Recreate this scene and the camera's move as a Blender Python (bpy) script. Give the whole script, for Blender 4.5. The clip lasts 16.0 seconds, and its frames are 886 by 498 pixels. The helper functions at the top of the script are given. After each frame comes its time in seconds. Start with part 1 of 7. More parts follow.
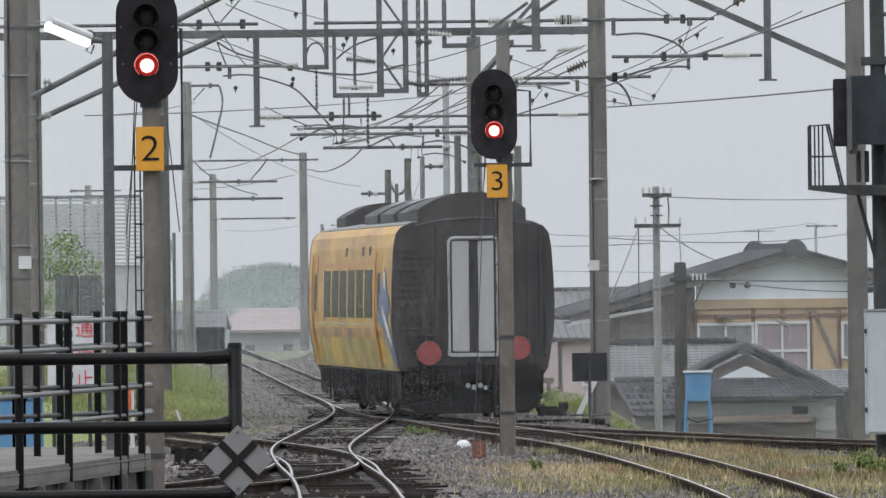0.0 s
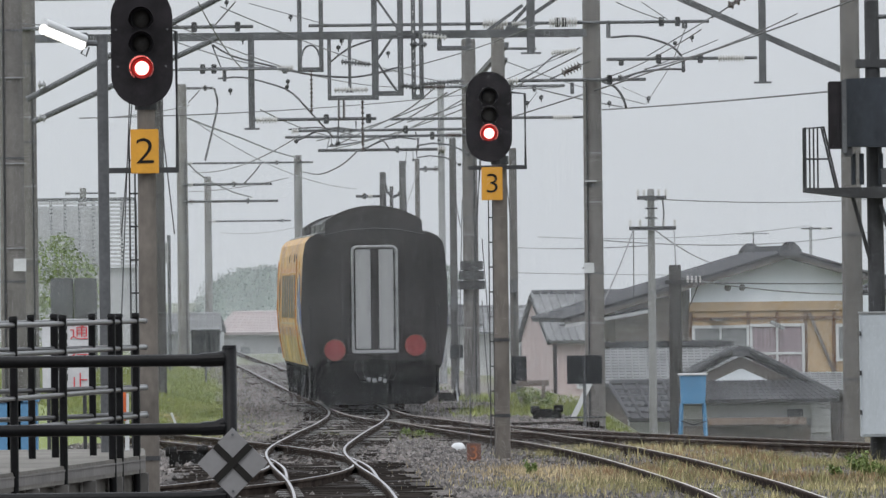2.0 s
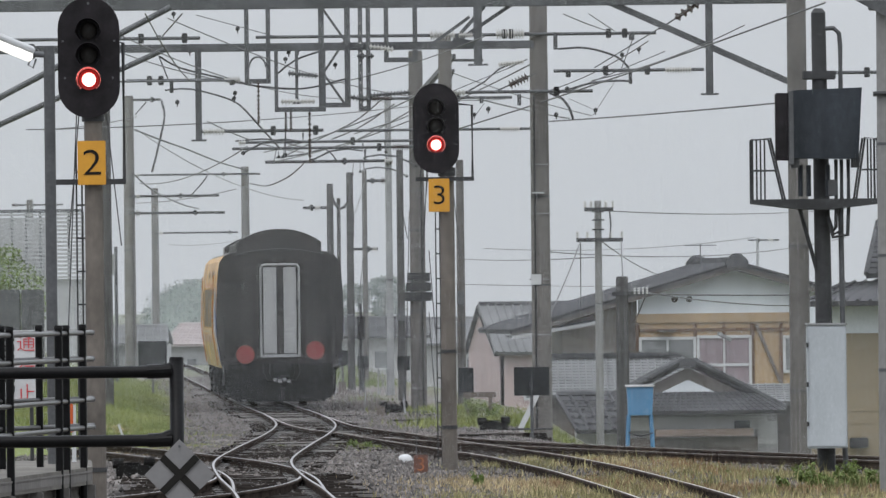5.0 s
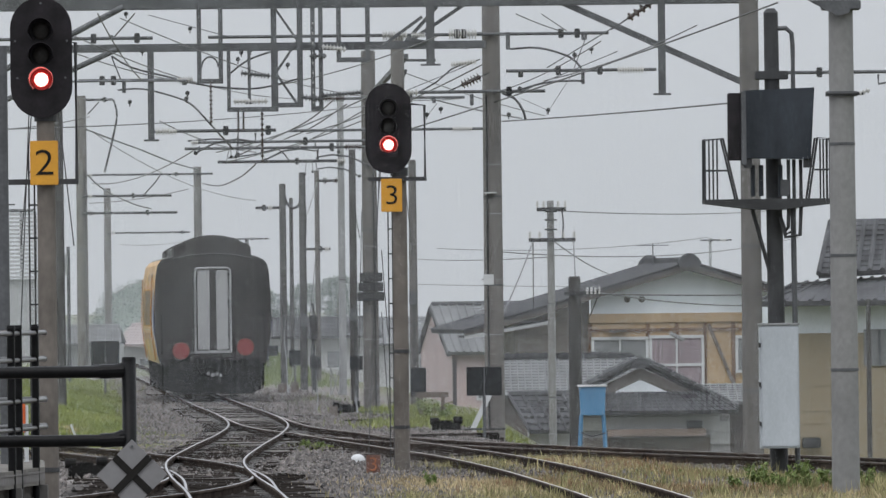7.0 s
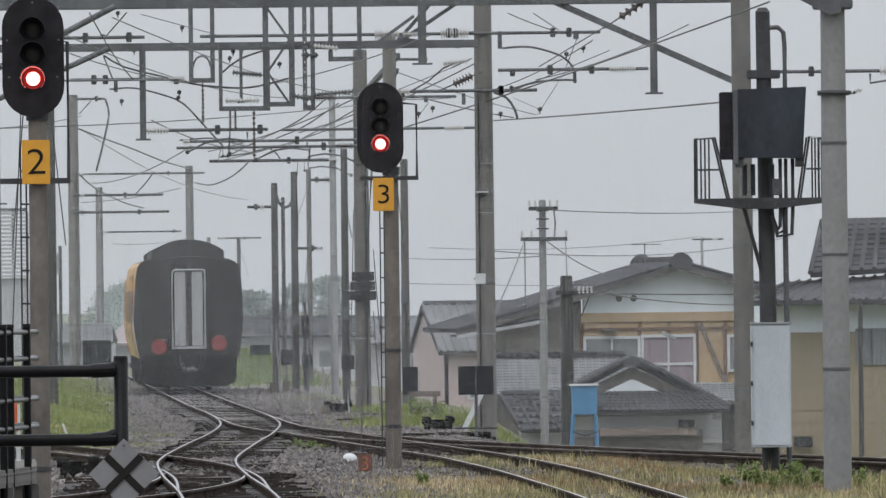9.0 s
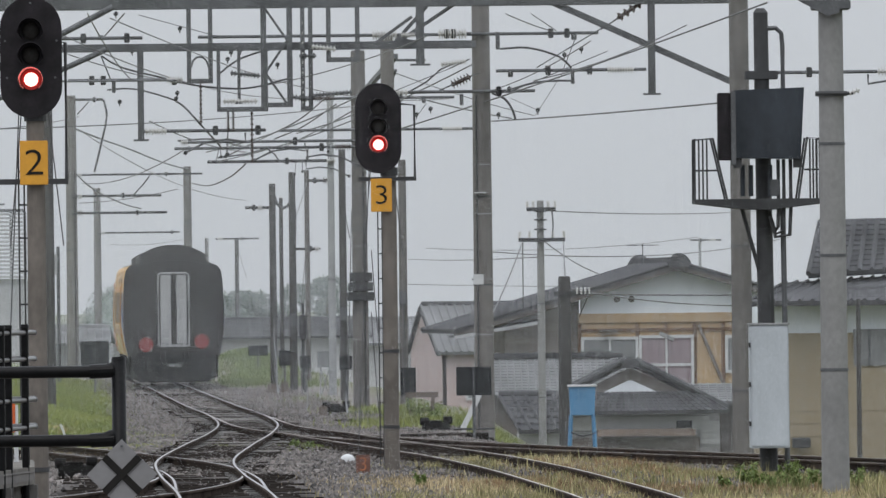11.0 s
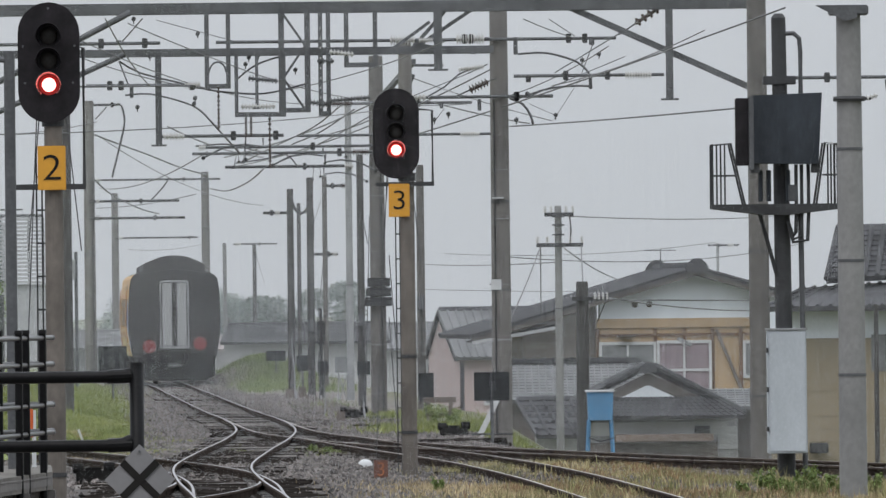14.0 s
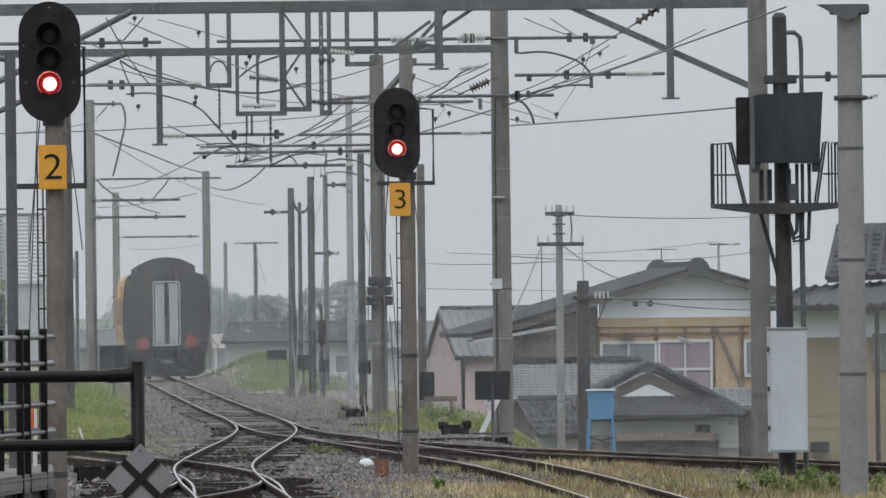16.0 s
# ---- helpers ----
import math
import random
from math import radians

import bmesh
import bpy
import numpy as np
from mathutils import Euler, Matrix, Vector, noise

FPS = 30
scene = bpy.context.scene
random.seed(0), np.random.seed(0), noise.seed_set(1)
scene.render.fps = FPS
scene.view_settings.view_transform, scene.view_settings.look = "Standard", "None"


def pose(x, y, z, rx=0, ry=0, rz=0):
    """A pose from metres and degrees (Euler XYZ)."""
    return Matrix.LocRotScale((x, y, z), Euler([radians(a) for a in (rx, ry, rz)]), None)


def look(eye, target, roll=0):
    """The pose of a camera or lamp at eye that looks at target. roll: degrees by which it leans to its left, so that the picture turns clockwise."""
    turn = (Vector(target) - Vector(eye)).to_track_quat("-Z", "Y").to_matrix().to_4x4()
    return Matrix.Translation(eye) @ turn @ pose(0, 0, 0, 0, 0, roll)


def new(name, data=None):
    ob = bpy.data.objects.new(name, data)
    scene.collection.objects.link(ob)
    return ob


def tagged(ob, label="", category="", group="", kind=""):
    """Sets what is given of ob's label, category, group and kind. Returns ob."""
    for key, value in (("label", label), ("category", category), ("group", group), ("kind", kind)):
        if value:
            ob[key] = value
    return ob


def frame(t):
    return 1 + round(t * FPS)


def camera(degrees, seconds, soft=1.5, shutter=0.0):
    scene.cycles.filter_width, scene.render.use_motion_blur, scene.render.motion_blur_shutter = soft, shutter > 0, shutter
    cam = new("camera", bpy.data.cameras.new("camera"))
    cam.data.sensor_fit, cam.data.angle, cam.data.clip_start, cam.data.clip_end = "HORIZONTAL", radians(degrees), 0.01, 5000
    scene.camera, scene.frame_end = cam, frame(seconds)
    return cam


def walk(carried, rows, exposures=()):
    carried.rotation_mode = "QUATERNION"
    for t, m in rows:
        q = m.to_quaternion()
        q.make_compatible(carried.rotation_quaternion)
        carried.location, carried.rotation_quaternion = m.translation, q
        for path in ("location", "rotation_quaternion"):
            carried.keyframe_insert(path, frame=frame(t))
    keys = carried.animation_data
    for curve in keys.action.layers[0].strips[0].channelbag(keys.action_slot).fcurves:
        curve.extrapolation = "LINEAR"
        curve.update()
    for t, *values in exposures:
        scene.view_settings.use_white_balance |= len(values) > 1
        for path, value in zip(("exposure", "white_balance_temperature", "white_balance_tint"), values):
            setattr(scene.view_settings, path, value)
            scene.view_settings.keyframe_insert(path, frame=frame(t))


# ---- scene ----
# Camera: stands on a platform end with a long lens and pans a little.
EYE = (0.0, 0.0, 2.3)
cam = camera(5.130, 16.0, soft=1.4)
PAN = [
    (0.0, 90.2308, 0.0000),
    (0.5, 90.2305, -0.0295),
    (1.0, 90.2304, -0.0360),
    (1.5, 90.2403, -0.0296),
    (2.0, 90.2452, -0.0296),
    (2.5, 90.2419, -0.0345),
    (3.0, 90.2694, -0.0659),
    (3.5, 90.2855, -0.0907),
    (4.0, 90.2947, -0.1415),
    (4.5, 90.3132, -0.2416),
    (5.0, 90.3089, -0.3365),
    (5.2, 90.3089, -0.3920),
    (7.3, 90.3056, -0.6214),
    (7.5, 90.3056, -0.6279),
    (8.0, 90.3087, -0.6410),
    (8.5, 90.3052, -0.6557),
    (9.0, 90.3003, -0.6589),
    (11.5, 90.3083, -0.6721),
    (12.0, 90.3133, -0.6672),
    (12.5, 90.3150, -0.6607),
    (13.0, 90.3254, -0.6068),
    (13.5, 90.3307, -0.5725),
    (14.0, 90.3357, -0.5676),
    (14.5, 90.3390, -0.5628),
    (15.0, 90.3375, -0.5529),
    (15.5, 90.3360, -0.5447),
    (16.0, 90.3308, -0.5627),
]
walk(cam, [(t, pose(*EYE, tilt, 0.65, yaw)) for t, tilt, yaw in PAN], exposures=[(0.0, 0.09), (2.5, 0.09), (5.0, 0.0), (9.0, -0.06), (16.0, -0.08)])

# Overcast, rainy daylight: grey sky and one very soft sun.
SUN_EL, SUN_ROT = radians(55), radians(200)
world = bpy.data.worlds.new("overcast_sky")
scene.world = world
world.use_nodes = True
wn, wl = world.node_tree.nodes, world.node_tree.links
sky = wn.new("ShaderNodeTexSky")
sky.sky_type, sky.sun_disc, sky.sun_elevation, sky.sun_rotation = "NISHITA", False, SUN_EL, SUN_ROT
sky.air_density, sky.dust_density = 1.0, 5.0
sky_dim = wn.new("ShaderNodeVectorMath")
sky_dim.operation = "SCALE"
sky_dim.inputs["Scale"].default_value = 0.07
wl.new(sky.outputs[0], sky_dim.inputs[0])
cloud = wn.new("ShaderNodeMix")
cloud.data_type = "RGBA"
cloud.inputs["Factor"].default_value = 0.93
wl.new(sky_dim.outputs[0], cloud.inputs["A"])
cloud.inputs["B"].default_value = (0.610, 0.640, 0.684, 1)
up_co, up_z = wn.new("ShaderNodeTexCoord"), wn.new("ShaderNodeSeparateXYZ")
wl.new(up_co.outputs["Generated"], up_z.inputs[0])
lift = wn.new("ShaderNodeMapRange")
lift.inputs["From Min"].default_value, lift.inputs["From Max"].default_value = 0.0, 1.0
lift.inputs["To Min"].default_value, lift.inputs["To Max"].default_value = 0.97, 3.4
wl.new(up_z.outputs["Z"], lift.inputs["Value"])
overcast = wn.new("ShaderNodeVectorMath")
overcast.operation = "SCALE"
wl.new(cloud.outputs["Result"], overcast.inputs[0])
wl.new(lift.outputs[0], overcast.inputs["Scale"])
wl.new(overcast.outputs[0], wn["Background"].inputs["Color"])
wn["Background"].inputs["Strength"].default_value = 1.0
sun_data = bpy.data.lights.new("sun", "SUN")
sun_data.energy, sun_data.angle, sun_data.color = 0.6, radians(30), (1.0, 0.99, 0.97)
sun = new("sun", sun_data)
sun.matrix_world = look((0, 0, 60), (0 + 60 * math.sin(SUN_ROT) * -0.7, 42, 0))

# ---------------------------------------------------------------- materials


def mat(name, color, rough=0.7, metal=0.0, vary=0.25, scale=3.0, grain=0.15, grain_scale=40.0, bump=0.2, stretch=(1, 1, 1), second=None, island=0.0, rand=0.0, spec=0.5):
    """A surface with variation at two scales, relief and, where asked, a second colour in patches."""
    m = bpy.data.materials.new(name)
    m.use_nodes = True
    n, l = m.node_tree.nodes, m.node_tree.links
    b = n["Principled BSDF"]
    b.inputs["Roughness"].default_value, b.inputs["Metallic"].default_value = rough, metal
    b.inputs["Specular IOR Level"].default_value = spec
    co = n.new("ShaderNodeTexCoord")
    mp = n.new("ShaderNodeMapping")
    mp.inputs["Scale"].default_value = stretch
    l.new(co.outputs["Object"], mp.inputs[0])
    big, small = n.new("ShaderNodeTexNoise"), n.new("ShaderNodeTexNoise")
    for node, sc, det in ((big, scale, 4), (small, grain_scale, 3)):
        node.inputs["Scale"].default_value, node.inputs["Detail"].default_value = sc, det
        l.new(mp.outputs[0], node.inputs["Vector"])
    dark = tuple(c * (1 - vary) for c in color)
    light = tuple(min(1.0, c * (1 + vary)) for c in (second or color))
    ramp = n.new("ShaderNodeValToRGB")
    ramp.color_ramp.elements[0].position, ramp.color_ramp.elements[1].position = 0.32, 0.68
    ramp.color_ramp.elements[0].color, ramp.color_ramp.elements[1].color = (*dark, 1), (*light, 1)
    l.new(big.outputs["Fac"], ramp.inputs[0])
    hsv = n.new("ShaderNodeHueSaturation")
    l.new(ramp.outputs[0], hsv.inputs["Color"])
    rng = n.new("ShaderNodeMapRange")
    rng.inputs["From Min"].default_value, rng.inputs["From Max"].default_value = 0.3, 0.7
    rng.inputs["To Min"].default_value, rng.inputs["To Max"].default_value = 1 - grain, 1 + grain
    l.new(small.outputs["Fac"], rng.inputs["Value"])
    last = rng.outputs[0]
    for amount, make, sock in ((island, "ShaderNodeNewGeometry", "Random Per Island"), (rand, "ShaderNodeObjectInfo", "Random")):
        if amount:
            src = n.new(make)
            mr = n.new("ShaderNodeMapRange")
            mr.inputs["To Min"].default_value, mr.inputs["To Max"].default_value = 1 - amount, 1 + amount
            l.new(src.outputs[sock], mr.inputs["Value"])
            mul = n.new("ShaderNodeMath")
            mul.operation = "MULTIPLY"
            l.new(last, mul.inputs[0])
            l.new(mr.outputs[0], mul.inputs[1])
            last = mul.outputs[0]
    l.new(last, hsv.inputs["Value"])
    l.new(hsv.outputs[0], b.inputs["Base Color"])
    if bump:
        bp = n.new("ShaderNodeBump")
        bp.inputs["Strength"].default_value, bp.inputs["Distance"].default_value = bump, 0.02
        l.new(small.outputs["Fac"], bp.inputs["Height"])
        l.new(bp.outputs[0], b.inputs["Normal"])
    return m


def glow(name, color, strength):
    m = bpy.data.materials.new(name)
    m.use_nodes = True
    b = m.node_tree.nodes["Principled BSDF"]
    b.inputs["Base Color"].default_value = (*color, 1)
    b.inputs["Emission Color"].default_value, b.inputs["Emission Strength"].default_value = (*color, 1), strength
    return m


CONCRETE = mat("wet_concrete", (0.116, 0.109, 0.103), 0.8, vary=0.2, scale=1.6, grain=0.14, grain_scale=11, stretch=(1, 1, 0.7), rand=0.18, bump=0.05, second=(0.122, 0.115, 0.108))
CONCRETE_PALE = mat("pale_concrete", (0.20, 0.199, 0.196), 0.8, vary=0.12, scale=1.4, grain=0.09, grain_scale=15, stretch=(1, 1, 0.8), bump=0.04)
CONCRETE_BROWN = mat("brown_stained_concrete", (0.094, 0.082, 0.070), 0.75, vary=0.28, scale=1.8, grain=0.16, grain_scale=12, stretch=(1, 1, 0.6), second=(0.128, 0.112, 0.098), bump=0.06)
PLATFORM = mat("platform_concrete", (0.125, 0.118, 0.106), 0.75, spec=0.16, vary=0.35, scale=0.5, grain_scale=12)
GALV = mat("weathered_galvanised_steel", (0.084, 0.087, 0.092), 0.55, 0.15, spec=0.35, vary=0.25, scale=2, grain_scale=25, bump=0.05)
GALV_PALE = mat("pale_galvanised_steel", (0.27, 0.275, 0.28), 0.55, 0.25, vary=0.2, scale=2, grain_scale=25, bump=0.05)
DARKSTEEL = mat("dark_painted_steel", (0.042, 0.043, 0.045), 0.55, 0.0, spec=0.25, vary=0.3, scale=3, grain_scale=30, bump=0.08)
WIRE = mat("dark_wire", (0.07, 0.07, 0.075), 0.5, 0.3, vary=0.1, bump=0)
BLACKPAINT = mat("wet_black_pipe_paint", (0.006, 0.006, 0.0065), 0.35, 0.0, vary=0.4, scale=6, grain_scale=60, bump=0.12, spec=0.11)
SIGNALBLACK = mat("matt_black_signal_paint", (0.014, 0.012, 0.014), 0.5, vary=0.4, scale=5, grain_scale=30, bump=0.05, spec=0.2)
WETPIPE = mat("wet_dark_pipe_paint", (0.022, 0.022, 0.024), 0.28, vary=0.3, scale=5, grain_scale=40, bump=0.06, spec=0.5)
YELLOWPLATE = mat("yellow_enamel", (0.57, 0.275, 0.022), 0.45, vary=0.06, scale=5, grain=0.04, bump=0.03)
INK = mat("black_lettering", (0.012, 0.011, 0.010), 0.7, vary=0.1, bump=0, spec=0.15)
REDINK = mat("red_lettering", (0.55, 0.05, 0.06), 0.6, vary=0.1, bump=0)
PORCELAIN = mat("grey_white_porcelain", (0.46, 0.455, 0.445), 0.3, vary=0.12, scale=8, bump=0)
BROWNPORC = mat("dark_brown_porcelain", (0.05, 0.035, 0.03), 0.25, vary=0.2, bump=0)
WHITEPAINT = mat("white_weathered_paint", (0.50, 0.51, 0.52), 0.55, vary=0.12, scale=2, grain=0.05, bump=0.06)
CABINET = mat("pale_grey_cabinet_paint", (0.40, 0.43, 0.46), 0.45, vary=0.09, scale=1.5, grain=0.05, stretch=(1, 1, 0.4), bump=0.04)
BLUEPAINT = mat("sky_blue_tank_paint", (0.080, 0.205, 0.35), 0.45, vary=0.15, scale=3, grain=0.06, bump=0.05)
SLATE = mat("dark_blue_grey_box_paint", (0.026, 0.031, 0.038), 0.5, spec=0.2, vary=0.4, scale=2, grain_scale=20, stretch=(1, 1, 0.3), bump=0.06)
BOARDBLACK = mat("faded_black_board", (0.020, 0.022, 0.024), 0.7, vary=0.2, scale=4, bump=0.05, spec=0.12)
RUST = mat("rusty_rail_side", (0.036, 0.028, 0.023), 0.85, 0.0, vary=0.35, scale=2, grain_scale=30, second=(0.050, 0.039, 0.033), spec=0.02)
RUSTTOP = mat("dull_rust_flecked_rail_head", (0.30, 0.27, 0.24), 0.45, 0.2, vary=0.25, scale=1.2, grain=0.2, grain_scale=9, second=(0.37, 0.345, 0.32), bump=0.03)
RAILTOP = mat("polished_wet_rail_head", (0.25, 0.25, 0.26), 0.36, 0.6, vary=0.25, scale=1.5, bump=0)
SLEEPER = mat("dark_wet_sleeper_timber", (0.024, 0.021, 0.019), 0.9, spec=0.0, vary=0.35, scale=3, grain_scale=25, stretch=(0.4, 3, 3), rand=0.4, second=(0.038, 0.033, 0.030))
STONE = mat("wet_ballast_stone", (0.092, 0.082, 0.076), 0.6, vary=0.25, scale=1.0, grain=0.15, grain_scale=60, island=0.65, second=(0.122, 0.108, 0.101), bump=0.1)
GRASS = mat("wet_green_grass", (0.140, 0.190, 0.055), 0.7, vary=0.25, scale=0.5, grain=0.15, grain_scale=4, island=0.3, second=(0.21, 0.225, 0.085), bump=0, spec=0.1)
WEEDGREEN = mat("dull_green_weeds", (0.162, 0.190, 0.072), 0.75, vary=0.35, scale=0.45, grain=0.25, grain_scale=3, island=0.5, second=(0.315, 0.27, 0.148), bump=0, spec=0.1)
RUSTWEED = mat("rust_brown_seeding_weeds", (0.21, 0.125, 0.075), 0.8, vary=0.25, scale=0.8, grain=0.2, grain_scale=5, island=0.35, second=(0.26, 0.17, 0.10), bump=0, spec=0.05)
# Far copy of the grass, with haze put into its colour.
FARGRASS = mat("haze_paled_meadow_grass", (0.150, 0.200, 0.080), 0.8, vary=0.2, scale=0.5, grain=0.15, grain_scale=3, island=0.25, second=(0.185, 0.215, 0.105), bump=0, spec=0.1)
DRYGRASS = mat("straw_coloured_weeds", (0.285, 0.215, 0.122), 0.7, vary=0.35, scale=0.35, grain=0.2, grain_scale=3, island=0.5, second=(0.34, 0.28, 0.17), bump=0, spec=0.1)
LEAF = mat("bright_green_leaves", (0.15, 0.20, 0.065), 0.55, vary=0.4, scale=1.2, grain=0.2, grain_scale=6, island=0.4, bump=0, spec=0.15)
# Haze put into the far foliage colour: paler, greyer, with little contrast.
HAZED_LEAF = mat("haze_paled_foliage", (0.150, 0.180, 0.155), 0.9, vary=0.1, scale=0.2, grain=0.08, grain_scale=2, island=0.06, bump=0, spec=0.05)
BARK = mat("grey_brown_bark", (0.12, 0.09, 0.07), 0.85, vary=0.3, scale=4, bump=0.3)
ROOFTILE = mat("dark_grey_roof_tile", (0.044, 0.044, 0.047), 0.75, spec=0.1, vary=0.25, scale=0.9, grain=0.14, grain_scale=14, second=(0.062, 0.062, 0.066), bump=0.12)
ROOFPALE = mat("pale_grey_roof_tile", (0.150, 0.152, 0.156), 0.75, spec=0.15, vary=0.2, scale=0.8, grain=0.15, grain_scale=14, bump=0.12)
ROOFRED = mat("faded_pink_sheet_roof", (0.30, 0.255, 0.25), 0.7, vary=0.12, scale=0.6, bump=0.05)
PLASTER = mat("white_gable_plaster", (0.66, 0.70, 0.74), 0.8, vary=0.1, scale=0.8, grain=0.05, stretch=(1, 1, 0.4), bump=0.05)
OCHRE = mat("ochre_earth_plaster", (0.375, 0.268, 0.155), 0.85, vary=0.16, scale=0.7, grain=0.08, grain_scale=10, stretch=(1, 1, 0.4), bump=0.08)
TAN = mat("tan_clapboard", (0.245, 0.205, 0.142), 0.85, vary=0.1, scale=0.7, stretch=(1, 1, 0.4), bump=0.06)
TIMBER = mat("brown_weathered_timber", (0.13, 0.075, 0.042), 0.8, vary=0.3, scale=2, grain_scale=20, stretch=(3, 3, 0.5), bump=0.15)
DARKTIMBER = mat("dark_house_boards", (0.09, 0.078, 0.07), 0.85, vary=0.3, scale=1.5, stretch=(0.5, 1, 3), bump=0.15)
# Weathered grey-brown, made lighter still to carry haze in the colour.
WEATHERED_HAZED = mat("weathered_haze_paled_boards", (0.145, 0.125, 0.112), 0.9, vary=0.25, scale=1.4, grain=0.15, grain_scale=10, stretch=(0.5, 1, 3), bump=0.1, spec=0.1)
# Light grey boards, their tone lifted further in place of haze.
PALEBOARDS = mat("grey_boards_lifted_for_haze", (0.235, 0.232, 0.232), 0.85, vary=0.22, scale=1.2, stretch=(0.5, 1, 3), bump=0.1)
PINKWALL = mat("pale_pink_render", (0.42, 0.335, 0.325), 0.85, vary=0.08, scale=0.8, bump=0.05)
CURTAIN = mat("mauve_grey_curtain", (0.24, 0.19, 0.21), 0.85, vary=0.25, scale=3, stretch=(6, 1, 0.2), bump=0.1)
DOORGREY = mat("dirty_pale_grey_door_paint", (0.29, 0.295, 0.30), 0.55, vary=0.18, scale=1.2, grain=0.06, stretch=(1, 1, 0.3), bump=0.04)
GREYWALL = mat("pale_grey_render", (0.40, 0.40, 0.40), 0.85, vary=0.15, scale=0.5, bump=0.05)
GLASS = mat("dark_window_glass", (0.032, 0.033, 0.026), 0.4, vary=0.3, bump=0, spec=0.06)
GREYGLASS = mat("grey_frosted_window_glass", (0.17, 0.175, 0.18), 0.25, vary=0.1, bump=0)
COACH_YELLOW = mat("golden_yellow_coach_paint", (0.40, 0.175, 0.022), 0.4, vary=0.25, scale=0.8, grain=0.16, grain_scale=5, second=(0.47, 0.27, 0.035), stretch=(1, 0.5, 1.3), bump=0.02)
COACH_OLIVE = mat("dirty_olive_yellow_coach_paint", (0.235, 0.20, 0.115), 0.5, vary=0.35, scale=0.9, grain=0.15, grain_scale=6, second=(0.40, 0.27, 0.06), bump=0.03, stretch=(1, 0.7, 1.4))
PALE_STRIPE = mat("dirty_cream_stripe", (0.38, 0.34, 0.25), 0.5, vary=0.3, scale=1.0, bump=0.02)
COACH_MAUVE = mat("faded_mauve_orange_band", (0.20, 0.13, 0.13), 0.5, vary=0.3, scale=0.6, grain=0.15, grain_scale=4, second=(0.42, 0.21, 0.05), bump=0.02)
COACH_ORANGE = mat("orange_brown_door_edge", (0.42, 0.16, 0.012), 0.4, vary=0.15, bump=0.02)
# Sooty black, raised towards grey so the colour carries some haze.
COACH_BLACK = mat("sooty_black_lifted_for_haze", (0.034, 0.032, 0.0325), 0.65, vary=0.35, scale=1.2, grain=0.2, grain_scale=10, second=(0.044, 0.041, 0.041), spec=0.25, bump=0.08, stretch=(1, 1, 0.5))
COACH_ROOF = mat("grey_coach_roof", (0.13, 0.13, 0.135), 0.45, vary=0.2, scale=1, bump=0.03)
COACH_BLUE = mat("blue_coach_decal", (0.05, 0.075, 0.21), 0.4, vary=0.2, scale=2, bump=0)
REDDISC = mat("dull_red_marker_disc", (0.20, 0.035, 0.035), 0.6, vary=0.12, scale=5, bump=0.03)
BOGIE = mat("sooty_underframe_steel", (0.014, 0.0135, 0.013), 0.85, vary=0.4, scale=4, bump=0.15, spec=0.08)
ORANGE = mat("orange_marker_paint", (0.6, 0.12, 0.03), 0.5, bump=0.03)
RUSTBOX = mat("rust_brown_plaque", (0.115, 0.055, 0.04), 0.7, vary=0.3, scale=8, bump=0.1)
SHEETGREY = mat("pale_grey_cladding", (0.33, 0.335, 0.34), 0.6, vary=0.12, scale=0.6, bump=0.03)
GREYDIAMOND = mat("grey_reflective_diamond", (0.165, 0.162, 0.165), 0.55, vary=0.06, scale=6, grain=0.05, bump=0.03)
TUBE = glow("lit_fluorescent_tube", (1.0, 0.97, 0.9), 1.15)
REDLAMP = glow("lit_red_signal_lamp", (1.0, 0.19, 0.17), 9.0)
# Dim glow on the lens edge stands in for the red halo.
REDHALO = glow("red_lamp_halo", (1.0, 0.03, 0.025), 0.28)
REDHALO.node_tree.nodes["Principled BSDF"].inputs["Base Color"].default_value = (0.004, 0.002, 0.002, 1)
# Paler black on the lit lamp's hood alone, to boost the red glow.
LITHOOD = mat("lit_lamp_hood_black", (0.03, 0.026, 0.026), 0.4, vary=0.2, bump=0)
DARKLENS = mat("unlit_signal_lens", (0.045, 0.042, 0.04), 0.25, vary=0.1, bump=0, spec=0.12)

# ---------------------------------------------------------------- builders


def thing(name, loc, label, category, group="", kind="", turn=0.0):
    ob = new(name)
    ob.empty_display_size = 0.2
    ob.matrix_basis = pose(*loc, 0, 0, turn)
    return tagged(ob, label, category, group, kind)


def to_mesh(name, bm, material, smooth=False):
    bmesh.ops.recalc_face_normals(bm, faces=bm.faces)
    me = bpy.data.meshes.new(name)
    bm.to_mesh(me)
    bm.free()
    for m in material if isinstance(material, (list, tuple)) else (material,):
        me.materials.append(m)
    if smooth:
        for p in me.polygons:
            p.use_smooth = True
    return me


def part(name, bm, material, parent, label="", smooth=False, m=None):
    """One mesh object under a thing or a part; bm may be a mesh that is shared."""
    me = bm if isinstance(bm, bpy.types.Mesh) else to_mesh(name, bm, material, smooth)
    ob = new(name, me)
    ob.parent = parent
    if m is not None:
        ob.matrix_basis = m
    return tagged(ob, label)


def solo(name, bm, material, label, category, group="", kind="", smooth=False, m=None):
    ob = new(name, to_mesh(name, bm, material, smooth))
    if m is not None:
        ob.matrix_basis = m
    return tagged(ob, label, category, group, kind)


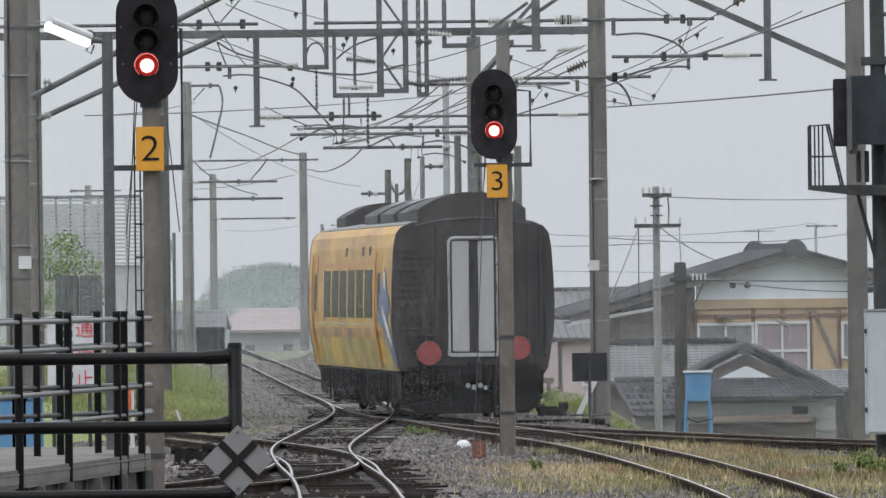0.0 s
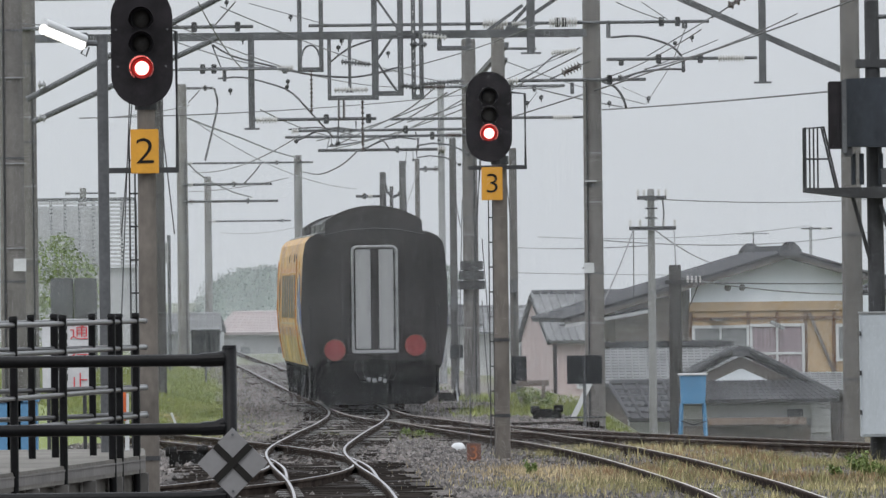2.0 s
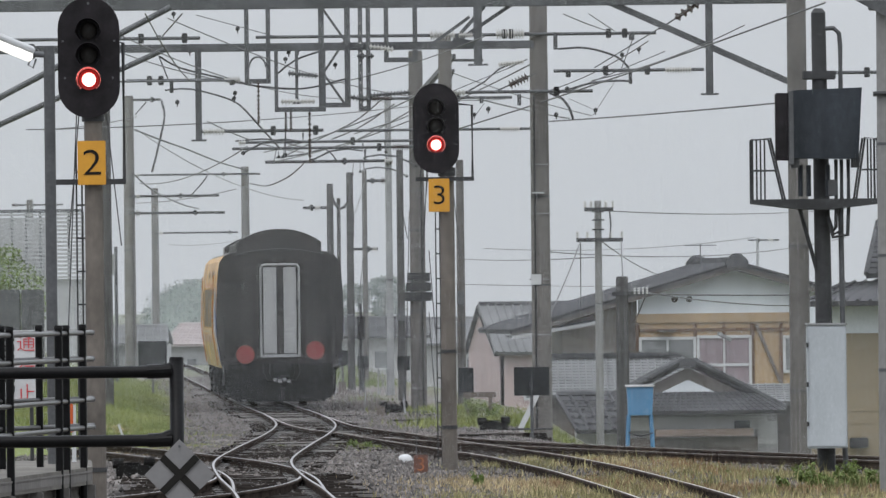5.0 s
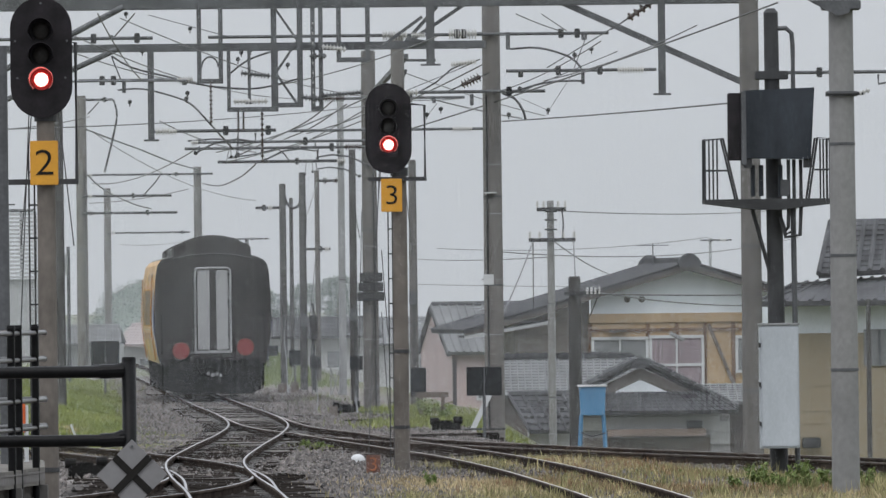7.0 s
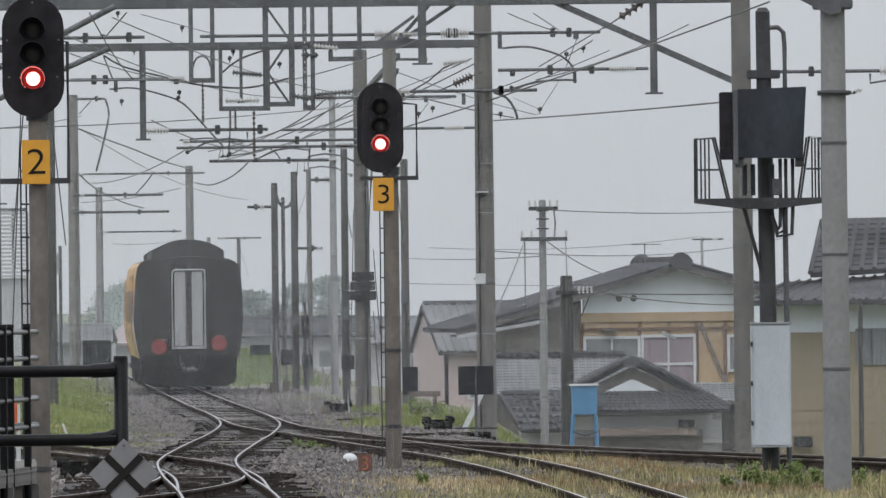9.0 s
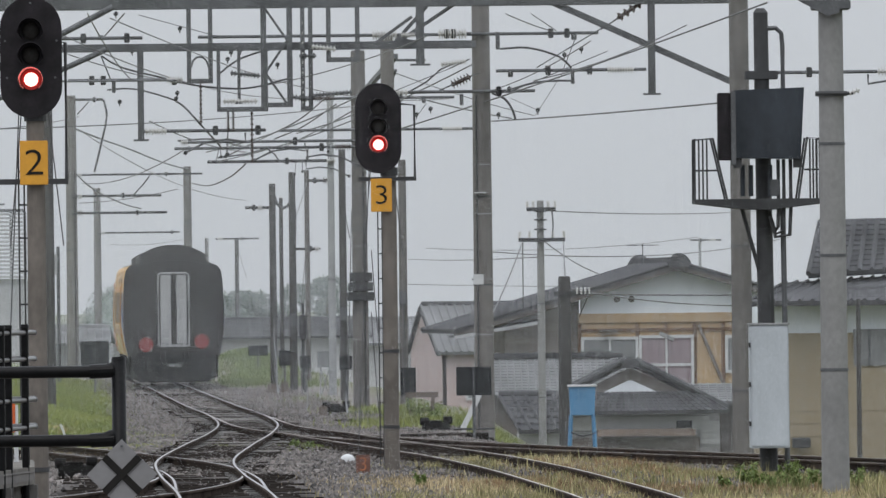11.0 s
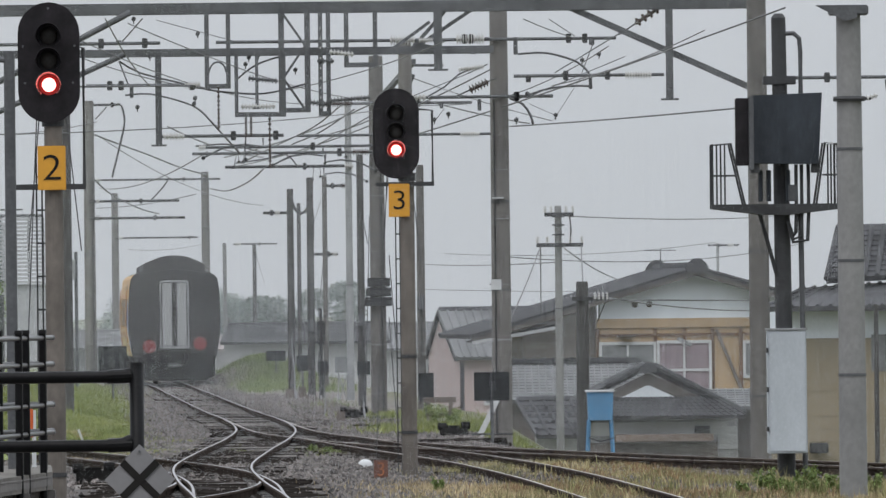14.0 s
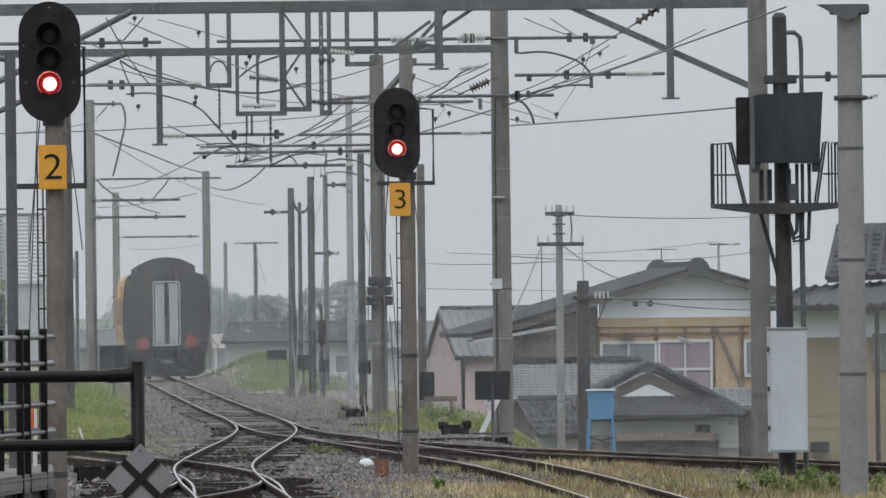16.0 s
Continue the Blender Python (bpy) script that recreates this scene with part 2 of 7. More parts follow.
def box(x0, y0, z0, x1, y1, z1, bevel=0.0, bm=None):
    made = bm or bmesh.new()
    vs = bmesh.ops.create_cube(made, size=1.0)["verts"]
    for v in vs:
        v.co = Vector((x0 + (v.co.x + 0.5) * (x1 - x0), y0 + (v.co.y + 0.5) * (y1 - y0), z0 + (v.co.z + 0.5) * (z1 - z0)))
    if bevel:
        es = list({e for v in vs for e in v.link_edges})
        bmesh.ops.bevel(made, geom=es, offset=bevel, segments=2, affect="EDGES")
    return made


def rod(a, b, r, r2=None, seg=10, bm=None):
    """A round bar from a to b, tapered to r2."""
    made = bm or bmesh.new()
    a, b = Vector(a), Vector(b)
    d = b - a
    m = Matrix.Translation((a + b) / 2) @ d.to_track_quat("Z", "Y").to_matrix().to_4x4()
    bmesh.ops.create_cone(made, cap_ends=True, segments=seg, radius1=r, radius2=r if r2 is None else r2, depth=d.length, matrix=m)
    return made


def bar(a, b, w, h, bm=None):
    """A square bar from a to b, w wide and h deep."""
    made = bm or bmesh.new()
    a, b = Vector(a), Vector(b)
    d = b - a
    vs = bmesh.ops.create_cube(made, size=1.0)["verts"]
    m = Matrix.Translation((a + b) / 2) @ d.to_track_quat("Z", "Y").to_matrix().to_4x4() @ Matrix.Diagonal((w, h, d.length, 1))
    for v in vs:
        v.co = m @ v.co
    return made


def tube(points, r, seg=8, bm=None):
    """A round pipe along points, with mitred bends."""
    made = bm or bmesh.new()
    pts = [Vector(p) for p in points]
    rings = []
    for i, p in enumerate(pts):
        d = (pts[min(i + 1, len(pts) - 1)] - pts[max(i - 1, 0)]).normalized()
        side = d.cross(Vector((0, 0, 1)))
        if side.length < 1e-3:
            side = d.cross(Vector((0, 1, 0)))
        side.normalize()
        up = side.cross(d)
        rings.append([made.verts.new(p + r * (math.cos(2 * math.pi * k / seg) * side + math.sin(2 * math.pi * k / seg) * up)) for k in range(seg)])
    for ra, rb in zip(rings, rings[1:]):
        for k in range(seg):
            made.faces.new((ra[k], ra[(k + 1) % seg], rb[(k + 1) % seg], rb[k]))
    made.faces.new(rings[0])
    made.faces.new(rings[-1][::-1])
    return made


def prism(outline, y0, y1, bm=None):
    """An outline in x and z, drawn out from y0 to y1."""
    made = bm or bmesh.new()
    a = [made.verts.new((x, y0, z)) for x, z in outline]
    b = [made.verts.new((x, y1, z)) for x, z in outline]
    n = len(a)
    for i in range(n):
        made.faces.new((a[i], a[(i + 1) % n], b[(i + 1) % n], b[i]))
    made.faces.new(a)
    made.faces.new(b[::-1])
    return made


def spline(points, step):
    """Points every step metres or so along a smooth curve through plan points."""
    pts = [Vector(p) for p in points]
    ext = [2 * pts[0] - pts[1]] + pts + [2 * pts[-1] - pts[-2]]
    out = []
    for i in range(1, len(ext) - 2):
        a, b, c, d = ext[i - 1:i + 3]
        n = max(2, int((c - b).length / step))
        for k in range(n):
            t = k / n
            out.append(0.5 * (2 * b + (c - a) * t + (2 * a - 5 * b + 4 * c - d) * t * t + (3 * b - a - 3 * c + d) * t ** 3))
    out.append(pts[-1])
    return out


def letters(name, text, size, material, parent, m, label=""):
    """Lettering as a thin solid, its face towards -y."""
    cu = bpy.data.curves.new(name, "FONT")
    cu.body, cu.size, cu.align_x, cu.align_y, cu.extrude, cu.offset = text, size, "CENTER", "CENTER", 0.004, -0.009 * size
    ob = new(name, cu)
    me = bpy.data.meshes.new_from_object(ob)
    bpy.data.objects.remove(ob)
    me.materials.clear()
    me.materials.append(material)
    return part(name, me, None, parent, label, m=m @ pose(0, 0, 0, 90))


# ---------------------------------------------------------------- ground
TRACK_MAIN = [(-7.6, -30), (-7.4, 20), (-6.4, 50), (-3.0, 76), (-0.9, 97.5), (-1.05, 110), (-1.3, 121.2), (-1.72, 133.8), (-1.97, 146.2), (-1.82, 161.2), (-1.58, 176.2), (-1.55, 190), (-1.95, 206.2), (-2.85, 230), (-4.75, 285), (-6.1, 323.8), (-7.6, 366.2), (-9.8, 428.8), (-13, 525)]
TRACK_OUT = [(26.0, 72), (19.0, 95), (13.0, 115.6), (10.3, 126.9), (7.6, 139.4), (5.2, 148.1), (3.0, 156.9), (1.15, 165.6), (-0.2, 175.6), (-1.15, 186.2), (-1.95, 206.2)]
TRACK_YARD = [(4.6, -30), (4.6, 20), (4.3, 60), (3.9, 90), (3.75, 102.5), (3.5, 115.6), (3.15, 126.2), (2.75, 136.2), (2.15, 146.9), (1.45, 155.6), (0.7, 164.4), (-0.2, 175.6)]
TRACK_LEFT = [(-1.3, 121.2), (-1.55, 132.5), (-2.05, 141.9), (-3.0, 150.6), (-4.3, 159.4), (-6.0, 170), (-8.5, 186.2)]
TRACK_NEAR = [(-1.72, 135.6), (-1.77, 130), (-2.15, 124.4), (-3.0, 118.8), (-4.6, 114.5), (-7.0, 110.5), (-10.0, 107), (-15.0, 102.5)]


def main_x(y):
    return float(np.interp(y, [p[1] for p in TRACK_MAIN], [p[0] for p in TRACK_MAIN]))


def edge_x(y):
    """Where the bank on the houses' side begins to fall."""
    return float(np.interp(y, [100, 127, 139, 148, 157, 167, 180, 192, 222, 300, 400], [17, 12, 9.3, 6.7, 4.7, 3.2, 2.35, 2.6, 3.3, 1.2, -2.2]))


def ground_z(x, y):
    d = x - edge_x(y)
    z = -0.165
    if d > 0:
        z -= min(4.3, d * 0.62)
    if x < -5.0 and y > 162:
        k = min(1.0, (-5.0 - x - max(0.0, (y - 238) * 0.036)) / 3.0)
        z += 0.6 * max(0.0, k)
    z += 0.85 * math.exp(-(((x + 2.75) / 1.6) ** 2) - ((y - 328) / 17) ** 2)
    if y > 410:
        z -= 1.5 * min(1.0, (y - 410) / 150)
    return z


def ground_mesh():
    xs = sorted(set([-3000, -1500, -700, -300, -150, -80, -50, -35] + [round(-26 + 0.5 * i, 2) for i in range(105)] + [32, 45, 70, 120, 250, 600, 1500, 3000]))
    ys = sorted(set([-200, -60, 0, 30, 50, 60, 70] + [round(88 + 0.9 * i, 2) for i in range(130)] + [206 + 3 * i for i in range(66)] + [405 + 14 * i for i in range(14)] + [620, 700, 850, 1200, 2000, 4500]))
    verts, faces = [], []
    for y in ys:
        for x in xs:
            z = ground_z(x, y)
            if 88 <= y <= 400 and -26 <= x <= 26:
                z += 0.05 * noise.noise(Vector((x * 0.9, y * 0.5, 1.0))) + 0.025 * noise.noise(Vector((x * 3, y * 2, 5.0)))
                near = min(abs(x - main_x(y)), 9)
                z += 0.02 * max(0.0, 1 - near / 2.2)
            verts.append((x, y, z))
    w = len(xs)
    for j in range(len(ys) - 1):
        for i in range(w - 1):
            a = j * w + i
            faces.append((a, a + 1, a + w + 1, a + w))
    me = bpy.data.meshes.new("ground")
    me.from_pydata(verts, [], faces)
    for p in me.polygons:
        p.use_smooth = True
    return me


def ground_material():
    """Dark wet ballast with earthy and grassy patches."""
    m = mat("wet_ballast_ground", (0.086, 0.076, 0.071), 0.7, vary=0.35, scale=0.35, grain=0.5, grain_scale=14, bump=0.8, second=(0.115, 0.102, 0.094))
    n, l = m.node_tree.nodes, m.node_tree.links
    hsv, b = [x for x in n if x.type == "HUE_SAT"][0], n["Principled BSDF"]
    co = [x for x in n if x.type == "TEX_COORD"][0]
    vor = n.new("ShaderNodeTexVoronoi")
    vor.inputs["Scale"].default_value = 17
    l.new(co.outputs["Object"], vor.inputs["Vector"])
    mul = n.new("ShaderNodeMix")
    mul.data_type, mul.blend_type = "RGBA", "MULTIPLY"
    mul.inputs["Factor"].default_value = 0.55
    l.new(hsv.outputs[0], mul.inputs["A"])
    bw = n.new("ShaderNodeHueSaturation")
    bw.inputs["Saturation"].default_value, bw.inputs["Value"].default_value = 0.12, 1.9
    l.new(vor.outputs["Color"], bw.inputs["Color"])
    l.new(bw.outputs[0], mul.inputs["B"])
    sep = n.new("ShaderNodeSeparateXYZ")
    l.new(co.outputs["Object"], sep.inputs[0])
    patch = n.new("ShaderNodeTexNoise")
    patch.inputs["Scale"].default_value, patch.inputs["Detail"].default_value = 0.16, 5
    l.new(co.outputs["Object"], patch.inputs["Vector"])

    def line(kx, ky, c, soft):
        """1 on the side where kx x + ky y > c."""
        dot = n.new("ShaderNodeVectorMath")
        dot.operation = "DOT_PRODUCT"
        dot.inputs[1].default_value = (kx, ky, 0)
        l.new(co.outputs["Object"], dot.inputs[0])
        add = n.new("ShaderNodeMath")
        add.operation = "MULTIPLY_ADD"
        l.new(patch.outputs["Fac"], add.inputs[0])
        add.inputs[1].default_value = soft
        l.new(dot.outputs["Value"], add.inputs[2])
        r = n.new("ShaderNodeMapRange")
        r.inputs["From Min"].default_value, r.inputs["From Max"].default_value = c, c + soft
        l.new(add.outputs[0], r.inputs["Value"])
        return r.outputs[0]

    last = mul.outputs["Result"]
    inner, further = line(-1.0, -0.034, -2.3, 1.2), line(0.0, 1.0, 152, 8.0)
    both = n.new("ShaderNodeMath")
    both.operation = "MULTIPLY"
    l.new(inner, both.inputs[0])
    l.new(further, both.inputs[1])
    for mask, col in ((line(1.0, 0.034, 10.3, 2.0), (0.085, 0.09, 0.035)), (both.outputs[0], (0.15, 0.18, 0.06)), (line(0.0, 1.0, 338, 20.0), (0.105, 0.112, 0.07))):
        mx = n.new("ShaderNodeMix")
        mx.data_type = "RGBA"
        l.new(mask, mx.inputs["Factor"])
        l.new(last, mx.inputs["A"])
        mx.inputs["B"].default_value = (*col, 1)
        last = mx.outputs["Result"]
    # old grease around the turnout
    oil = n.new("ShaderNodeVectorMath")
    oil.operation = "MULTIPLY_ADD"
    oil.inputs[1].default_value, oil.inputs[2].default_value = (0.42, 0.060, 0), (0.86, -7.5, 0)
    l.new(co.outputs["Object"], oil.inputs[0])
    dist = n.new("ShaderNodeVectorMath")
    dist.operation = "LENGTH"
    flat = n.new("ShaderNodeVectorMath")
    flat.operation = "MULTIPLY"
    flat.inputs[1].default_value = (1, 1, 0)
    l.new(oil.outputs[0], flat.inputs[0])
    l.new(flat.outputs[0], dist.inputs[0])
    rag = n.new("ShaderNodeMath")
    rag.operation = "MULTIPLY_ADD"
    l.new(patch.outputs["Fac"], rag.inputs[0])
    rag.inputs[1].default_value = 0.5
    l.new(dist.outputs["Value"], rag.inputs[2])
    stain = n.new("ShaderNodeMapRange")
    stain.inputs["From Min"].default_value, stain.inputs["From Max"].default_value = 0.95, 1.35
    stain.inputs["To Min"].default_value, stain.inputs["To Max"].default_value = 0.93, 0.0
    l.new(rag.outputs[0], stain.inputs["Value"])
    mx = n.new("ShaderNodeMix")
    mx.data_type = "RGBA"
    l.new(stain.outputs[0], mx.inputs["Factor"])
    l.new(last, mx.inputs["A"])
    mx.inputs["B"].default_value = (0.022, 0.020, 0.019, 1)
    last = mx.outputs["Result"]
    l.new(last, b.inputs["Base Color"])
    dry = n.new("ShaderNodeMapRange")
    dry.inputs["To Min"].default_value, dry.inputs["To Max"].default_value = 0.15, 0.0
    l.new(stain.outputs[0], dry.inputs["Value"])
    l.new(dry.outputs[0], b.inputs["Specular IOR Level"])
    return m


ground = new("ground", ground_mesh())
ground.data.materials.append(ground_material())
tagged(ground, "wet grey ballast ground with grassy edges and a falling bank", "ground", kind="structure")

# ---------------------------------------------------------------- tracks
GAUGE = 1.067
RAIL_SHAPE = [(-0.016, 0.0), (-0.0325, -0.012), (-0.0325, -0.035), (-0.009, -0.045), (-0.009, -0.125), (-0.0635, -0.140), (-0.0635, -0.153), (0.0635, -0.153), (0.0635, -0.140), (0.009, -0.125), (0.009, -0.045), (0.0325, -0.035), (0.0325, -0.012), (0.016, 0.0)]


def rail_mesh(line, off):
    bm = bmesh.new()
    rings = []
    for i, p in enumerate(line):
        d = (line[min(i + 1, len(line) - 1)] - line[max(i - 1, 0)]).normalized()
        side = Vector((d.y, -d.x, 0))
        c = Vector((p.x, p.y, 0)) + side * off
        rings.append([bm.verts.new(c + side * a + Vector((0, 0, z))) for a, z in RAIL_SHAPE])
    n = len(RAIL_SHAPE)
    for ra, rb in zip(rings, rings[1:]):
        for k in range(n):
            f = bm.faces.new((ra[k], ra[(k + 1) % n], rb[(k + 1) % n], rb[k]))
            f.material_index = 1 if k == n - 1 else 0
    bm.faces.new(rings[0])
    bm.faces.new(rings[-1][::-1])
    return bm


# Bright wet glints on the sleepers, put into a pale colour.
PALE_SLEEPER = mat("pale_wet_glint_sleeper", (0.20, 0.19, 0.18), 0.6, vary=0.3, scale=4, rand=0.3)
sleeper_me = to_mesh("sleeper", box(-1.05, -0.11, -0.31, 1.05, 0.11, -0.155, 0.012), SLEEPER)
pale_sleeper_me = to_mesh("sleeper", box(-0.95, -0.12, -0.31, 0.95, 0.12, -0.15, 0.015), PALE_SLEEPER)
timber_me = to_mesh("switch_timber", box(-1.45, -0.12, -0.31, 1.45, 0.12, -0.135, 0.014), SLEEPER)

tie_plate_me = to_mesh("tie_plate", box(-0.15, -0.08, -0.02, 0.15, 0.08, 0.012, 0.006), mat("wet_steel_tie_plate", (0.13, 0.125, 0.12), 0.3, 0.3, vary=0.3, scale=5, rand=0.5, bump=0.04))


def track(name, plan, label, dz=0.0, first=0.0, last=400.0, head=RAILTOP, plates=False):
    t = thing(name, (0, 0, dz), label, "railway track", "station tracks", "structure")
    line = spline([(x, y, 0) for x, y in plan], 1.2)
    for sgn in (-1, 1):
        part("rail", rail_mesh(line, sgn * (GAUGE / 2 + 0.032)), (RUST, head), t, "rusty steel rail with a bright wet head" if head is RAILTOP else "rusty steel rail with a dull worn head")
    gone, count = 0.0, 0
    for a, b in zip(line, line[1:]):
        gone += (b - a).length
        while gone >= 0.66:
            gone -= 0.66
            if first < b.y < last and count < 290:
                d = b - a
                turn = math.degrees(math.atan2(d.y, d.x)) - 90 + random.uniform(-1.2, 1.2)
                pos = pose(b.x + random.uniform(-0.04, 0.04), b.y, random.uniform(-0.03, 0.012) + (0.03 if b.y < 155 else 0.045), 0, 0, turn)
                part("sleeper", pale_sleeper_me if 172 < b.y and random.random() < 0.2 else sleeper_me, None, t, m=pos)
                count += 1
                if plates and 117 < b.y < 212:
                    for sgn in (-1, 1):
                        part("tie_plate", tie_plate_me, None, t, m=pose(b.x, b.y, 0.0, 0, 0, turn) @ pose(sgn * (GAUGE / 2 + 0.032), 0, -0.115))
    return t


track("main_track", TRACK_MAIN, "curving single track with wooden sleepers in dark ballast", 0.0, 100, 345, plates=True)
track("branch_track", TRACK_OUT, "rusty track that swings away along the bank", -0.004, head=RUSTTOP)
track("yard_track", TRACK_YARD, "rusty curved track through weeds and straw-coloured grass", -0.008, head=RUSTTOP)
track("crossover_track", TRACK_LEFT, "turnout track with worn rails across wet sleepers", -0.012)
track("platform_track", TRACK_NEAR, "turnout track that curves towards the platform side", -0.016)


timbers = thing("switch_timbers", (0, 0, 0), "greasy black long switch timbers under the turnout rails", "sleepers", kind="structure")
for i in range(46):
    y = 117.5 + i * 0.72
    part("switch_timber", timber_me, None, timbers, m=pose(main_x(y) - 0.25 + random.uniform(-0.25, 0.25), y, random.uniform(-0.02, 0.012), 0, 0, random.uniform(-2.5, 2.5)))


def loose_stones(count, x0, x1, y0, y1, low, high, seed):
    """Angular pebbles as one mesh."""
    rs = np.random.RandomState(seed)
    base = np.array([(1, 0, 0), (-1, 0, 0), (0, 1, 0), (0, -1, 0), (0, 0, 1), (0, 0, -1)], float)
    tri = np.array([(0, 2, 4), (2, 1, 4), (1, 3, 4), (3, 0, 4), (2, 0, 5), (1, 2, 5), (3, 1, 5), (0, 3, 5)])
    vs, fs, k = [], [], 0
    for _ in range(count):
        y = y0 + (y1 - y0) * rs.rand() ** 1.35
        x = x0 + (x1 - x0) * rs.rand()
        if x > edge_x(y) or x < main_x(y) - (2.4 if 165 < y < 230 else 1.7 if y >= 230 else 9) or (y > 192 and x > main_x(y) + (3.4 if y < 280 else 1.9)):
            continue
        if abs(x - main_x(y) + 0.3) < 1.7 and y < 141 and rs.rand() < 0.94:
            continue
        size = low + (high - low) * rs.rand() ** 2
        z = ground_z(x, y) + 0.02
        q = base * (size * rs.uniform(0.6, 1.25, (6, 1)))
        a = rs.rand() * 6.28
        c, s = math.cos(a), math.sin(a)
        q = q @ np.array([(c, -s, 0), (s, c, 0.3), (0, -0.3, 1)])
        vs.append(q + (x, y, z))
        fs.append(tri + k)
        k += 6
    me = bpy.data.meshes.new("ballast")
    me.from_pydata(np.concatenate(vs).tolist(), [], np.concatenate(fs).tolist())
    return me


ballast = new("ballast", loose_stones(80000, -6, 9, 112, 235, 0.02, 0.055, 3))
ballast.data.materials.append(STONE)
far_ballast = new("far_ballast", loose_stones(34000, -9.5, 2.5, 232, 335, 0.03, 0.075, 4))
far_ballast.data.materials.append(STONE)
tagged(far_ballast, "wet grey ballast stones further up the line", "ballast", kind="stuff")
tagged(ballast, "loose angular grey-brown ballast stones between the rails", "ballast", kind="stuff")


def blades(name, spots, material, label, category, seed):
    """Grass: bent blades in tufts, one mesh. A spot: x, y, radius x, radius y, count, height."""
    rs = np.random.RandomState(seed)
    vs, fs = [], []
    for cx, cy, rx, ry, count, height in spots:
        for _ in range(count):
            a, r = rs.rand() * 6.283, min(1.9, abs(rs.normal(0, 0.72)))
            x, y = cx + rx * r * math.cos(a), cy + ry * r * math.sin(a)
            z = ground_z(x, y) - 0.02
            h = height * rs.uniform(0.35, 1.15)
            lean = rs.normal(0, 0.28 * h, 2)
            w = rs.uniform(0.0035, 0.0095) if y < 160 else rs.uniform(0.008, 0.018)
            k = len(vs)
            b = rs.rand() * 3.14
            dx, dy = w * math.cos(b), w * 0.5 * math.sin(b)
            vs += [(x - dx, y - dy, z), (x + dx, y + dy, z), (x + lean[0] * 0.4 + dx * 0.7, y + lean[1] * 0.4 + dy, z + h * 0.6), (x + lean[0] * 0.4 - dx * 0.7, y + lean[1] * 0.4 - dy, z + h * 0.6), (x + lean[0], y + lean[1], z + h)]
            fs += [(k, k + 1, k + 2, k + 3), (k + 3, k + 2, k + 4)]
    me = bpy.data.meshes.new(name)
    me.from_pydata(vs, [], fs)
    me.materials.append(material)
    return tagged(new(name, me), label, category, kind="stuff")

# ---------------------------------------------------------------- posts and overhead line


def pole(x, y, top, r, material, label, r_top=None, bands=3, base=None, group="line poles", name="concrete_pole"):
    z0 = ground_z(x, y) - 0.15 if base is None else base
    t = thing(name, (x, y, z0), label, "pole", group)
    h = top - z0
    rt = r_top or r * 0.86
    part("shaft", rod((0, 0, 0), (0, 0, h), r, rt, 36), material, t, smooth=False)
    part("cap", rod((0, 0, h - 0.02), (0, 0, h + 0.04), rt * 1.03, rt * 0.9, 20), material, t)
    for i in range(bands):
        z = h * (0.30 + 0.6 * (i + random.uniform(-0.2, 0.2)) / max(1, bands))
        rr = r + (rt - r) * z / h
        b = rod((0, 0, z), (0, 0, z + 0.035), rr * 1.05, rr * 1.05, 20)
        part("band", b, GALV, t, "steel strap")
    return t


def insulator(a, b, n, r, parent, material=PORCELAIN):
    """A string of sheds from a to b."""
    a, b = Vector(a), Vector(b)
    n = max(2, int(n * 1.5))
    q = (b - a).to_track_quat("Z", "Y")
    profile = [(0.0, 0.4)]
    for i in range(n):
        profile += [((i + f) / n, k) for f, k in ((0.22, 0.4), (0.32, 1.0), (0.62, 0.82), (0.74, 0.4))]
    profile.append((1.0, 0.4))
    bm, rings = bmesh.new(), []
    for f, k in profile:
        rings.append([bm.verts.new(a + (b - a) * f + q @ Vector((r * k * math.cos(math.pi * j / 5), r * k * math.sin(math.pi * j / 5), 0))) for j in range(10)])
    for ra, rb in zip(rings, rings[1:]):
        for j in range(10):
            bm.faces.new((ra[j], ra[(j + 1) % 10], rb[(j + 1) % 10], rb[j]))
    bm.faces.new(rings[0])
    bm.faces.new(rings[-1][::-1])
    return part("insulator", bm, material, parent, "ribbed porcelain insulator")


def wire(a, b, sag, r=0.012, name="overhead_wire", label="thin dark overhead wire", n=14):
    a, b = Vector(a), Vector(b)
    pts = [a + (b - a) * (i / n) + Vector((0, 0, -sag * 4 * (i / n) * (1 - i / n))) for i in range(n + 1)]
    return solo(name, tube(pts, r, 5), WIRE, label, "wire", "overhead wires")


def clamp(p, parent, r=0.05):
    bm = bmesh.new()
    bmesh.ops.create_icosphere(bm, subdivisions=1, radius=r, matrix=Matrix.Translation(p))
    return part("clamp", bm, DARKSTEEL, parent)

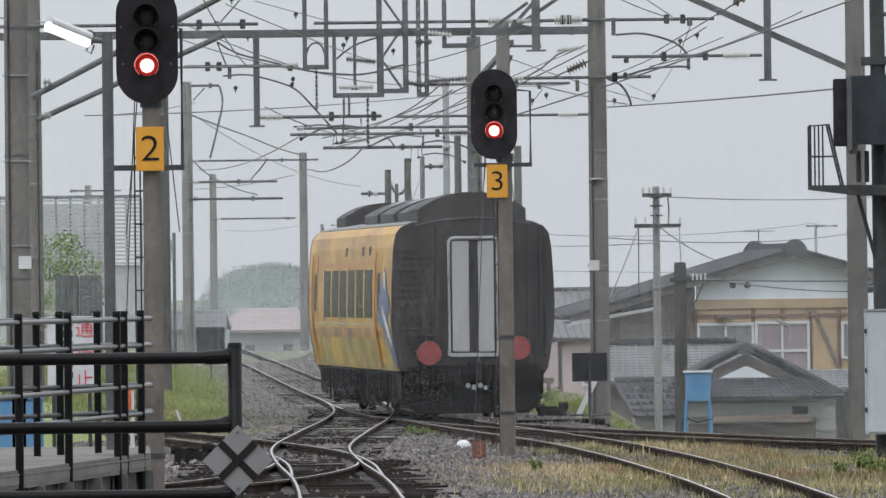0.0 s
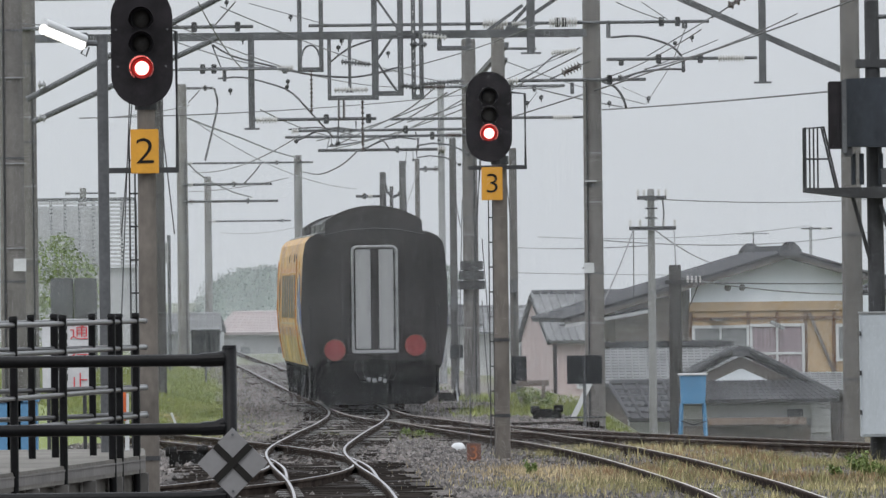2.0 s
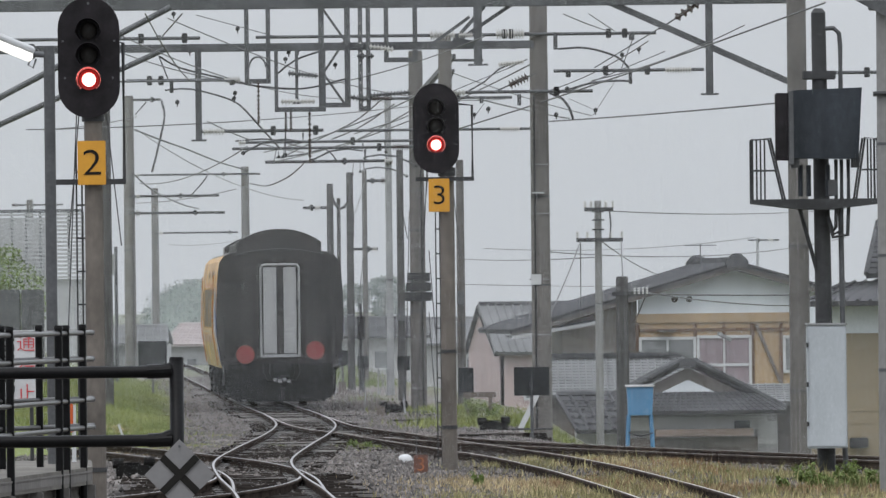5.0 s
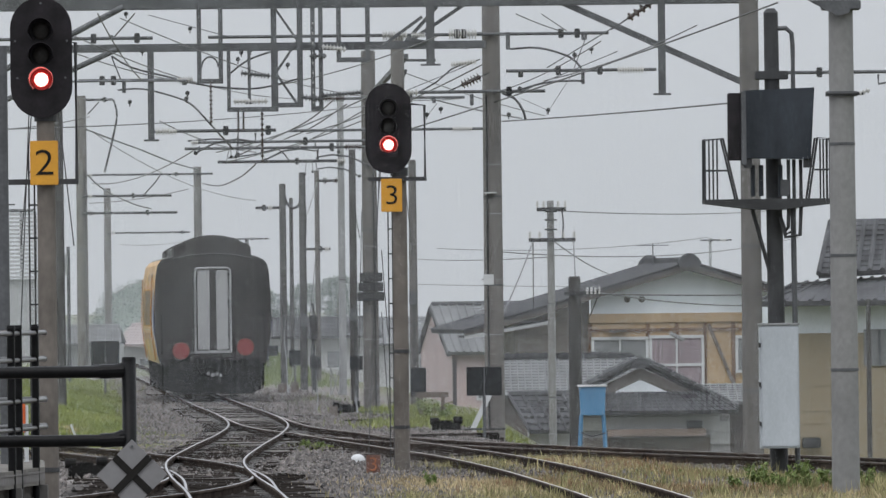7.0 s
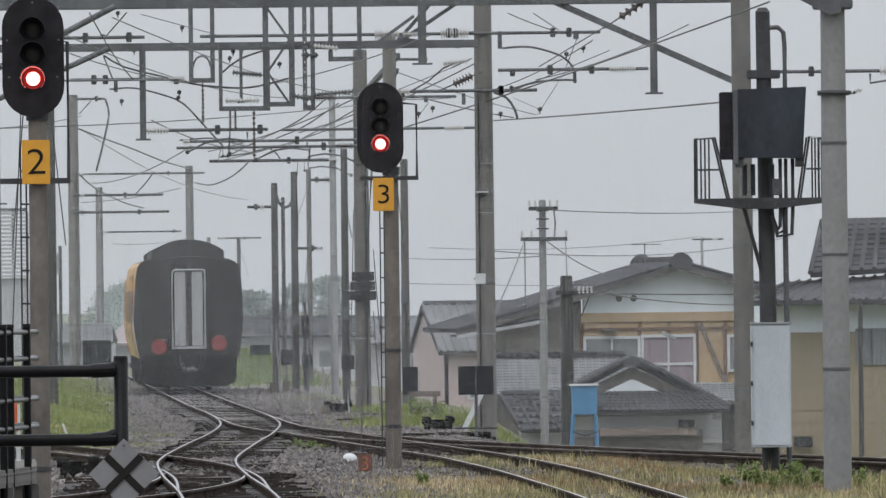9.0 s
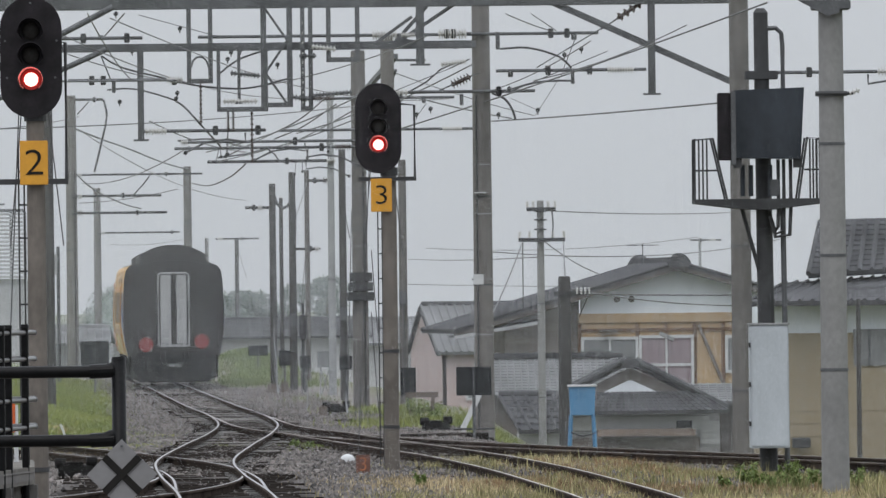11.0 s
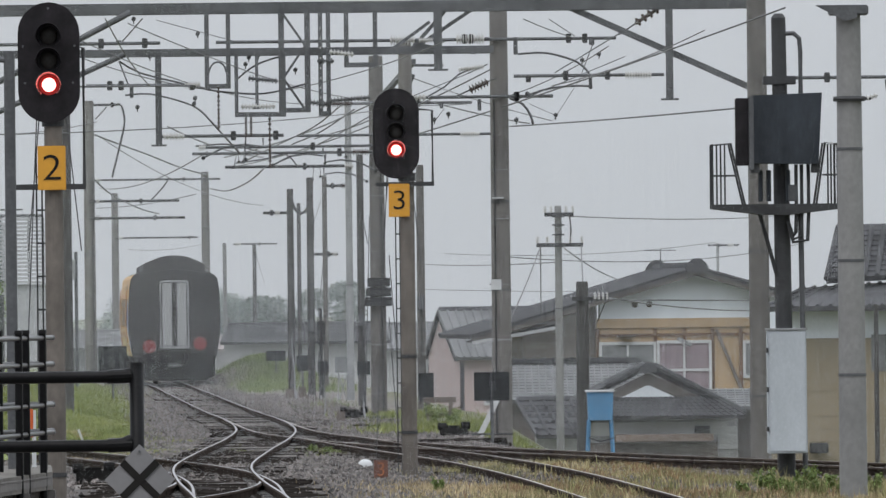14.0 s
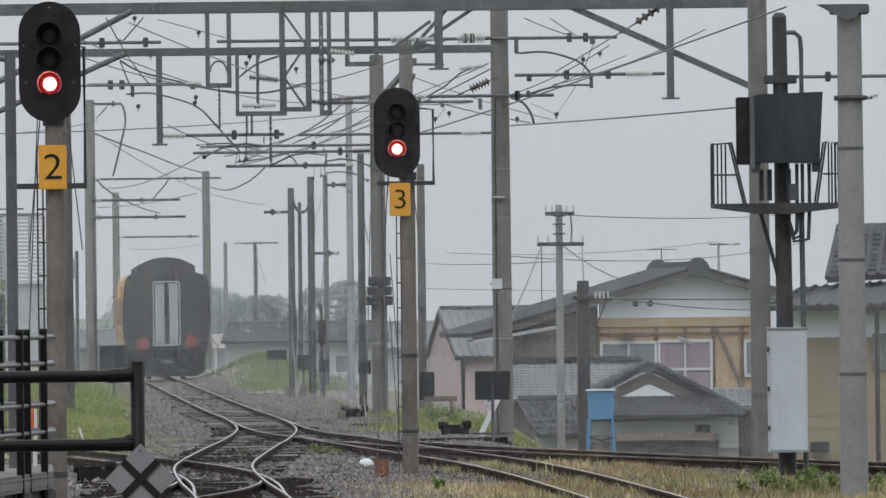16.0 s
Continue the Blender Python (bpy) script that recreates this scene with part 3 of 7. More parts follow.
POLES = [
    # x, y, top, radius, look
    (3.042, 192.308, 9.6, 0.195, "a"),
    (7.643, 182.292, 9.8, 0.20, "a"),
    (6.251, 122.0, 5.865, 0.174, "p"),
    (10.497, 178.571, 9.0, 0.18, "a"),
    (1.259, 198.864, 7.610, 0.155, "a"),
    (-6.707, 156.250, 9.0, 0.205, "a"),
    (-7.512, 182.292, 9.6, 0.16, "a"),
    (-6.165, 218.750, 6.75, 0.155, "d"),
    (-8.494, 330.189, 9.274, 0.20, "a"),
    (-10.663, 460.526, 7.724, 0.185, "a"),
    (-5.702, 406.977, 7.935, 0.185, "a"),
    (-16.478, 460.526, 7.263, 0.18, "a"),
    (-1.587, 291.667, 5.793, 0.11, "d"),
    (-1.458, 318.182, 5.653, 0.07, "d"),
    (-0.971, 282.258, 5.997, 0.11, "d"),
    (-0.590, 301.724, 6.315, 0.085, "a"),
    (0.133, 265.152, 7.837, 0.10, "g"),
    (0.411, 250.000, 6.131, 0.10, "d"),
    (0.754, 224.359, 7.978, 0.185, "a"),
    (1.822, 236.486, 5.665, 0.105, "a"),
    (4.939, 205.882, 2.756, 0.145, "d"),
    (-4.682, 514.706, 5.691, 0.12, "d"),
    (-7.073, 583.333, 6.164, 0.13, "a"),
    (18.355, 486.111, 5.245, 0.08, "g"),
    (10.679, 198.864, 2.219, 0.055, "d"),
]
LOOKS = {"a": (CONCRETE, "grey-brown weathered concrete line pole"), "p": (CONCRETE_PALE, "pale grey concrete pole with a bolted steel collar"), "d": (mat("grey_creosoted_pole", (0.055, 0.053, 0.052), 0.8, vary=0.3, scale=2, stretch=(1, 1, 0.3)), "dark slender pole beside the track"), "g": (GALV_PALE, "pale galvanised steel pole")}
for x, y, top, r, lk in POLES:
    pole(x, y, top, r, LOOKS[lk][0], LOOKS[lk][1], bands=3 if r > 0.15 else 1)

# straps, conduits and small fittings on the large poles
for px, py, pr, up_to in ((3.042, 192.308, 0.195, 6.5), (-6.707, 156.250, 0.205, 7.5), (0.754, 224.359, 0.185, 6.0), (-7.512, 182.292, 0.16, 7.0), (-8.494, 330.189, 0.2, 7.0)):
    t = thing("pole_conduit", (px, py - pr * 0.95, -0.2), "thin dark conduit strapped up a concrete pole", "conduit", "pole conduits")
    sx = random.choice((-0.6, 0.55)) * pr
    part("pipe", rod((sx, 0, 0), (sx * 0.9, pr * 0.12, up_to), 0.018, seg=8), DARKSTEEL, t)
    for k in range(5):
        zz = 0.6 + up_to * 0.18 * k + random.uniform(-0.15, 0.15)
        part("strap", rod((0, pr * 0.95, zz), (0, pr * 0.95, zz + 0.02), pr * 1.06, seg=20), GALV_PALE, t, "thin pale strap")
lmp = thing("pole_bracket_light", (2.998, 192.308 - 0.22, 4.392), "small white fitting on a concrete pole", "fitting")
part("cap", box(-0.12, -0.05, 0.0, 0.12, 0.05, 0.03, 0.008), WHITEPAINT, lmp)
part("stalk", rod((0, 0, -0.1), (0, 0, 0.0), 0.025, seg=8), DARKSTEEL, lmp)

# utility pole by the houses
UX, UY = 5.570, 257.353
up = pole(UX, UY, 4.862, 0.105, CONCRETE_PALE, "pale concrete utility pole with two crossarms and insulators", bands=2, name="utility_pole", group="utility poles")
uz = up.matrix_basis.translation.z
for zz, half in ((4.671, 0.40), (3.877, 0.64)):
    part("crossarm", box(-half * 0.9, -0.22, zz - uz - 0.05, half, -0.14, zz - uz + 0.05), DARKSTEEL, up)
    for k in (-0.85, -0.45, 0.5, 0.95):
        insulator((k * half, -0.18, zz - uz + 0.05), (k * half, -0.18, zz - uz + 0.22), 2, 0.06, up)
part("riser_cable", tube([(0.30, -0.2, 4.612 - uz), (0.33, -0.2, 4.274 - uz), (0.30, -0.2, 3.906 - uz)], 0.022), WIRE, up)
for zz in (0.25, 0.5, 0.72):
    part("small_bracket", box(-0.16, -0.16, 3.877 - uz + zz, 0.16, -0.1, 3.877 - uz + zz + 0.04), DARKSTEEL, up)

# overhead portal: two beams across the tracks, hangers below them
BY = 190.217
portal = thing("overhead_line_portal", (0.04, BY, 0), "grey galvanised steel portal beam carrying hangers over the tracks", "gantry")
ZA, ZB = 8.088, 7.243
XL, XR = -8.078 - 4, 7.900 + 0.1
part("upper_beam", box(XL, -0.12, ZA - 0.11, XR, 0.12, ZA + 0.11, 0.01), GALV, portal)
part("lower_beam", box(XL, -0.10, ZB - 0.075, 2.878, 0.10, ZB + 0.075, 0.01), GALV, portal)
part("brace", bar((4.243, 0, 8.084), (7.975, 0, 6.379), 0.12, 0.12), GALV, portal, "diagonal steel brace")
part("brace", bar((2.574, 0, ZA), (1.324, 0, ZB + 0.02), 0.07, 0.07), GALV, portal)
part("brace", bar((1.650, 0, 7.787), (0.889, 0, ZB), 0.06, 0.06), GALV, portal)


def hanger(x0, x1, bottom, top=None, w=0.10, cross=True, label="steel hanger post", y=-0.16):
    """One or two posts that hang from the beam, with a foot plate."""
    t = ZA if top is None else top
    for x in {x0, x1}:
        part("hanger_post", box(x - w / 2, y - 0.05, bottom, x + w / 2, y + 0.05, t), GALV, portal, label)
    if x0 != x1 and cross:
        part("hanger_foot", box(x0 - w / 2, y - 0.06, bottom - 0.04, x1 + w / 2, y + 0.06, bottom + 0.05), GALV, portal)
    elif x0 == x1:
        part("foot_plate", box(x0 - w * 1.2, y - 0.09, bottom - 0.02, x0 + w * 1.2, y + 0.09, bottom + 0.015), GALV, portal)


hanger(-3.578, -3.578, 5.466, ZB, 0.12)
hanger(-2.643, -2.230, 6.583, None, 0.085)
hanger(-2.078, -1.165, 6.031, ZB, 0.07, y=-0.28)
hanger(-1.209, -0.709, 6.109, None, 0.11)
hanger(-0.459, -0.307, 6.038, None, 0.085)
hanger(0.041, 0.596, 6.965, None, 0.09)
hanger(1.802, 1.802, 6.861, None, 0.16)
hanger(6.250, 6.250, 6.246, None, 0.14)
hanger(-1.687, -1.687, 6.162, ZB, 0.06)
arch = [(-2.437 + 0.16 * math.cos(a), -0.16, 6.855 + 0.2 * math.sin(a)) for a in [math.pi * i / 10 for i in range(11)]]
part("arch_bracket", tube(arch, 0.02, 6), GALV, portal)
for k in range(3):
    z0, z1 = 6.110 + 0.62 * k, 6.110 + 0.62 * (k + 1)
    a, b = (-1.176, -0.752)
    part("lattice", bar((a, -0.16, z0 if k % 2 else z1), (b, -0.16, z1 if k % 2 else z0), 0.045, 0.045), GALV, portal)
for zz in range(9):
    part("bolt", box(-0.459 - 0.012, -0.225, 6.039 + 0.1 + 0.19 * zz, -0.459 + 0.012, -0.21, 6.039 + 0.14 + 0.19 * zz), PORCELAIN, portal)

# left bracket tubes on the near pole
LB = thing("pole_bracket", (-7.232, 175.000, 0), "dark steel bracket tubes reaching up from a concrete pole", "bracket")
part("bracket_tube", rod((0, 0, 5.777), (3.500, 0, 7.578), 0.055), GALV, LB)
part("bracket_tube", rod((0.1, 0, 5.376), (3.400, 0, 6.839), 0.05), GALV, LB)
insulator((0.2, -0.1, 6.034), (0.34, -0.1, 6.034), 1, 0.085, LB, GALV_PALE)
insulator((0.2, -0.1, 5.444), (0.34, -0.1, 5.444), 1, 0.085, LB, GALV_PALE)

CANT = [
    # x of each end, height, insulator from, to, distance
    (-2.453, 5.327, 7.489, 0.932, 1.415, 192.308 - 0.22),
    (2.217, 2.877, 7.500, 2.217, 2.767, 192.308 - 0.22),
    (-8.783, -3.346, 7.218, -8.783, -8.575, 182.292 - 0.18),
    (-4.926, -2.861, 6.621, -3.035, -2.730, 190.217 - 0.22),
    (3.291, 6.182, 6.722, 5.432, 5.943, 190.217 - 0.16),
    (1.338, 4.085, 6.375, 1.338, 1.613, 192.308 - 0.22),
    (-0.554, 2.933, 6.933, -0.554, 0.215, 224.359 - 0.2),
    (-3.535, -1.143, 5.636, -3.459, -3.045, 190.217 - 0.16),
    (-1.041, 3.356, 6.217, 2.651, 3.100, 224.359 - 0.2),
    (-3.272, 0.805, 5.974, -3.272, -3.118, 224.359 - 0.2),
    (-3.425, 0.805, 5.833, 0.215, 0.574, 224.359 - 0.2),
    (-3.170, 0.255, 6.112, 0.027, 0.255, 265.152 - 0.1),
    (-10.190, -5.074, 7.676, -10.190, -10.027, 406.977 - 0.2),
    (-8.494, -5.494, 5.953, -8.267, -8.135, 330.189 - 0.2),
    (-8.494, -5.305, 5.385, -8.267, -8.135, 330.189 - 0.2),
    (-10.663, -6.821, 5.676, -10.505, -10.294, 460.526 - 0.2),
    (8.069, 10.497, 6.368, 9.987, 10.242, 178.571),
    (-2.387, -1.587, 5.131, -2.020, -1.887, 291.667),
    (-0.590, 0.117, 6.035, -0.090, 0.083, 301.724),
    (-0.969, -0.193, 3.953, -0.365, -0.228, 301.724),
    (-5.770, -3.506, 5.691, -5.682, -5.388, 514.706 - 0.1),
    (17.882, 19.410, 5.183, 18.854, 19.132, 486.111),
    (-17.320, -14.952, 7.053, -17.320, -17.057, 460.526),
    (-8.456, -7.418, 9.174, -8.456, -8.362, 330.189),
]
for i, (xa, xb, z, ia, ib, y) in enumerate(CANT):
    c = thing("cantilever_arm", (xa, y, z), "horizontal steel tube arm of the overhead line with porcelain insulator", "line arm", "cantilever arms")
    r = 0.032 if y < 250 else 0.042
    part("arm_tube", rod((0, 0, 0), (xb - xa, 0, 0), r, seg=10), GALV if y < 240 else DARKSTEEL, c)
    n = max(3, int(abs(ib - ia) / 0.07))
    insulator((ia - xa, -0.01, 0), (ib - xa, -0.01, 0), n, 0.115 if i < 2 else r * 2.6, c, BROWNPORC if i % 4 == 2 else PORCELAIN)
    for k in range(2 if y < 200 else 1):
        xx = (xb - xa) * random.uniform(0.55, 0.95)
        if min(ia, ib) - 0.12 < xa + xx < max(ia, ib) + 0.12:
            xx = (xb - xa) * random.uniform(0.2, 0.45)
        part("tube_clamp", box(xx - 0.05, -0.07, -0.09, xx + 0.05, 0.07, 0.09, 0.01), DARKSTEEL, c)
    if y < 290 and i > 6 and i != 8:
        # registration arm that droops from the tube to the contact wire
        sx = (xb - xa) * random.uniform(0.6, 0.85)
        sg = random.choice((-1, 1))
        drop = [(sx, 0, -0.05), (sx, 0, -0.22), (sx + sg * 0.35, 0, -0.17), (sx + sg * 0.75, 0, -0.22), (sx + sg * 1.15, 0, -0.42)]
        part("registration_arm", tube(drop, 0.022, 6), GALV, c)
        clamp(drop[-1], c, 0.05)
        # droppers with ball weights
        for _ in range(2):
            bx = (xb - xa) * random.uniform(0.15, 0.9)
            hh = random.uniform(0.18, 0.5)
            part("dropper", rod((bx, -0.03, -hh), (bx + random.uniform(-0.08, 0.08), -0.03, 0.0), 0.009, seg=5), WIRE, c)
            clamp((bx, -0.03, -hh), c, 0.045)

# small vertical insulators and hanger details
VERT = [(-2.426, 6.605, 5.768), (-1.904, 6.012, 5.621), (-1.806, 6.011, 5.619), (-1.448, 6.007, 4.996)]
for x, za, zb in VERT:
    insulator((x, -0.2, zb), (x, -0.2, za), 7, 0.035, portal, BROWNPORC)

WIRES = [
    ((-7.169, 159.091, 6.759), (-6.887, 175.000, 7.094), 0.02), ((-6.305, 175.000, 5.437), (1.025, 224.359, 6.795), 0.10), ((-6.321, 184.211, 5.598), (-6.218, 250.000, 7.078), 0.05),
    ((-3.783, 175.000, 7.379), (-1.840, 190.217, 6.881), 0.02), ((-1.840, 190.217, 6.881), (2.751, 218.750, 6.788), 0.25), ((-4.590, 175.000, 6.768), (-1.587, 198.864, 6.631), 0.15),
    ((-1.587, 198.864, 6.631), (1.814, 175.000, 6.995), 0.12), ((-4.368, 166.667, 6.841), (-0.465, 233.333, 7.126), 0.3), ((-8.217, 330.189, 8.177), (-3.548, 437.500, 6.878), 0.5),
    ((-3.802, 159.091, 6.994), (-3.574, 184.211, 6.462), 0.1), ((1.051, 205.882, 5.753), (7.337, 163.551, 7.185), 0.06), ((3.683, 218.750, 6.277), (6.950, 175.000, 5.757), 0.02),
    ((-2.930, 243.056, 6.035), (1.063, 205.882, 6.777), 0.15), ((-2.972, 265.152, 6.114), (2.964, 198.864, 7.057), 0.25), ((-2.049, 273.438, 6.253), (1.253, 218.750, 6.930), 0.1),
    ((3.184, 198.864, 6.486), (4.961, 184.211, 7.123), 0.1), ((3.388, 184.211, 7.647), (4.418, 190.217, 7.463), 0.02), ((4.027, 190.217, 6.532), (6.416, 175.000, 7.143), 0.10),
    ((1.427, 198.864, 6.904), (4.622, 218.750, 6.392), 0.05), ((1.767, 205.882, 6.592), (4.227, 224.359, 6.438), 0.03), ((-3.979, 224.359, 6.467), (-2.014, 250.000, 6.130), 0.12),
    ((-8.632, 350.000, 6.628), (-3.345, 243.056, 6.179), 0.3), ((-9.500, 380.435, 6.245), (-5.234, 350.000, 6.390), 0.1),
    ((4.074, 257.353, 3.599), (18.575, 397.727, 4.737), 0.4), ((4.427, 437.500, 4.662), (18.258, 486.111, 5.329), 0.3), ((5.630, 257.353, 4.641), (17.780, 380.435, 5.740), 0.15),
    ((5.096, 205.882, 2.436), (9.351, 218.750, 2.375), 0.02), ((5.097, 205.882, 2.519), (10.684, 250.000, 2.114), 0.1),
    ((5.621, 257.353, 3.876), (8.388, 301.724, 3.058), 0.1), ((5.106, 257.353, 3.852), (3.049, 192.308, 1.732), 0.1), ((3.233, 486.111, 3.194), (21.068, 514.706, 2.988), 0.1),
    ((3.247, 486.111, 4.472), (5.616, 257.353, 3.435), 0.1), ((-11.259, 514.706, 5.472), (-7.922, 583.333, 6.274), 0.2),
    ((5.106, 257.353, 3.852), (5.973, 301.6, 2.0), 0.02), ((6.165, 257.353, 3.840), (4.959, 205.882, 2.779), 0.02),
]
for a, b, sag in WIRES:
    wire(a, b, sag, 0.011 if a[1] < 200 else 0.016)


def jumper(points, r=0.02):
    """A thick slack cable between fittings of the overhead line."""
    line = spline(points, 0.15)
    return solo("jumper_cable", tube(line, r, 6), WIRE, "thick dark slack cable between overhead fittings", "cable", "jumper cables", smooth=True)


jumper([(-8.387, 330.189, 8.217), (-7.759, 343.137, 8.065), (-7.207, 364.583, 8.039), (-6.470, 388.889, 7.918), (-5.659, 406.977, 7.842)], 0.03)
jumper([(-4.372, 198.864, 6.629), (-3.860, 198.864, 6.646), (-3.180, 198.864, 6.467), (-2.864, 198.864, 6.305), (-2.505, 198.864, 5.914), (-2.104, 203.488, 5.481)])
jumper([(-4.283, 190.217, 7.094), (-3.905, 190.217, 6.872), (-3.038, 190.217, 6.645), (-2.388, 190.217, 6.496), (-1.518, 190.217, 6.443), (-0.668, 190.217, 6.629)])
jumper([(-7.395, 330.189, 9.168), (-7.288, 330.189, 8.638), (-7.447, 330.189, 7.847), (-7.724, 330.189, 6.756)], 0.04)
jumper([(-2.004, 190.217, 6.742), (-1.675, 190.217, 6.988), (-1.075, 190.217, 7.177), (-0.401, 190.217, 7.213)])
jumper([(3.355, 198.864, 6.484), (3.615, 198.864, 6.367), (3.771, 198.864, 6.138), (3.826, 198.864, 5.945)], 0.028)
jumper([(3.457, 194.444, 7.256), (4.013, 194.444, 7.272), (4.622, 194.444, 7.087), (4.852, 194.444, 6.862)], 0.024)
jumper([(3.447, 194.444, 6.389), (4.116, 194.444, 6.582), (4.727, 194.444, 6.619), (4.916, 194.444, 6.595)], 0.024)
jumper([(2.565, 194.444, 6.977), (2.286, 194.444, 6.869), (2.005, 194.444, 6.628), (1.614, 194.444, 6.410)], 0.018)
jumper([(-3.621, 243.056, 6.321), (-2.788, 243.056, 6.353), (-2.012, 250.000, 6.259), (-1.299, 250.000, 6.222)], 0.022)
jumper([(-2.810, 257.353, 6.104), (-2.074, 257.353, 6.199), (-1.484, 257.353, 6.310), (-1.194, 257.353, 5.983)], 0.022)
jumper([(-2.140, 265.06, 6.10), (-2.2, 266.5, 6.03), (-2.766, 282.258, 5.904), (-3.563, 301.724, 5.918), (-4.550, 336.538, 6.419)], 0.022)
jumper([(-7.122, 364.583, 6.329), (-6.700, 364.583, 6.783), (-6.488, 364.583, 7.072)], 0.03)
jumper([(-8.403, 330.189, 6.764), (-7.917, 336.538, 6.265), (-7.240, 350.000, 5.912), (-6.815, 364.583, 5.846)], 0.025)
jumper([(0.001, 208.333, 6.604), (-0.629, 218.750, 6.326), (-1.589, 230.263, 6.088), (-2.515, 243.056, 5.891)], 0.016)
jumper([(0.244, 213.415, 6.584), (-0.519, 224.359, 6.300), (-1.194, 230.263, 6.123)], 0.016)
jumper([(0.952, 208.333, 6.415), (0.246, 218.750, 6.316), (-0.666, 230.263, 6.249)], 0.014)
for a, b, w in ((((0.726, 218.750, 6.811)), ((1.465, 203.488, 7.360)), 0.10), (((1.428, 198.864, 6.961)), ((0.971, 208.333, 5.998)), 0.05), (((1.977, 190.217, 7.98)), ((1.372, 190.217, 7.31)), 0.07), (((1.370, 190.217, 7.36)), ((2.567, 190.217, 7.18)), 0.06), (((1.399, 194.444, 7.057)), ((1.988, 194.444, 7.050)), 0.05)):
    solo("lattice_brace", bar(a, b, w, w), GALV, "short grey steel brace on the portal", "brace", "portal braces")
FIT = [(-3.948, 6.209), (-3.698, 7.185), (-4.002, 7.905), (-2.774, 7.609), (-2.839, 6.370), (-2.861, 6.262), (-1.796, 7.141), (-1.861, 7.012), (4.617, 7.025), (4.943, 7.130), (3.552, 6.385), (4.095, 5.966), (2.030, 6.011), (1.759, 5.905), (3.335, 5.887), (-0.904, 6.892), (-1.611, 7.183)]
for x, z in FIT:
    f = thing("wire_clamp", (x, 190.217, z), "small dark round clamp on an overhead wire", "clamp", "wire clamps")
    clamp((0, 0, 0), f, 0.05)
    part("clip", rod((0, 0, -0.09), (0.0, 0, 0.0), 0.012, seg=6), DARKSTEEL, f)
STRINGS = [(-1.850, -1.285, 6.736, 6), (-1.991, -1.339, 6.194, 7), (-0.285, 0.487, 6.283, 8), (-0.285, 0.183, 7.230, 5), (-0.524, -0.198, 7.049, 3), (2.193, 2.682, 6.854, 6), (-0.687, -0.296, 6.268, 4), (1.433, 1.704, 7.429, 5)]
for k, (xa, xb, z, n) in enumerate(STRINGS):
    insulator((xa, -0.22, z), (xb, -0.22, z + 0.06 * (k % 3 - 1)), n, 0.065, portal, PORCELAIN if k % 2 else GALV)
jumper([(-1.562, 291.667, 5.626), (-1.466, 291.667, 5.275), (-1.268, 291.667, 5.106), (-1.066, 291.667, 5.271), (-0.978, 291.667, 5.703)], 0.05)
jumper([(-0.945, 282.258, 5.755), (-0.877, 282.258, 4.625), (-0.940, 282.258, 3.335), (-0.913, 282.258, 1.399), (-0.900, 282.258, -0.214)], 0.03)
jumper([(-1.443, 291.667, 1.458), (-1.596, 291.667, 1.210), (-1.520, 291.667, 0.542), (-1.495, 291.667, -0.208)], 0.025)
for a, b in (((0.430, 250.000, 4.917), (0.590, 250.000, 3.915)), ((-0.619, 301.724, 4.005), (-0.908, 301.724, 1.336)), ((1.014, 224.359, 3.487), (1.146, 224.359, 1.563)), ((0.606, 236.486, 4.503), (0.456, 236.486, -0.361)), ((0.973, 218.750, 2.083), (1.121, 218.750, -0.231)), ((-4.671, 514.706, 5.397), (-4.162, 514.706, 3.627)), ((-0.590, 301.64, 5.95), (-0.90, 282.258, 4.70))):
    wire(a, b, 0.05, 0.012, "stay_wire", "thin dark stay wire beside a pole", 6)
for x, y, z in ((1.808, 236.486, 2.4), (0.411, 250.000, 2.0), (-0.971, 282.258, 1.8)):
    t = thing("junction_box", (x, y - 0.14, z), "small grey junction box on a pole", "box", "junction boxes")
    part("case", box(-0.09, -0.1, -0.16, 0.09, 0.07, 0.16, 0.012), GALV, t)
    part("cable", rod((0.02, -0.03, -1.6), (0.02, -0.03, -0.16), 0.015, seg=6), DARKSTEEL, t)
for px, py, pz, dx, dz, n in ((5.649, 190.217, 7.710, 0.46, 0.30, 3), (2.439, 190.217, 6.463, 0.36, 0.16, 4)):
    t = thing("strain_insulator", (px, py, pz), "dark disc insulator string in an overhead wire", "insulator", "strain insulators")
    insulator((0, 0, 0), (dx, 0, dz), n, 0.095, t, BROWNPORC)
    part("link", rod((-dx * 0.7, 0, -dz * 0.7), (0, 0, 0), 0.014, seg=6), DARKSTEEL, t)
    part("link", rod((dx, 0, dz), (dx * 1.5, 0, dz * 1.5), 0.014, seg=6), DARKSTEEL, t)
# clamp boxes and struts on the nearest arms
for u_x, z0, z1, w in ((3.335, 7.137, 7.474, 0.10), (4.802, 7.306, 7.458, 0.13), (2.628, 6.069, 6.287, 0.09), (4.769, 6.458, 6.741, 0.08), (3.574, 6.602, 6.754, 0.12), (1.900, 6.121, 6.251, 0.09), (-4.056, 6.384, 6.645, 0.09), (-4.295, 7.409, 7.496, 0.12), (-2.893, 6.523, 6.632, 0.12)):
    t = thing("arm_clamp", (u_x, 190.217 - 0.04, z0), "grey steel clamp plate on a line arm", "clamp", "arm clamps")
    part("plate", box(-w * 0.4, -0.06, 0, w * 0.4, 0.06, z1 - z0, 0.008), GALV, t)
    part("bolt", rod((0, -0.08, (z1 - z0) * 0.5), (0, 0.08, (z1 - z0) * 0.5), 0.014, seg=6), GALV_PALE, t)
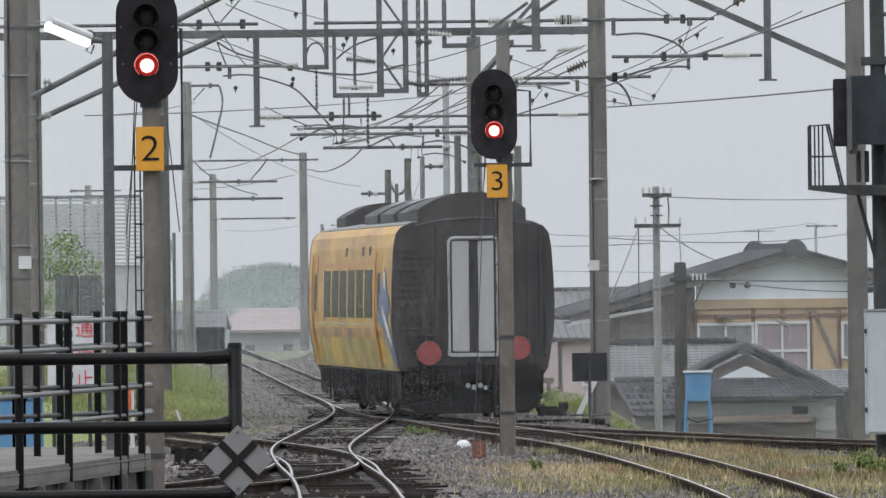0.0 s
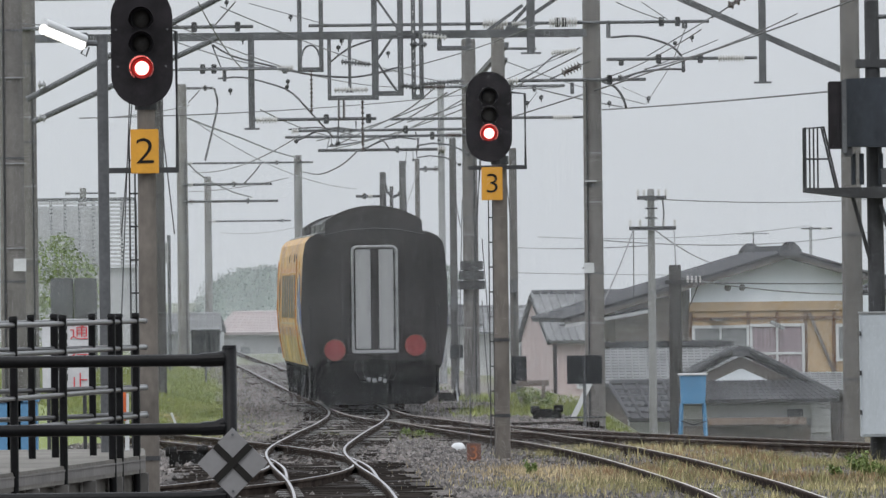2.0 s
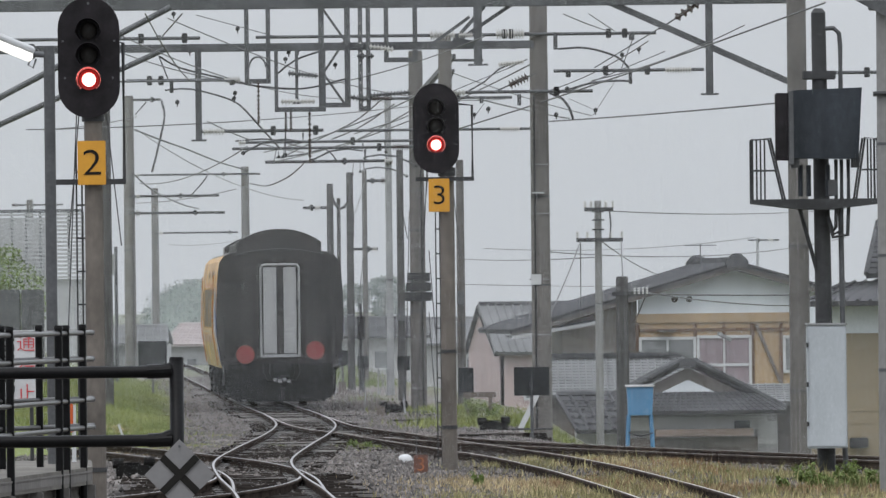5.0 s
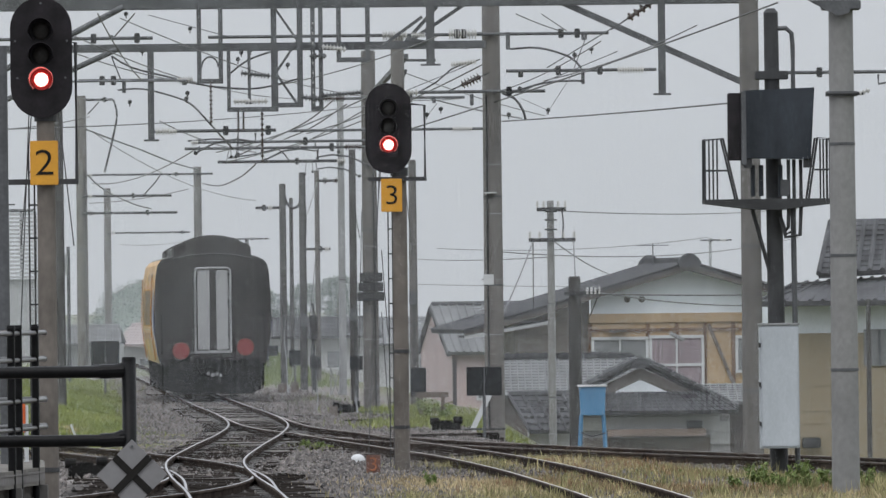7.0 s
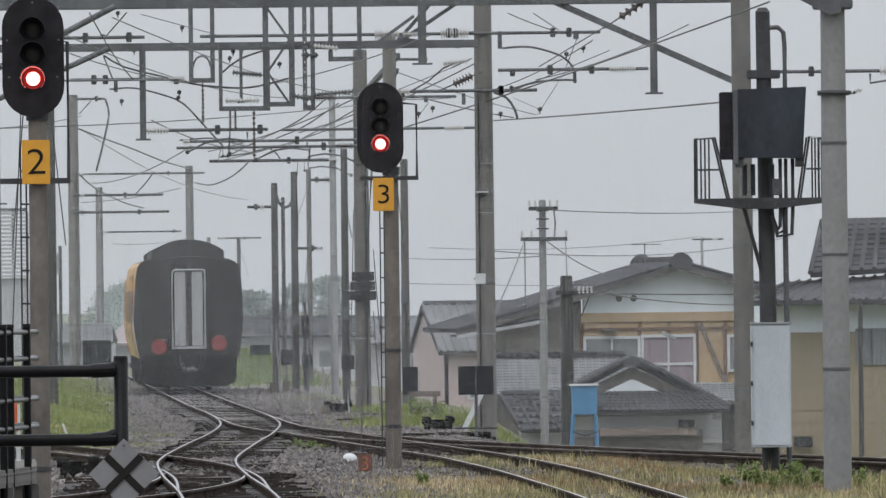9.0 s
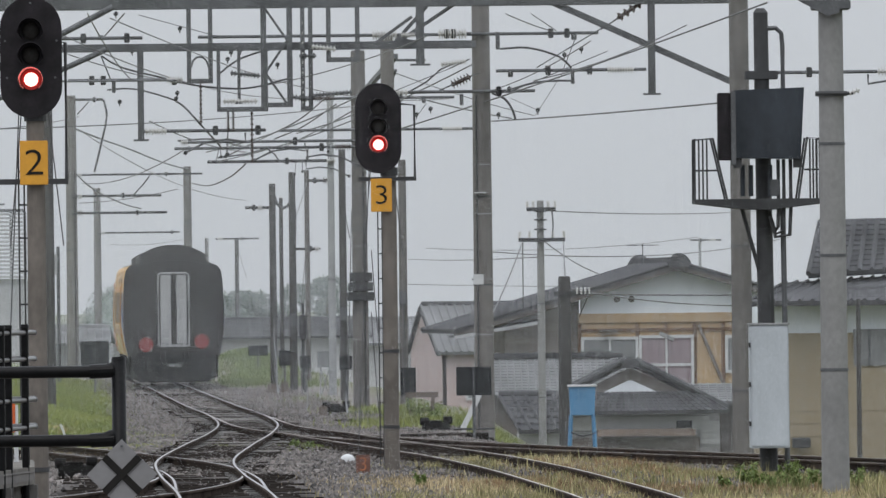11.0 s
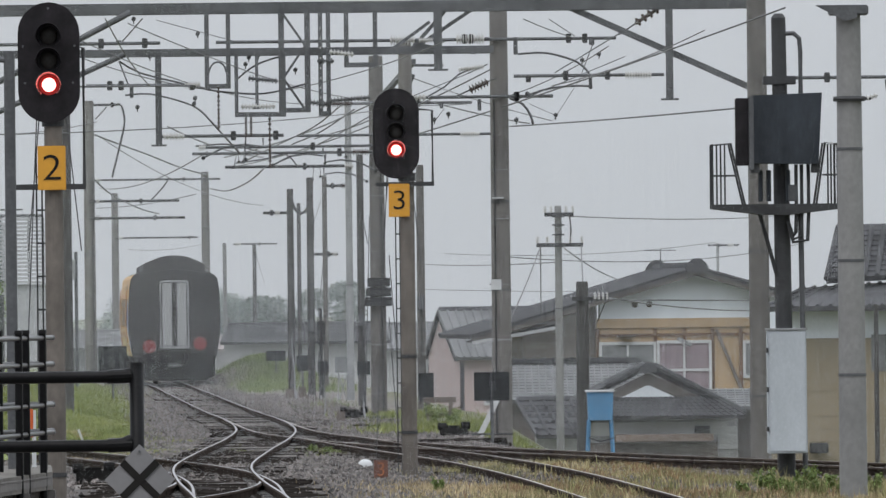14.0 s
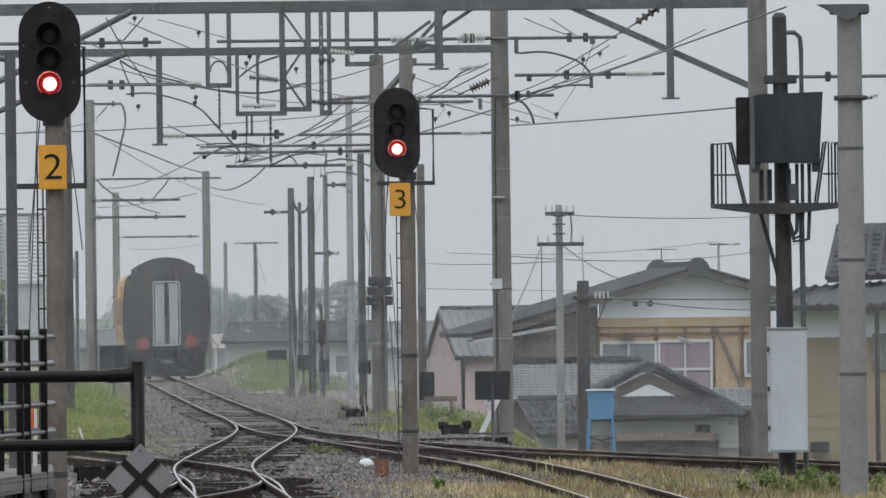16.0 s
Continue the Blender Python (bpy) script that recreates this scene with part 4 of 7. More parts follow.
for a, b, r in (((4.084, 190.217, 6.781), (5.343, 190.217, 7.528), 0.018), ((5.446, 190.217, 7.081), (3.612, 190.217, 6.341), 0.014), ((1.362, 190.217, 6.367), (2.399, 190.217, 6.779), 0.012), ((2.399, 190.217, 6.779), (2.792, 190.217, 6.959), 0.02), ((3.902, 186.170, 7.698), (4.473, 190.217, 7.484), 0.014), ((4.818, 190.217, 7.306), (4.595, 190.217, 6.743), 0.014), ((4.627, 190.217, 6.743), (4.131, 194.444, 5.937), 0.008), ((3.588, 190.217, 6.189), (4.129, 190.217, 5.944), 0.008), ((1.957, 190.217, 6.121), (1.758, 190.217, 5.862), 0.010), ((-3.758, 186.170, 7.785), (-4.225, 190.217, 7.474), 0.022), ((-4.294, 190.217, 7.094), (-4.104, 190.217, 6.603), 0.022), ((-3.568, 190.217, 7.879), (-2.051, 190.217, 7.449), 0.012), ((-8.268, 330.189, 8.687), (-7.886, 330.189, 9.098), 0.035), ((-4.796, 175.000, 6.270), (-2.821, 190.217, 6.610), 0.03)):
    solo("line_strut", rod(a, b, r * 0.65, seg=7), GALV, "thin steel strut of the overhead line", "strut", "line struts")
# ---------------------------------------------------------------- signals


def signal(x, y, z0, plate_z, lamp_z, number, mast_r, ladder_x, mast_x, head_x, arm, arm_l, arm_r):
    """A three-lamp colour-light signal with an oval backboard, its lowest lamp lit red."""
    t = thing("colour_light_signal", (x, y, z0), "three-lamp railway signal showing red, with yellow number plate " + number, "railway signal", "signals")
    top = lamp_z + 0.78
    part("mast", rod((mast_x, 0, 0), (mast_x, 0, lamp_z - 0.36 - z0), mast_r, mast_r * 0.92, 20), CONCRETE_BROWN, t, "brown-stained concrete mast")
    # oval backboard
    w, c0, c1 = 0.335, lamp_z - 0.08 - z0, lamp_z + 0.56 - z0
    out = [(head_x + w * math.cos(a), c1 + w * math.sin(a)) for a in [math.pi * i / 14 for i in range(15)]] + [(head_x + w * math.cos(a), c0 + w * math.sin(a)) for a in [math.pi + math.pi * i / 14 for i in range(15)]]
    bm = prism(out, -0.15, -0.11)
    part("backboard", bm, SIGNALBLACK, t, "oval black backboard")
    part("lamp_case", box(head_x - 0.2, -0.11, c0 - 0.1, head_x + 0.2, 0.12, c1 + 0.15, 0.03), SIGNALBLACK, t)
    for k in range(3):
        z = lamp_z - z0 + 0.265 * k
        bm = bmesh.new()
        bmesh.ops.create_uvsphere(bm, u_segments=16, v_segments=8, radius=0.076 if k == 0 else 0.095, matrix=Matrix.Translation((head_x, -0.165, z)) @ Matrix.Diagonal((1, 0.35, 1, 1)))
        part("lens", bm, REDLAMP if k == 0 else DARKLENS, t, "lit red lens" if k == 0 else "dark unlit lens", smooth=True)
        if k == 0:
            part("lens_halo", rod((head_x, -0.162, z), (head_x, -0.15, z), 0.112, seg=24), REDHALO, t, "red lens edge, glowing to stand in for the lamp's halo")
        hood = bmesh.new()
        rings = []
        for yy, rr in ((-0.15, 0.125), (-0.42, 0.14)):
            for rad in (rr, rr - 0.008):
                rings.append([hood.verts.new((head_x + rad * math.cos(a), yy + (0.10 if (yy < -0.2 and math.sin(a) < 0) else 0), z + rad * math.sin(a))) for a in [math.radians(-50 + 280 * i / 16) for i in range(17)]])
        for ra, rb in ((rings[0], rings[2]), (rings[1], rings[3]), (rings[2], rings[3])):
            for i in range(16):
                hood.faces.new((ra[i], ra[i + 1], rb[i + 1], rb[i]))
        part("hood", hood, LITHOOD if k == 0 else SIGNALBLACK, t, "open black visor")
    for bx, bz in ((-0.26, c0 + 0.1), (0.26, c0 + 0.1), (-0.28, c0 + 0.5), (0.28, c0 + 0.5), (0.0, c1 + 0.27)):
        part("bolt", rod((head_x + bx, -0.165, bz), (head_x + bx, -0.15, bz), 0.014, seg=6), GALV, t)
    part("collar", rod((mast_x, 0, lamp_z - z0 - 0.45), (mast_x, 0, lamp_z - z0 - 0.33), mast_r * 1.15, seg=16), DARKSTEEL, t)
    # number plate on a bracket
    pz = plate_z - z0
    plate = part("number_plate", box(-0.152, -mast_r - 0.06, pz - 0.24, 0.152, -mast_r - 0.03, pz + 0.24, 0.006), YELLOWPLATE, t, "yellow plate with a black numeral")
    letters("numeral", number, 0.40, INK, plate, pose(0.004, -mast_r - 0.063, pz - 0.01) @ Matrix.Diagonal((1.16, 1, 1, 1)))
    part("bracket", box(arm_l, -mast_r - 0.028, pz + arm - 0.03, arm_r, -mast_r + 0.02, pz + arm + 0.03), DARKSTEEL, t)
    # guard frame and ladder beside the mast
    part("guard_frame", tube([(mast_x, -mast_r + 0.04, pz + arm), (arm_r - 0.02, -mast_r + 0.04, pz + arm), (arm_r - 0.02, -mast_r + 0.04, pz + 1.3), (mast_x + 0.1, -mast_r + 0.04, pz + 1.33)], 0.022, 6), DARKSTEEL, t)
    for side in (-0.03, 0.03):
        part("ladder_rail", bar((mast_x + ladder_x + side, 0.05, 0.3), (mast_x + ladder_x + side, 0.05, pz + 0.2), 0.018, 0.018), DARKSTEEL, t)
    for i in range(12):
        z = 0.5 + i * 0.36
        if z < pz + 0.2:
            part("step_iron", box(mast_x + min(0, ladder_x) - 0.03, 0.03, z, mast_x + max(0, ladder_x) + 0.03, 0.055, z + 0.02), DARKSTEEL, t)
    for zz in (0.85, 1.95):
        part("mast_band", rod((mast_x, 0, zz), (mast_x, 0, zz + 0.05), mast_r * 1.08, seg=16), DARKSTEEL, t)
    for k, dx in enumerate((-0.42, -0.30, 0.34)):
        part("stay_wire", rod((dx * 0.35, 0.05, pz + 0.9), (dx * 0.9, 0.1, pz - 0.9 if k else 0.4), 0.007, seg=5), WIRE, t)
    return t


signal(-3.161, 107.362, -0.35, 3.854, 4.756, "2", 0.106, -0.16, 0.015, -0.02, -0.205, -0.41, 0.37)
signal(0.802, 143.443, -0.386, 3.852, 4.582, "3", 0.112, -0.14, 0.115, -0.035, 0.235, -0.34, 0.51)

# ---------------------------------------------------------------- the coach


def coach_outline(scale=1.0):
    half = [(1.30, 0.86), (1.33, 1.02), (1.42, 1.55), (1.435, 1.95), (1.42, 2.5), (1.385, 3.05), (1.34, 3.28), (1.24, 3.40), (1.05, 3.46)]
    return [(x * scale, z) for x, z in half] + [(-x * scale, z) for x, z in half[::-1]]


def side_x(z):
    return float(np.interp(z, [0.86, 1.02, 1.55, 1.95, 2.5, 3.05, 3.28], [1.30, 1.33, 1.42, 1.435, 1.42, 1.385, 1.34]))


def side_panel(y0, y1, z0, z1, sgn, proud, thick=0.02, rows=6):
    """A panel that follows the curve of the coach's side."""
    bm = bmesh.new()
    y0, y1 = y0 * 0.915, y1 * 0.915
    grid = []
    for i in range(rows + 1):
        z = z0 + (z1 - z0) * i / rows
        x = sgn * (side_x(z) + proud)
        grid.append([bm.verts.new((x, y, z)) for y in (y0, y1)] + [bm.verts.new((x - sgn * thick, y, z)) for y in (y1, y0)])
    for a, b in zip(grid, grid[1:]):
        for k in range(4):
            bm.faces.new((a[k], a[(k + 1) % 4], b[(k + 1) % 4], b[k]))
    bm.faces.new(grid[0])
    bm.faces.new(grid[-1][::-1])
    return bm


def decal(outline, sgn, proud):
    """A thin painted shape on the coach's side; outline in y and z."""
    bm = bmesh.new()
    a = [bm.verts.new((sgn * (side_x(z) + proud), y, z)) for y, z in outline]
    b = [bm.verts.new((sgn * (side_x(z) + proud - 0.006), y, z)) for y, z in outline]
    n = len(a)
    for k in range(n):
        bm.faces.new((a[k], a[(k + 1) % n], b[(k + 1) % n], b[k]))
    bm.faces.new(a)
    bm.faces.new(b[::-1])
    bmesh.ops.triangulate(bm, faces=bm.faces[:])
    return bm


DECALS = [
    ([(0.14, 0.9), (0.5, 0.95), (1.2, 1.3), (1.8, 1.6), (2.9, 1.75), (2.5, 2.2), (1.9, 2.35), (1.5, 2.7), (1.0, 2.3), (0.5, 2.15), (0.14, 1.7)], COACH_BLUE, 0.022),
    ([(0.3, 1.30), (0.9, 1.45), (1.5, 1.75), (1.9, 2.02), (1.2, 1.85), (0.6, 1.62)], WHITEPAINT, 0.030),
    ([(1.2, 2.3), (1.5, 2.35), (1.6, 2.6), (1.3, 2.62)], WHITEPAINT, 0.030),
    ([(17.6, 1.45), (18.3, 1.5), (18.5, 1.9), (17.9, 1.85)], COACH_BLUE, 0.010),
]
WHEELS = []


def build_coach():
    c = thing("railway_coach", (0, 0, 0), "yellow diesel railcar with sooty black end and red discs", "train")
    L = 19.0
    body = part("body", prism(coach_outline(), 0.12, L), COACH_YELLOW, c, "golden yellow body shell")
    part("end_wall", prism(coach_outline(1.004), 0.0, 0.13), COACH_BLACK, c, "sooty black end wall, lifted greyer for haze")
    part("front_end", prism(coach_outline(0.99), L - 0.01, L + 0.35), COACH_BLACK, c)
    for i in range(17):
        z = 1.12 + i * 0.115
        for x0, x1 in ((-side_x(z) + 0.1, -0.56), (0.60, 0.92)):
            part("end_rib", box(x0, -0.018, z, x1, 0.0, z + 0.04, 0.006), COACH_BLACK, c)
    for x in (-0.62, 0.62, 0.98, 1.2):
        part("end_post", box(x - 0.03, -0.05, 1.0, x + 0.03, 0.0, 3.38, 0.01), COACH_BLACK, c)
    part("end_cornice", tube([(-1.0, -0.03, 3.42), (-0.5, -0.03, 3.52), (0, -0.03, 3.55), (0.5, -0.03, 3.52), (1.0, -0.03, 3.42)], 0.012, 6), GALV, c, "thin worn seam under the roof cover")
    # gangway: rounded white frame, two white leaves, dark gap
    door = part("gangway_door", box(-0.42, -0.07, 1.12, 0.42, 0.0, 3.19, 0.03), COACH_BLACK, c)
    frame_line = [(-0.43, 1.12)] + [(-0.33 - 0.10 * math.sin(a), 3.09 + 0.10 * math.cos(a)) for a in [math.pi / 2 * (1 - i / 5) for i in range(6)]] + [(0.33 + 0.10 * math.sin(a), 3.09 + 0.10 * math.cos(a)) for a in [math.pi / 2 * i / 5 for i in range(6)]] + [(0.43, 1.12)]
    part("door_frame", tube([(x, -0.09, z) for x, z in frame_line], 0.032, 8), GALV_PALE, door, "pale grey rounded door frame")
    part("door_sill", box(-0.42, -0.10, 1.10, 0.42, 0.0, 1.17, 0.01), GALV_PALE, door)
    part("door_leaf", box(-0.375, -0.10, 1.19, -0.075, -0.06, 3.14, 0.015), DOORGREY, door, "dirty white door leaf")
    part("door_leaf", box(0.085, -0.10, 1.19, 0.375, -0.06, 3.14, 0.015), DOORGREY, door, "dirty white door leaf")
    for z in (1.5, 2.3, 3.0):
        part("hinge", box(0.36, -0.13, z, 0.41, -0.09, z + 0.09), DARKSTEEL, door)
    # red marker discs
    for x, zd in ((-0.79, 1.17), (0.79, 1.25)):
        d = part("marker_disc", rod((x, -0.10, zd), (x, -0.07, zd), 0.205, seg=28), REDDISC, c, "dull red round tail disc")
        part("disc_rim", tube([(x + 0.205 * math.cos(a), -0.09, zd + 0.205 * math.sin(a)) for a in [2 * math.pi * i / 28 for i in range(29)]], 0.012, 6), RUSTBOX, d)
        part("disc_bracket", box(x - 0.03, -0.07, 1.0, x + 0.03, 0.0, 1.3), BOGIE, d)
    # roof: pale edge, hump over the end, cooling units further on
    roof_line = [(1.16, 3.38), (1.17, 3.445), (1.05, 3.485), (0.6, 3.56), (0, 3.60), (-0.6, 3.56), (-1.05, 3.485), (-1.17, 3.445), (-1.16, 3.38)]
    part("roof", prism(roof_line, 0.13, L), COACH_ROOF, c, "wet grey roof")
    hump = [(0.95, 3.44)] + [(x, 3.70 + 0.30 * (1 - (abs(x) / 0.95) ** 2.2)) for x in [0.95 - 0.1 * i for i in range(20)]] + [(-0.95, 3.44)]
    part("roof_hump", prism(hump, 0.02, 1.9), COACH_BLACK, c, "tall black rounded roof cover")
    for y0, y1, s in ((2.3, 4.4, 0.97), (5.6, 8.4, 0.95), (9.2, 12.0, 0.95)):
        u = [(x * s, 3.35 + (z - 3.35) * 0.92) for x, z in hump]
        un = part("cooling_unit", prism(u, y0, y1), DARKSTEEL, c, "dark grey roof cooling unit")
        part("unit_lid", prism([(x * 0.9, z + 0.02) for x, z in u[3:-3]], y0 + 0.3, y1 - 0.3), COACH_ROOF, un)
    hb = [(x * 0.9 - 0.05, 3.4 + (z - 3.4) * 0.95) for x, z in hump]
    part("horn_cover", prism(hb, 16.7, 18.6), COACH_BLACK, c, "black front roof cover")
    for sgn in (-1, 1):
        part("lower_band", side_panel(0.3, 20.6, 0.87, 1.42, sgn, 0.004), COACH_OLIVE, c, "dirty olive-yellow lower side")
        part("waist_stripe", side_panel(0.3, 20.6, 1.66, 1.69, sgn, 0.007, rows=1), PALE_STRIPE, c, "thin pale stripe under the windows")
        part("lower_stripe", side_panel(0.3, 20.6, 1.42, 1.60, sgn, 0.005, rows=2), COACH_MAUVE, c, "faded orange and mauve band")
        part("window_band_top", side_panel(3.9, 18.2, 2.72, 2.80, sgn, 0.006, rows=2), COACH_ORANGE, c)
        for i in range(6):
            y0 = 4.6 + i * 2.05
            wv = part("window", side_panel(y0, y0 + 1.72, 1.79, 2.66, sgn, 0.012), GLASS, c, "dark side window")
            part("window_bar", side_panel(y0 + 1.74, y0 + 1.98, 1.76, 2.70, sgn, 0.016), COACH_YELLOW, wv)
        for y0 in (2.5, 18.4):
            dr = part("side_door", side_panel(y0, y0 + 0.95, 0.98, 2.95, sgn, 0.01), COACH_YELLOW, c)
            part("door_edge", side_panel(y0 + 0.95, y0 + 1.2, 0.92, 2.98, sgn, 0.05), COACH_ORANGE, dr, "orange-brown door edge")
            part("door_window", side_panel(y0 + 0.2, y0 + 0.7, 1.9, 2.6, sgn, 0.016), GLASS, dr)
        for spots, mm, proud in DECALS:
            part("decal", decal(spots, sgn, proud), mm, c, "plain painted decal patch")
        for y0 in (5.2, 6.9, 11.0):
            part("side_vent", side_panel(y0, y0 + 0.4, 2.92, 3.08, sgn, 0.01, rows=2), DARKSTEEL, c)
        part("side_sill", box(sgn * 1.27 - 0.03, 0.3, 0.80, sgn * 1.27 + 0.03, 18.7, 0.875, 0.01), BOGIE, c, "sooty sill under the side")
        part("corner_skirt", prism([(0.25, 0.86), (0.45, 0.36), (1.3, 0.30), (1.5, 0.86)], 0, 0.04), BOGIE, c, "sooty corner skirt", m=pose(sgn * 1.24 + 0.02, 0, 0, 0, 0, 90))
        part("corner_skirt", prism([(17.2, 0.86), (17.0, 0.30), (18.3, 0.34), (18.6, 0.86)], 0, 0.04), BOGIE, c, m=pose(sgn * 1.24 + 0.02, 0, 0, 0, 0, 90))
        y0 = 1.75
        for i in range(10):
            long_, low_ = 0.9 + 0.35 * ((i * 5) % 4), 0.16 + 0.09 * ((i * 7) % 4)
            part("underfloor_box", box(sgn * 1.08 - 0.16, y0, low_, sgn * (1.16 + 0.03 * (i % 3)) + 0.06, y0 + long_, 0.82, 0.03), BOGIE, c)
            part("pipe_drop", rod((sgn * 1.285, y0 + long_ + 0.09, low_ + 0.05), (sgn * 1.29, y0 + long_ + 0.09, 0.84), 0.022, seg=6), BOGIE, c)
            part("box_strap", box(sgn * 1.27 - 0.012, y0 + long_ * 0.45, low_ + 0.05, sgn * 1.27 + 0.012, y0 + long_ * 0.45 + 0.05, 0.82), BOGIE, c)
            y0 += long_ + 0.2
    # coupler, hoses and end gear
    cp = part("coupler", box(-0.17, -0.42, 0.72, 0.17, 0.05, 1.0, 0.05), BOGIE, c, "sooty coupler head")
    part("coupler_jaw", box(-0.11, -0.55, 0.77, 0.11, -0.38, 0.96, 0.03), BOGIE, cp)
    for x, z, r in ((-0.14, 0.60, 0.045), (-0.03, 0.57, 0.05), (0.08, 0.60, 0.045), (0.17, 0.56, 0.04)):
        part("hose_end", rod((x, -0.36, z), (x + 0.01, -0.28, z), r, r * 0.7, 10), GALV_PALE, cp, "pale metal hose coupling")
    for x in (-0.38, -0.25, 0.28, 0.40):
        part("hose", tube([(x, -0.02, 0.95), (x * 1.05, -0.15, 0.75), (x * 0.8, -0.22, 0.58), (x * 0.5, -0.3, 0.58)], 0.025, 6), BOGIE, cp)
    part("buffer_beam", box(-1.2, -0.02, 0.62, 1.2, 0.25, 1.0, 0.04), BOGIE, c)
    part("snow_plough", prism([(-1.2, 0.66), (-1.18, 0.26), (-0.98, 0.10), (0.98, 0.10), (1.18, 0.26), (1.2, 0.66)], 0.25, 0.40), BOGIE, c)
    for x in (-1.05, 1.05):
        part("step", box(x - 0.14, -0.06, 0.38, x + 0.14, 0.1, 0.42), BOGIE, c)
        part("handrail", tube([(x * 1.2, -0.05, 1.1), (x * 1.2, -0.11, 1.15), (x * 1.2, -0.11, 2.0), (x * 1.2, -0.05, 2.05)], 0.014, 6), DARKSTEEL, c)
    for yb in (2.6, 16.0):
        bg = part("bogie", box(-1.0, yb - 1.6, 0.16, 1.0, yb + 1.6, 0.74, 0.06), BOGIE, c)
        for dy in (-1.05, 1.05):
            for x in (-0.56, 0.56):
                wb_ = rod((-0.06, 0, 0), (0.06, 0, 0), 0.43, seg=24)
                rod((-0.075, 0, 0), (0.075, 0, 0), 0.12, seg=12, bm=wb_)
                for k in range(6):
                    an = math.pi / 3 * k
                    box(-0.07, -0.02 + 0.26 * math.cos(an), -0.02 + 0.26 * math.sin(an), 0.07, 0.02 + 0.26 * math.cos(an), 0.02 + 0.26 * math.sin(an), bm=wb_)
                WHEELS.append((part("wheel", wb_, RUST, bg, "worn steel wheel"), (x, yb + dy, 0.43)))
            part("axle", rod((-0.95, yb + dy, 0.43), (0.95, yb + dy, 0.43), 0.08, seg=10), BOGIE, bg)
    for k, zz in ((0, 3.2), (1, 3.28)):
        part("tail_lamp", rod((1.0 - 2.0 * k, -0.05, 3.18), (1.0 - 2.0 * k, 0.0, 3.18), 0.06, seg=12), DARKLENS, c)
    return c


coach = build_coach()
PATH_Y = [150, 162.5, 173.75, 178.5, 183.125, 188.5, 193.75, 198.75, 203.75, 208.75, 213.75, 223.125, 247.5, 261.25, 287.5, 308.75, 323.75, 356.25, 400]
PATH_X = [3.1, 1.7, 0.53, 0.08, -0.40, -0.87, -1.24, -1.53, -1.73, -1.88, -2.03, -2.37, -3.23, -3.71, -4.59, -5.34, -5.87, -7.0, -8.55]
TIMES = [(0.0, 173.8), (1.0, 183.4), (2.0, 193.8), (3.0, 203.9), (4.0, 213.8), (5.0, 223.2), (6.25, 235.5), (7.5, 247.5), (9.0, 261.6), (10.25, 273.5), (11.5, 285.6), (12.5, 295.0), (14.0, 308.2), (15.0, 316.2), (16.0, 323.8)]


def coach_rows():
    rows = []
    for t in [0.25 * i for i in range(65)]:
        y = float(np.interp(t, [a for a, b in TIMES], [b for a, b in TIMES]))
        x = float(np.interp(y, PATH_Y, PATH_X))
        xf = float(np.interp(y + 18.0, PATH_Y, PATH_X))
        rows.append((t, pose(x, y, 0.0, 0, 0, math.degrees(math.atan2(x - xf, 18.0)))))
    return rows


def wheel_rows(place):
    """The turn of a wheel that rolls with the coach."""
    rows, turned, before = [], 0.0, None
    for i in range(321):
        y = float(np.interp(0.05 * i, [a for a, b in TIMES], [b for a, b in TIMES]))
        turned += 0.0 if before is None else math.degrees((y - before) / 0.43)
        before = y
        rows.append((0.05 * i, pose(*place, -(turned % 360), 0, 0)))
    return rows


# ---------------------------------------------------------------- platforms and fences
solo("near_platform", box(-5.5, -4, -0.3, 2.0, 41.274, 0.85, 0.03), PLATFORM, "wet concrete platform end", "platform", kind="structure")
PTOP = 0.72


def slab(plan, z0, z1):
    """A level slab over a plan."""
    bm = bmesh.new()
    low = [bm.verts.new((x, y, z0)) for x, y in plan]
    top = [bm.verts.new((x, y, z1)) for x, y in plan]
    n = len(plan)
    for i in range(n):
        bm.faces.new((low[i], low[(i + 1) % n], top[(i + 1) % n], top[i]))
    bm.faces.new(low[::-1])
    bm.faces.new(top)
    bmesh.ops.bevel(bm, geom=[e for e in bm.edges if all(v.co.z > z1 - 0.01 for v in e.verts)], offset=0.015, segments=2, affect="EDGES")
    return bm


EX0, EY0, EX1, EY1 = -3.916, 87.500 + 0.09, -2.895, 97.222 + 0.09


def edge_at(k, back=0.0):
    return EX0 + (EX1 - EX0) * k, EY0 + (EY1 - EY0) * k + back


far_platform = thing("far_platform", (0, 0, 0), "wet grey concrete platform slab on low pillars", "platform", kind="structure")
part("slab", slab([edge_at(-1.6), edge_at(1.0), (-3.030, 101.744), (-6.995, 101.744)], PTOP - 0.17, PTOP), PLATFORM, far_platform)
part("kerb", slab([edge_at(-1.6, -0.04), edge_at(1.0, -0.04), edge_at(1.0, -0.002), edge_at(-1.6, -0.002)], PTOP - 0.13, PTOP - 0.035), CONCRETE, far_platform, "weathered concrete lip")
part("back_wall", slab([edge_at(-1.6, 1.2), edge_at(0.95, 1.2), edge_at(0.95, 1.5), edge_at(-1.6, 1.5)], -0.4, PTOP - 0.172), PLATFORM, far_platform)
for i in range(9):
    px, py = edge_at(-0.55 + 0.19 * i, 0.15)
    part("pillar", box(px - 0.06, py, -0.4, px + 0.06, py + 0.2, PTOP - 0.172, 0.008), CONCRETE, far_platform)

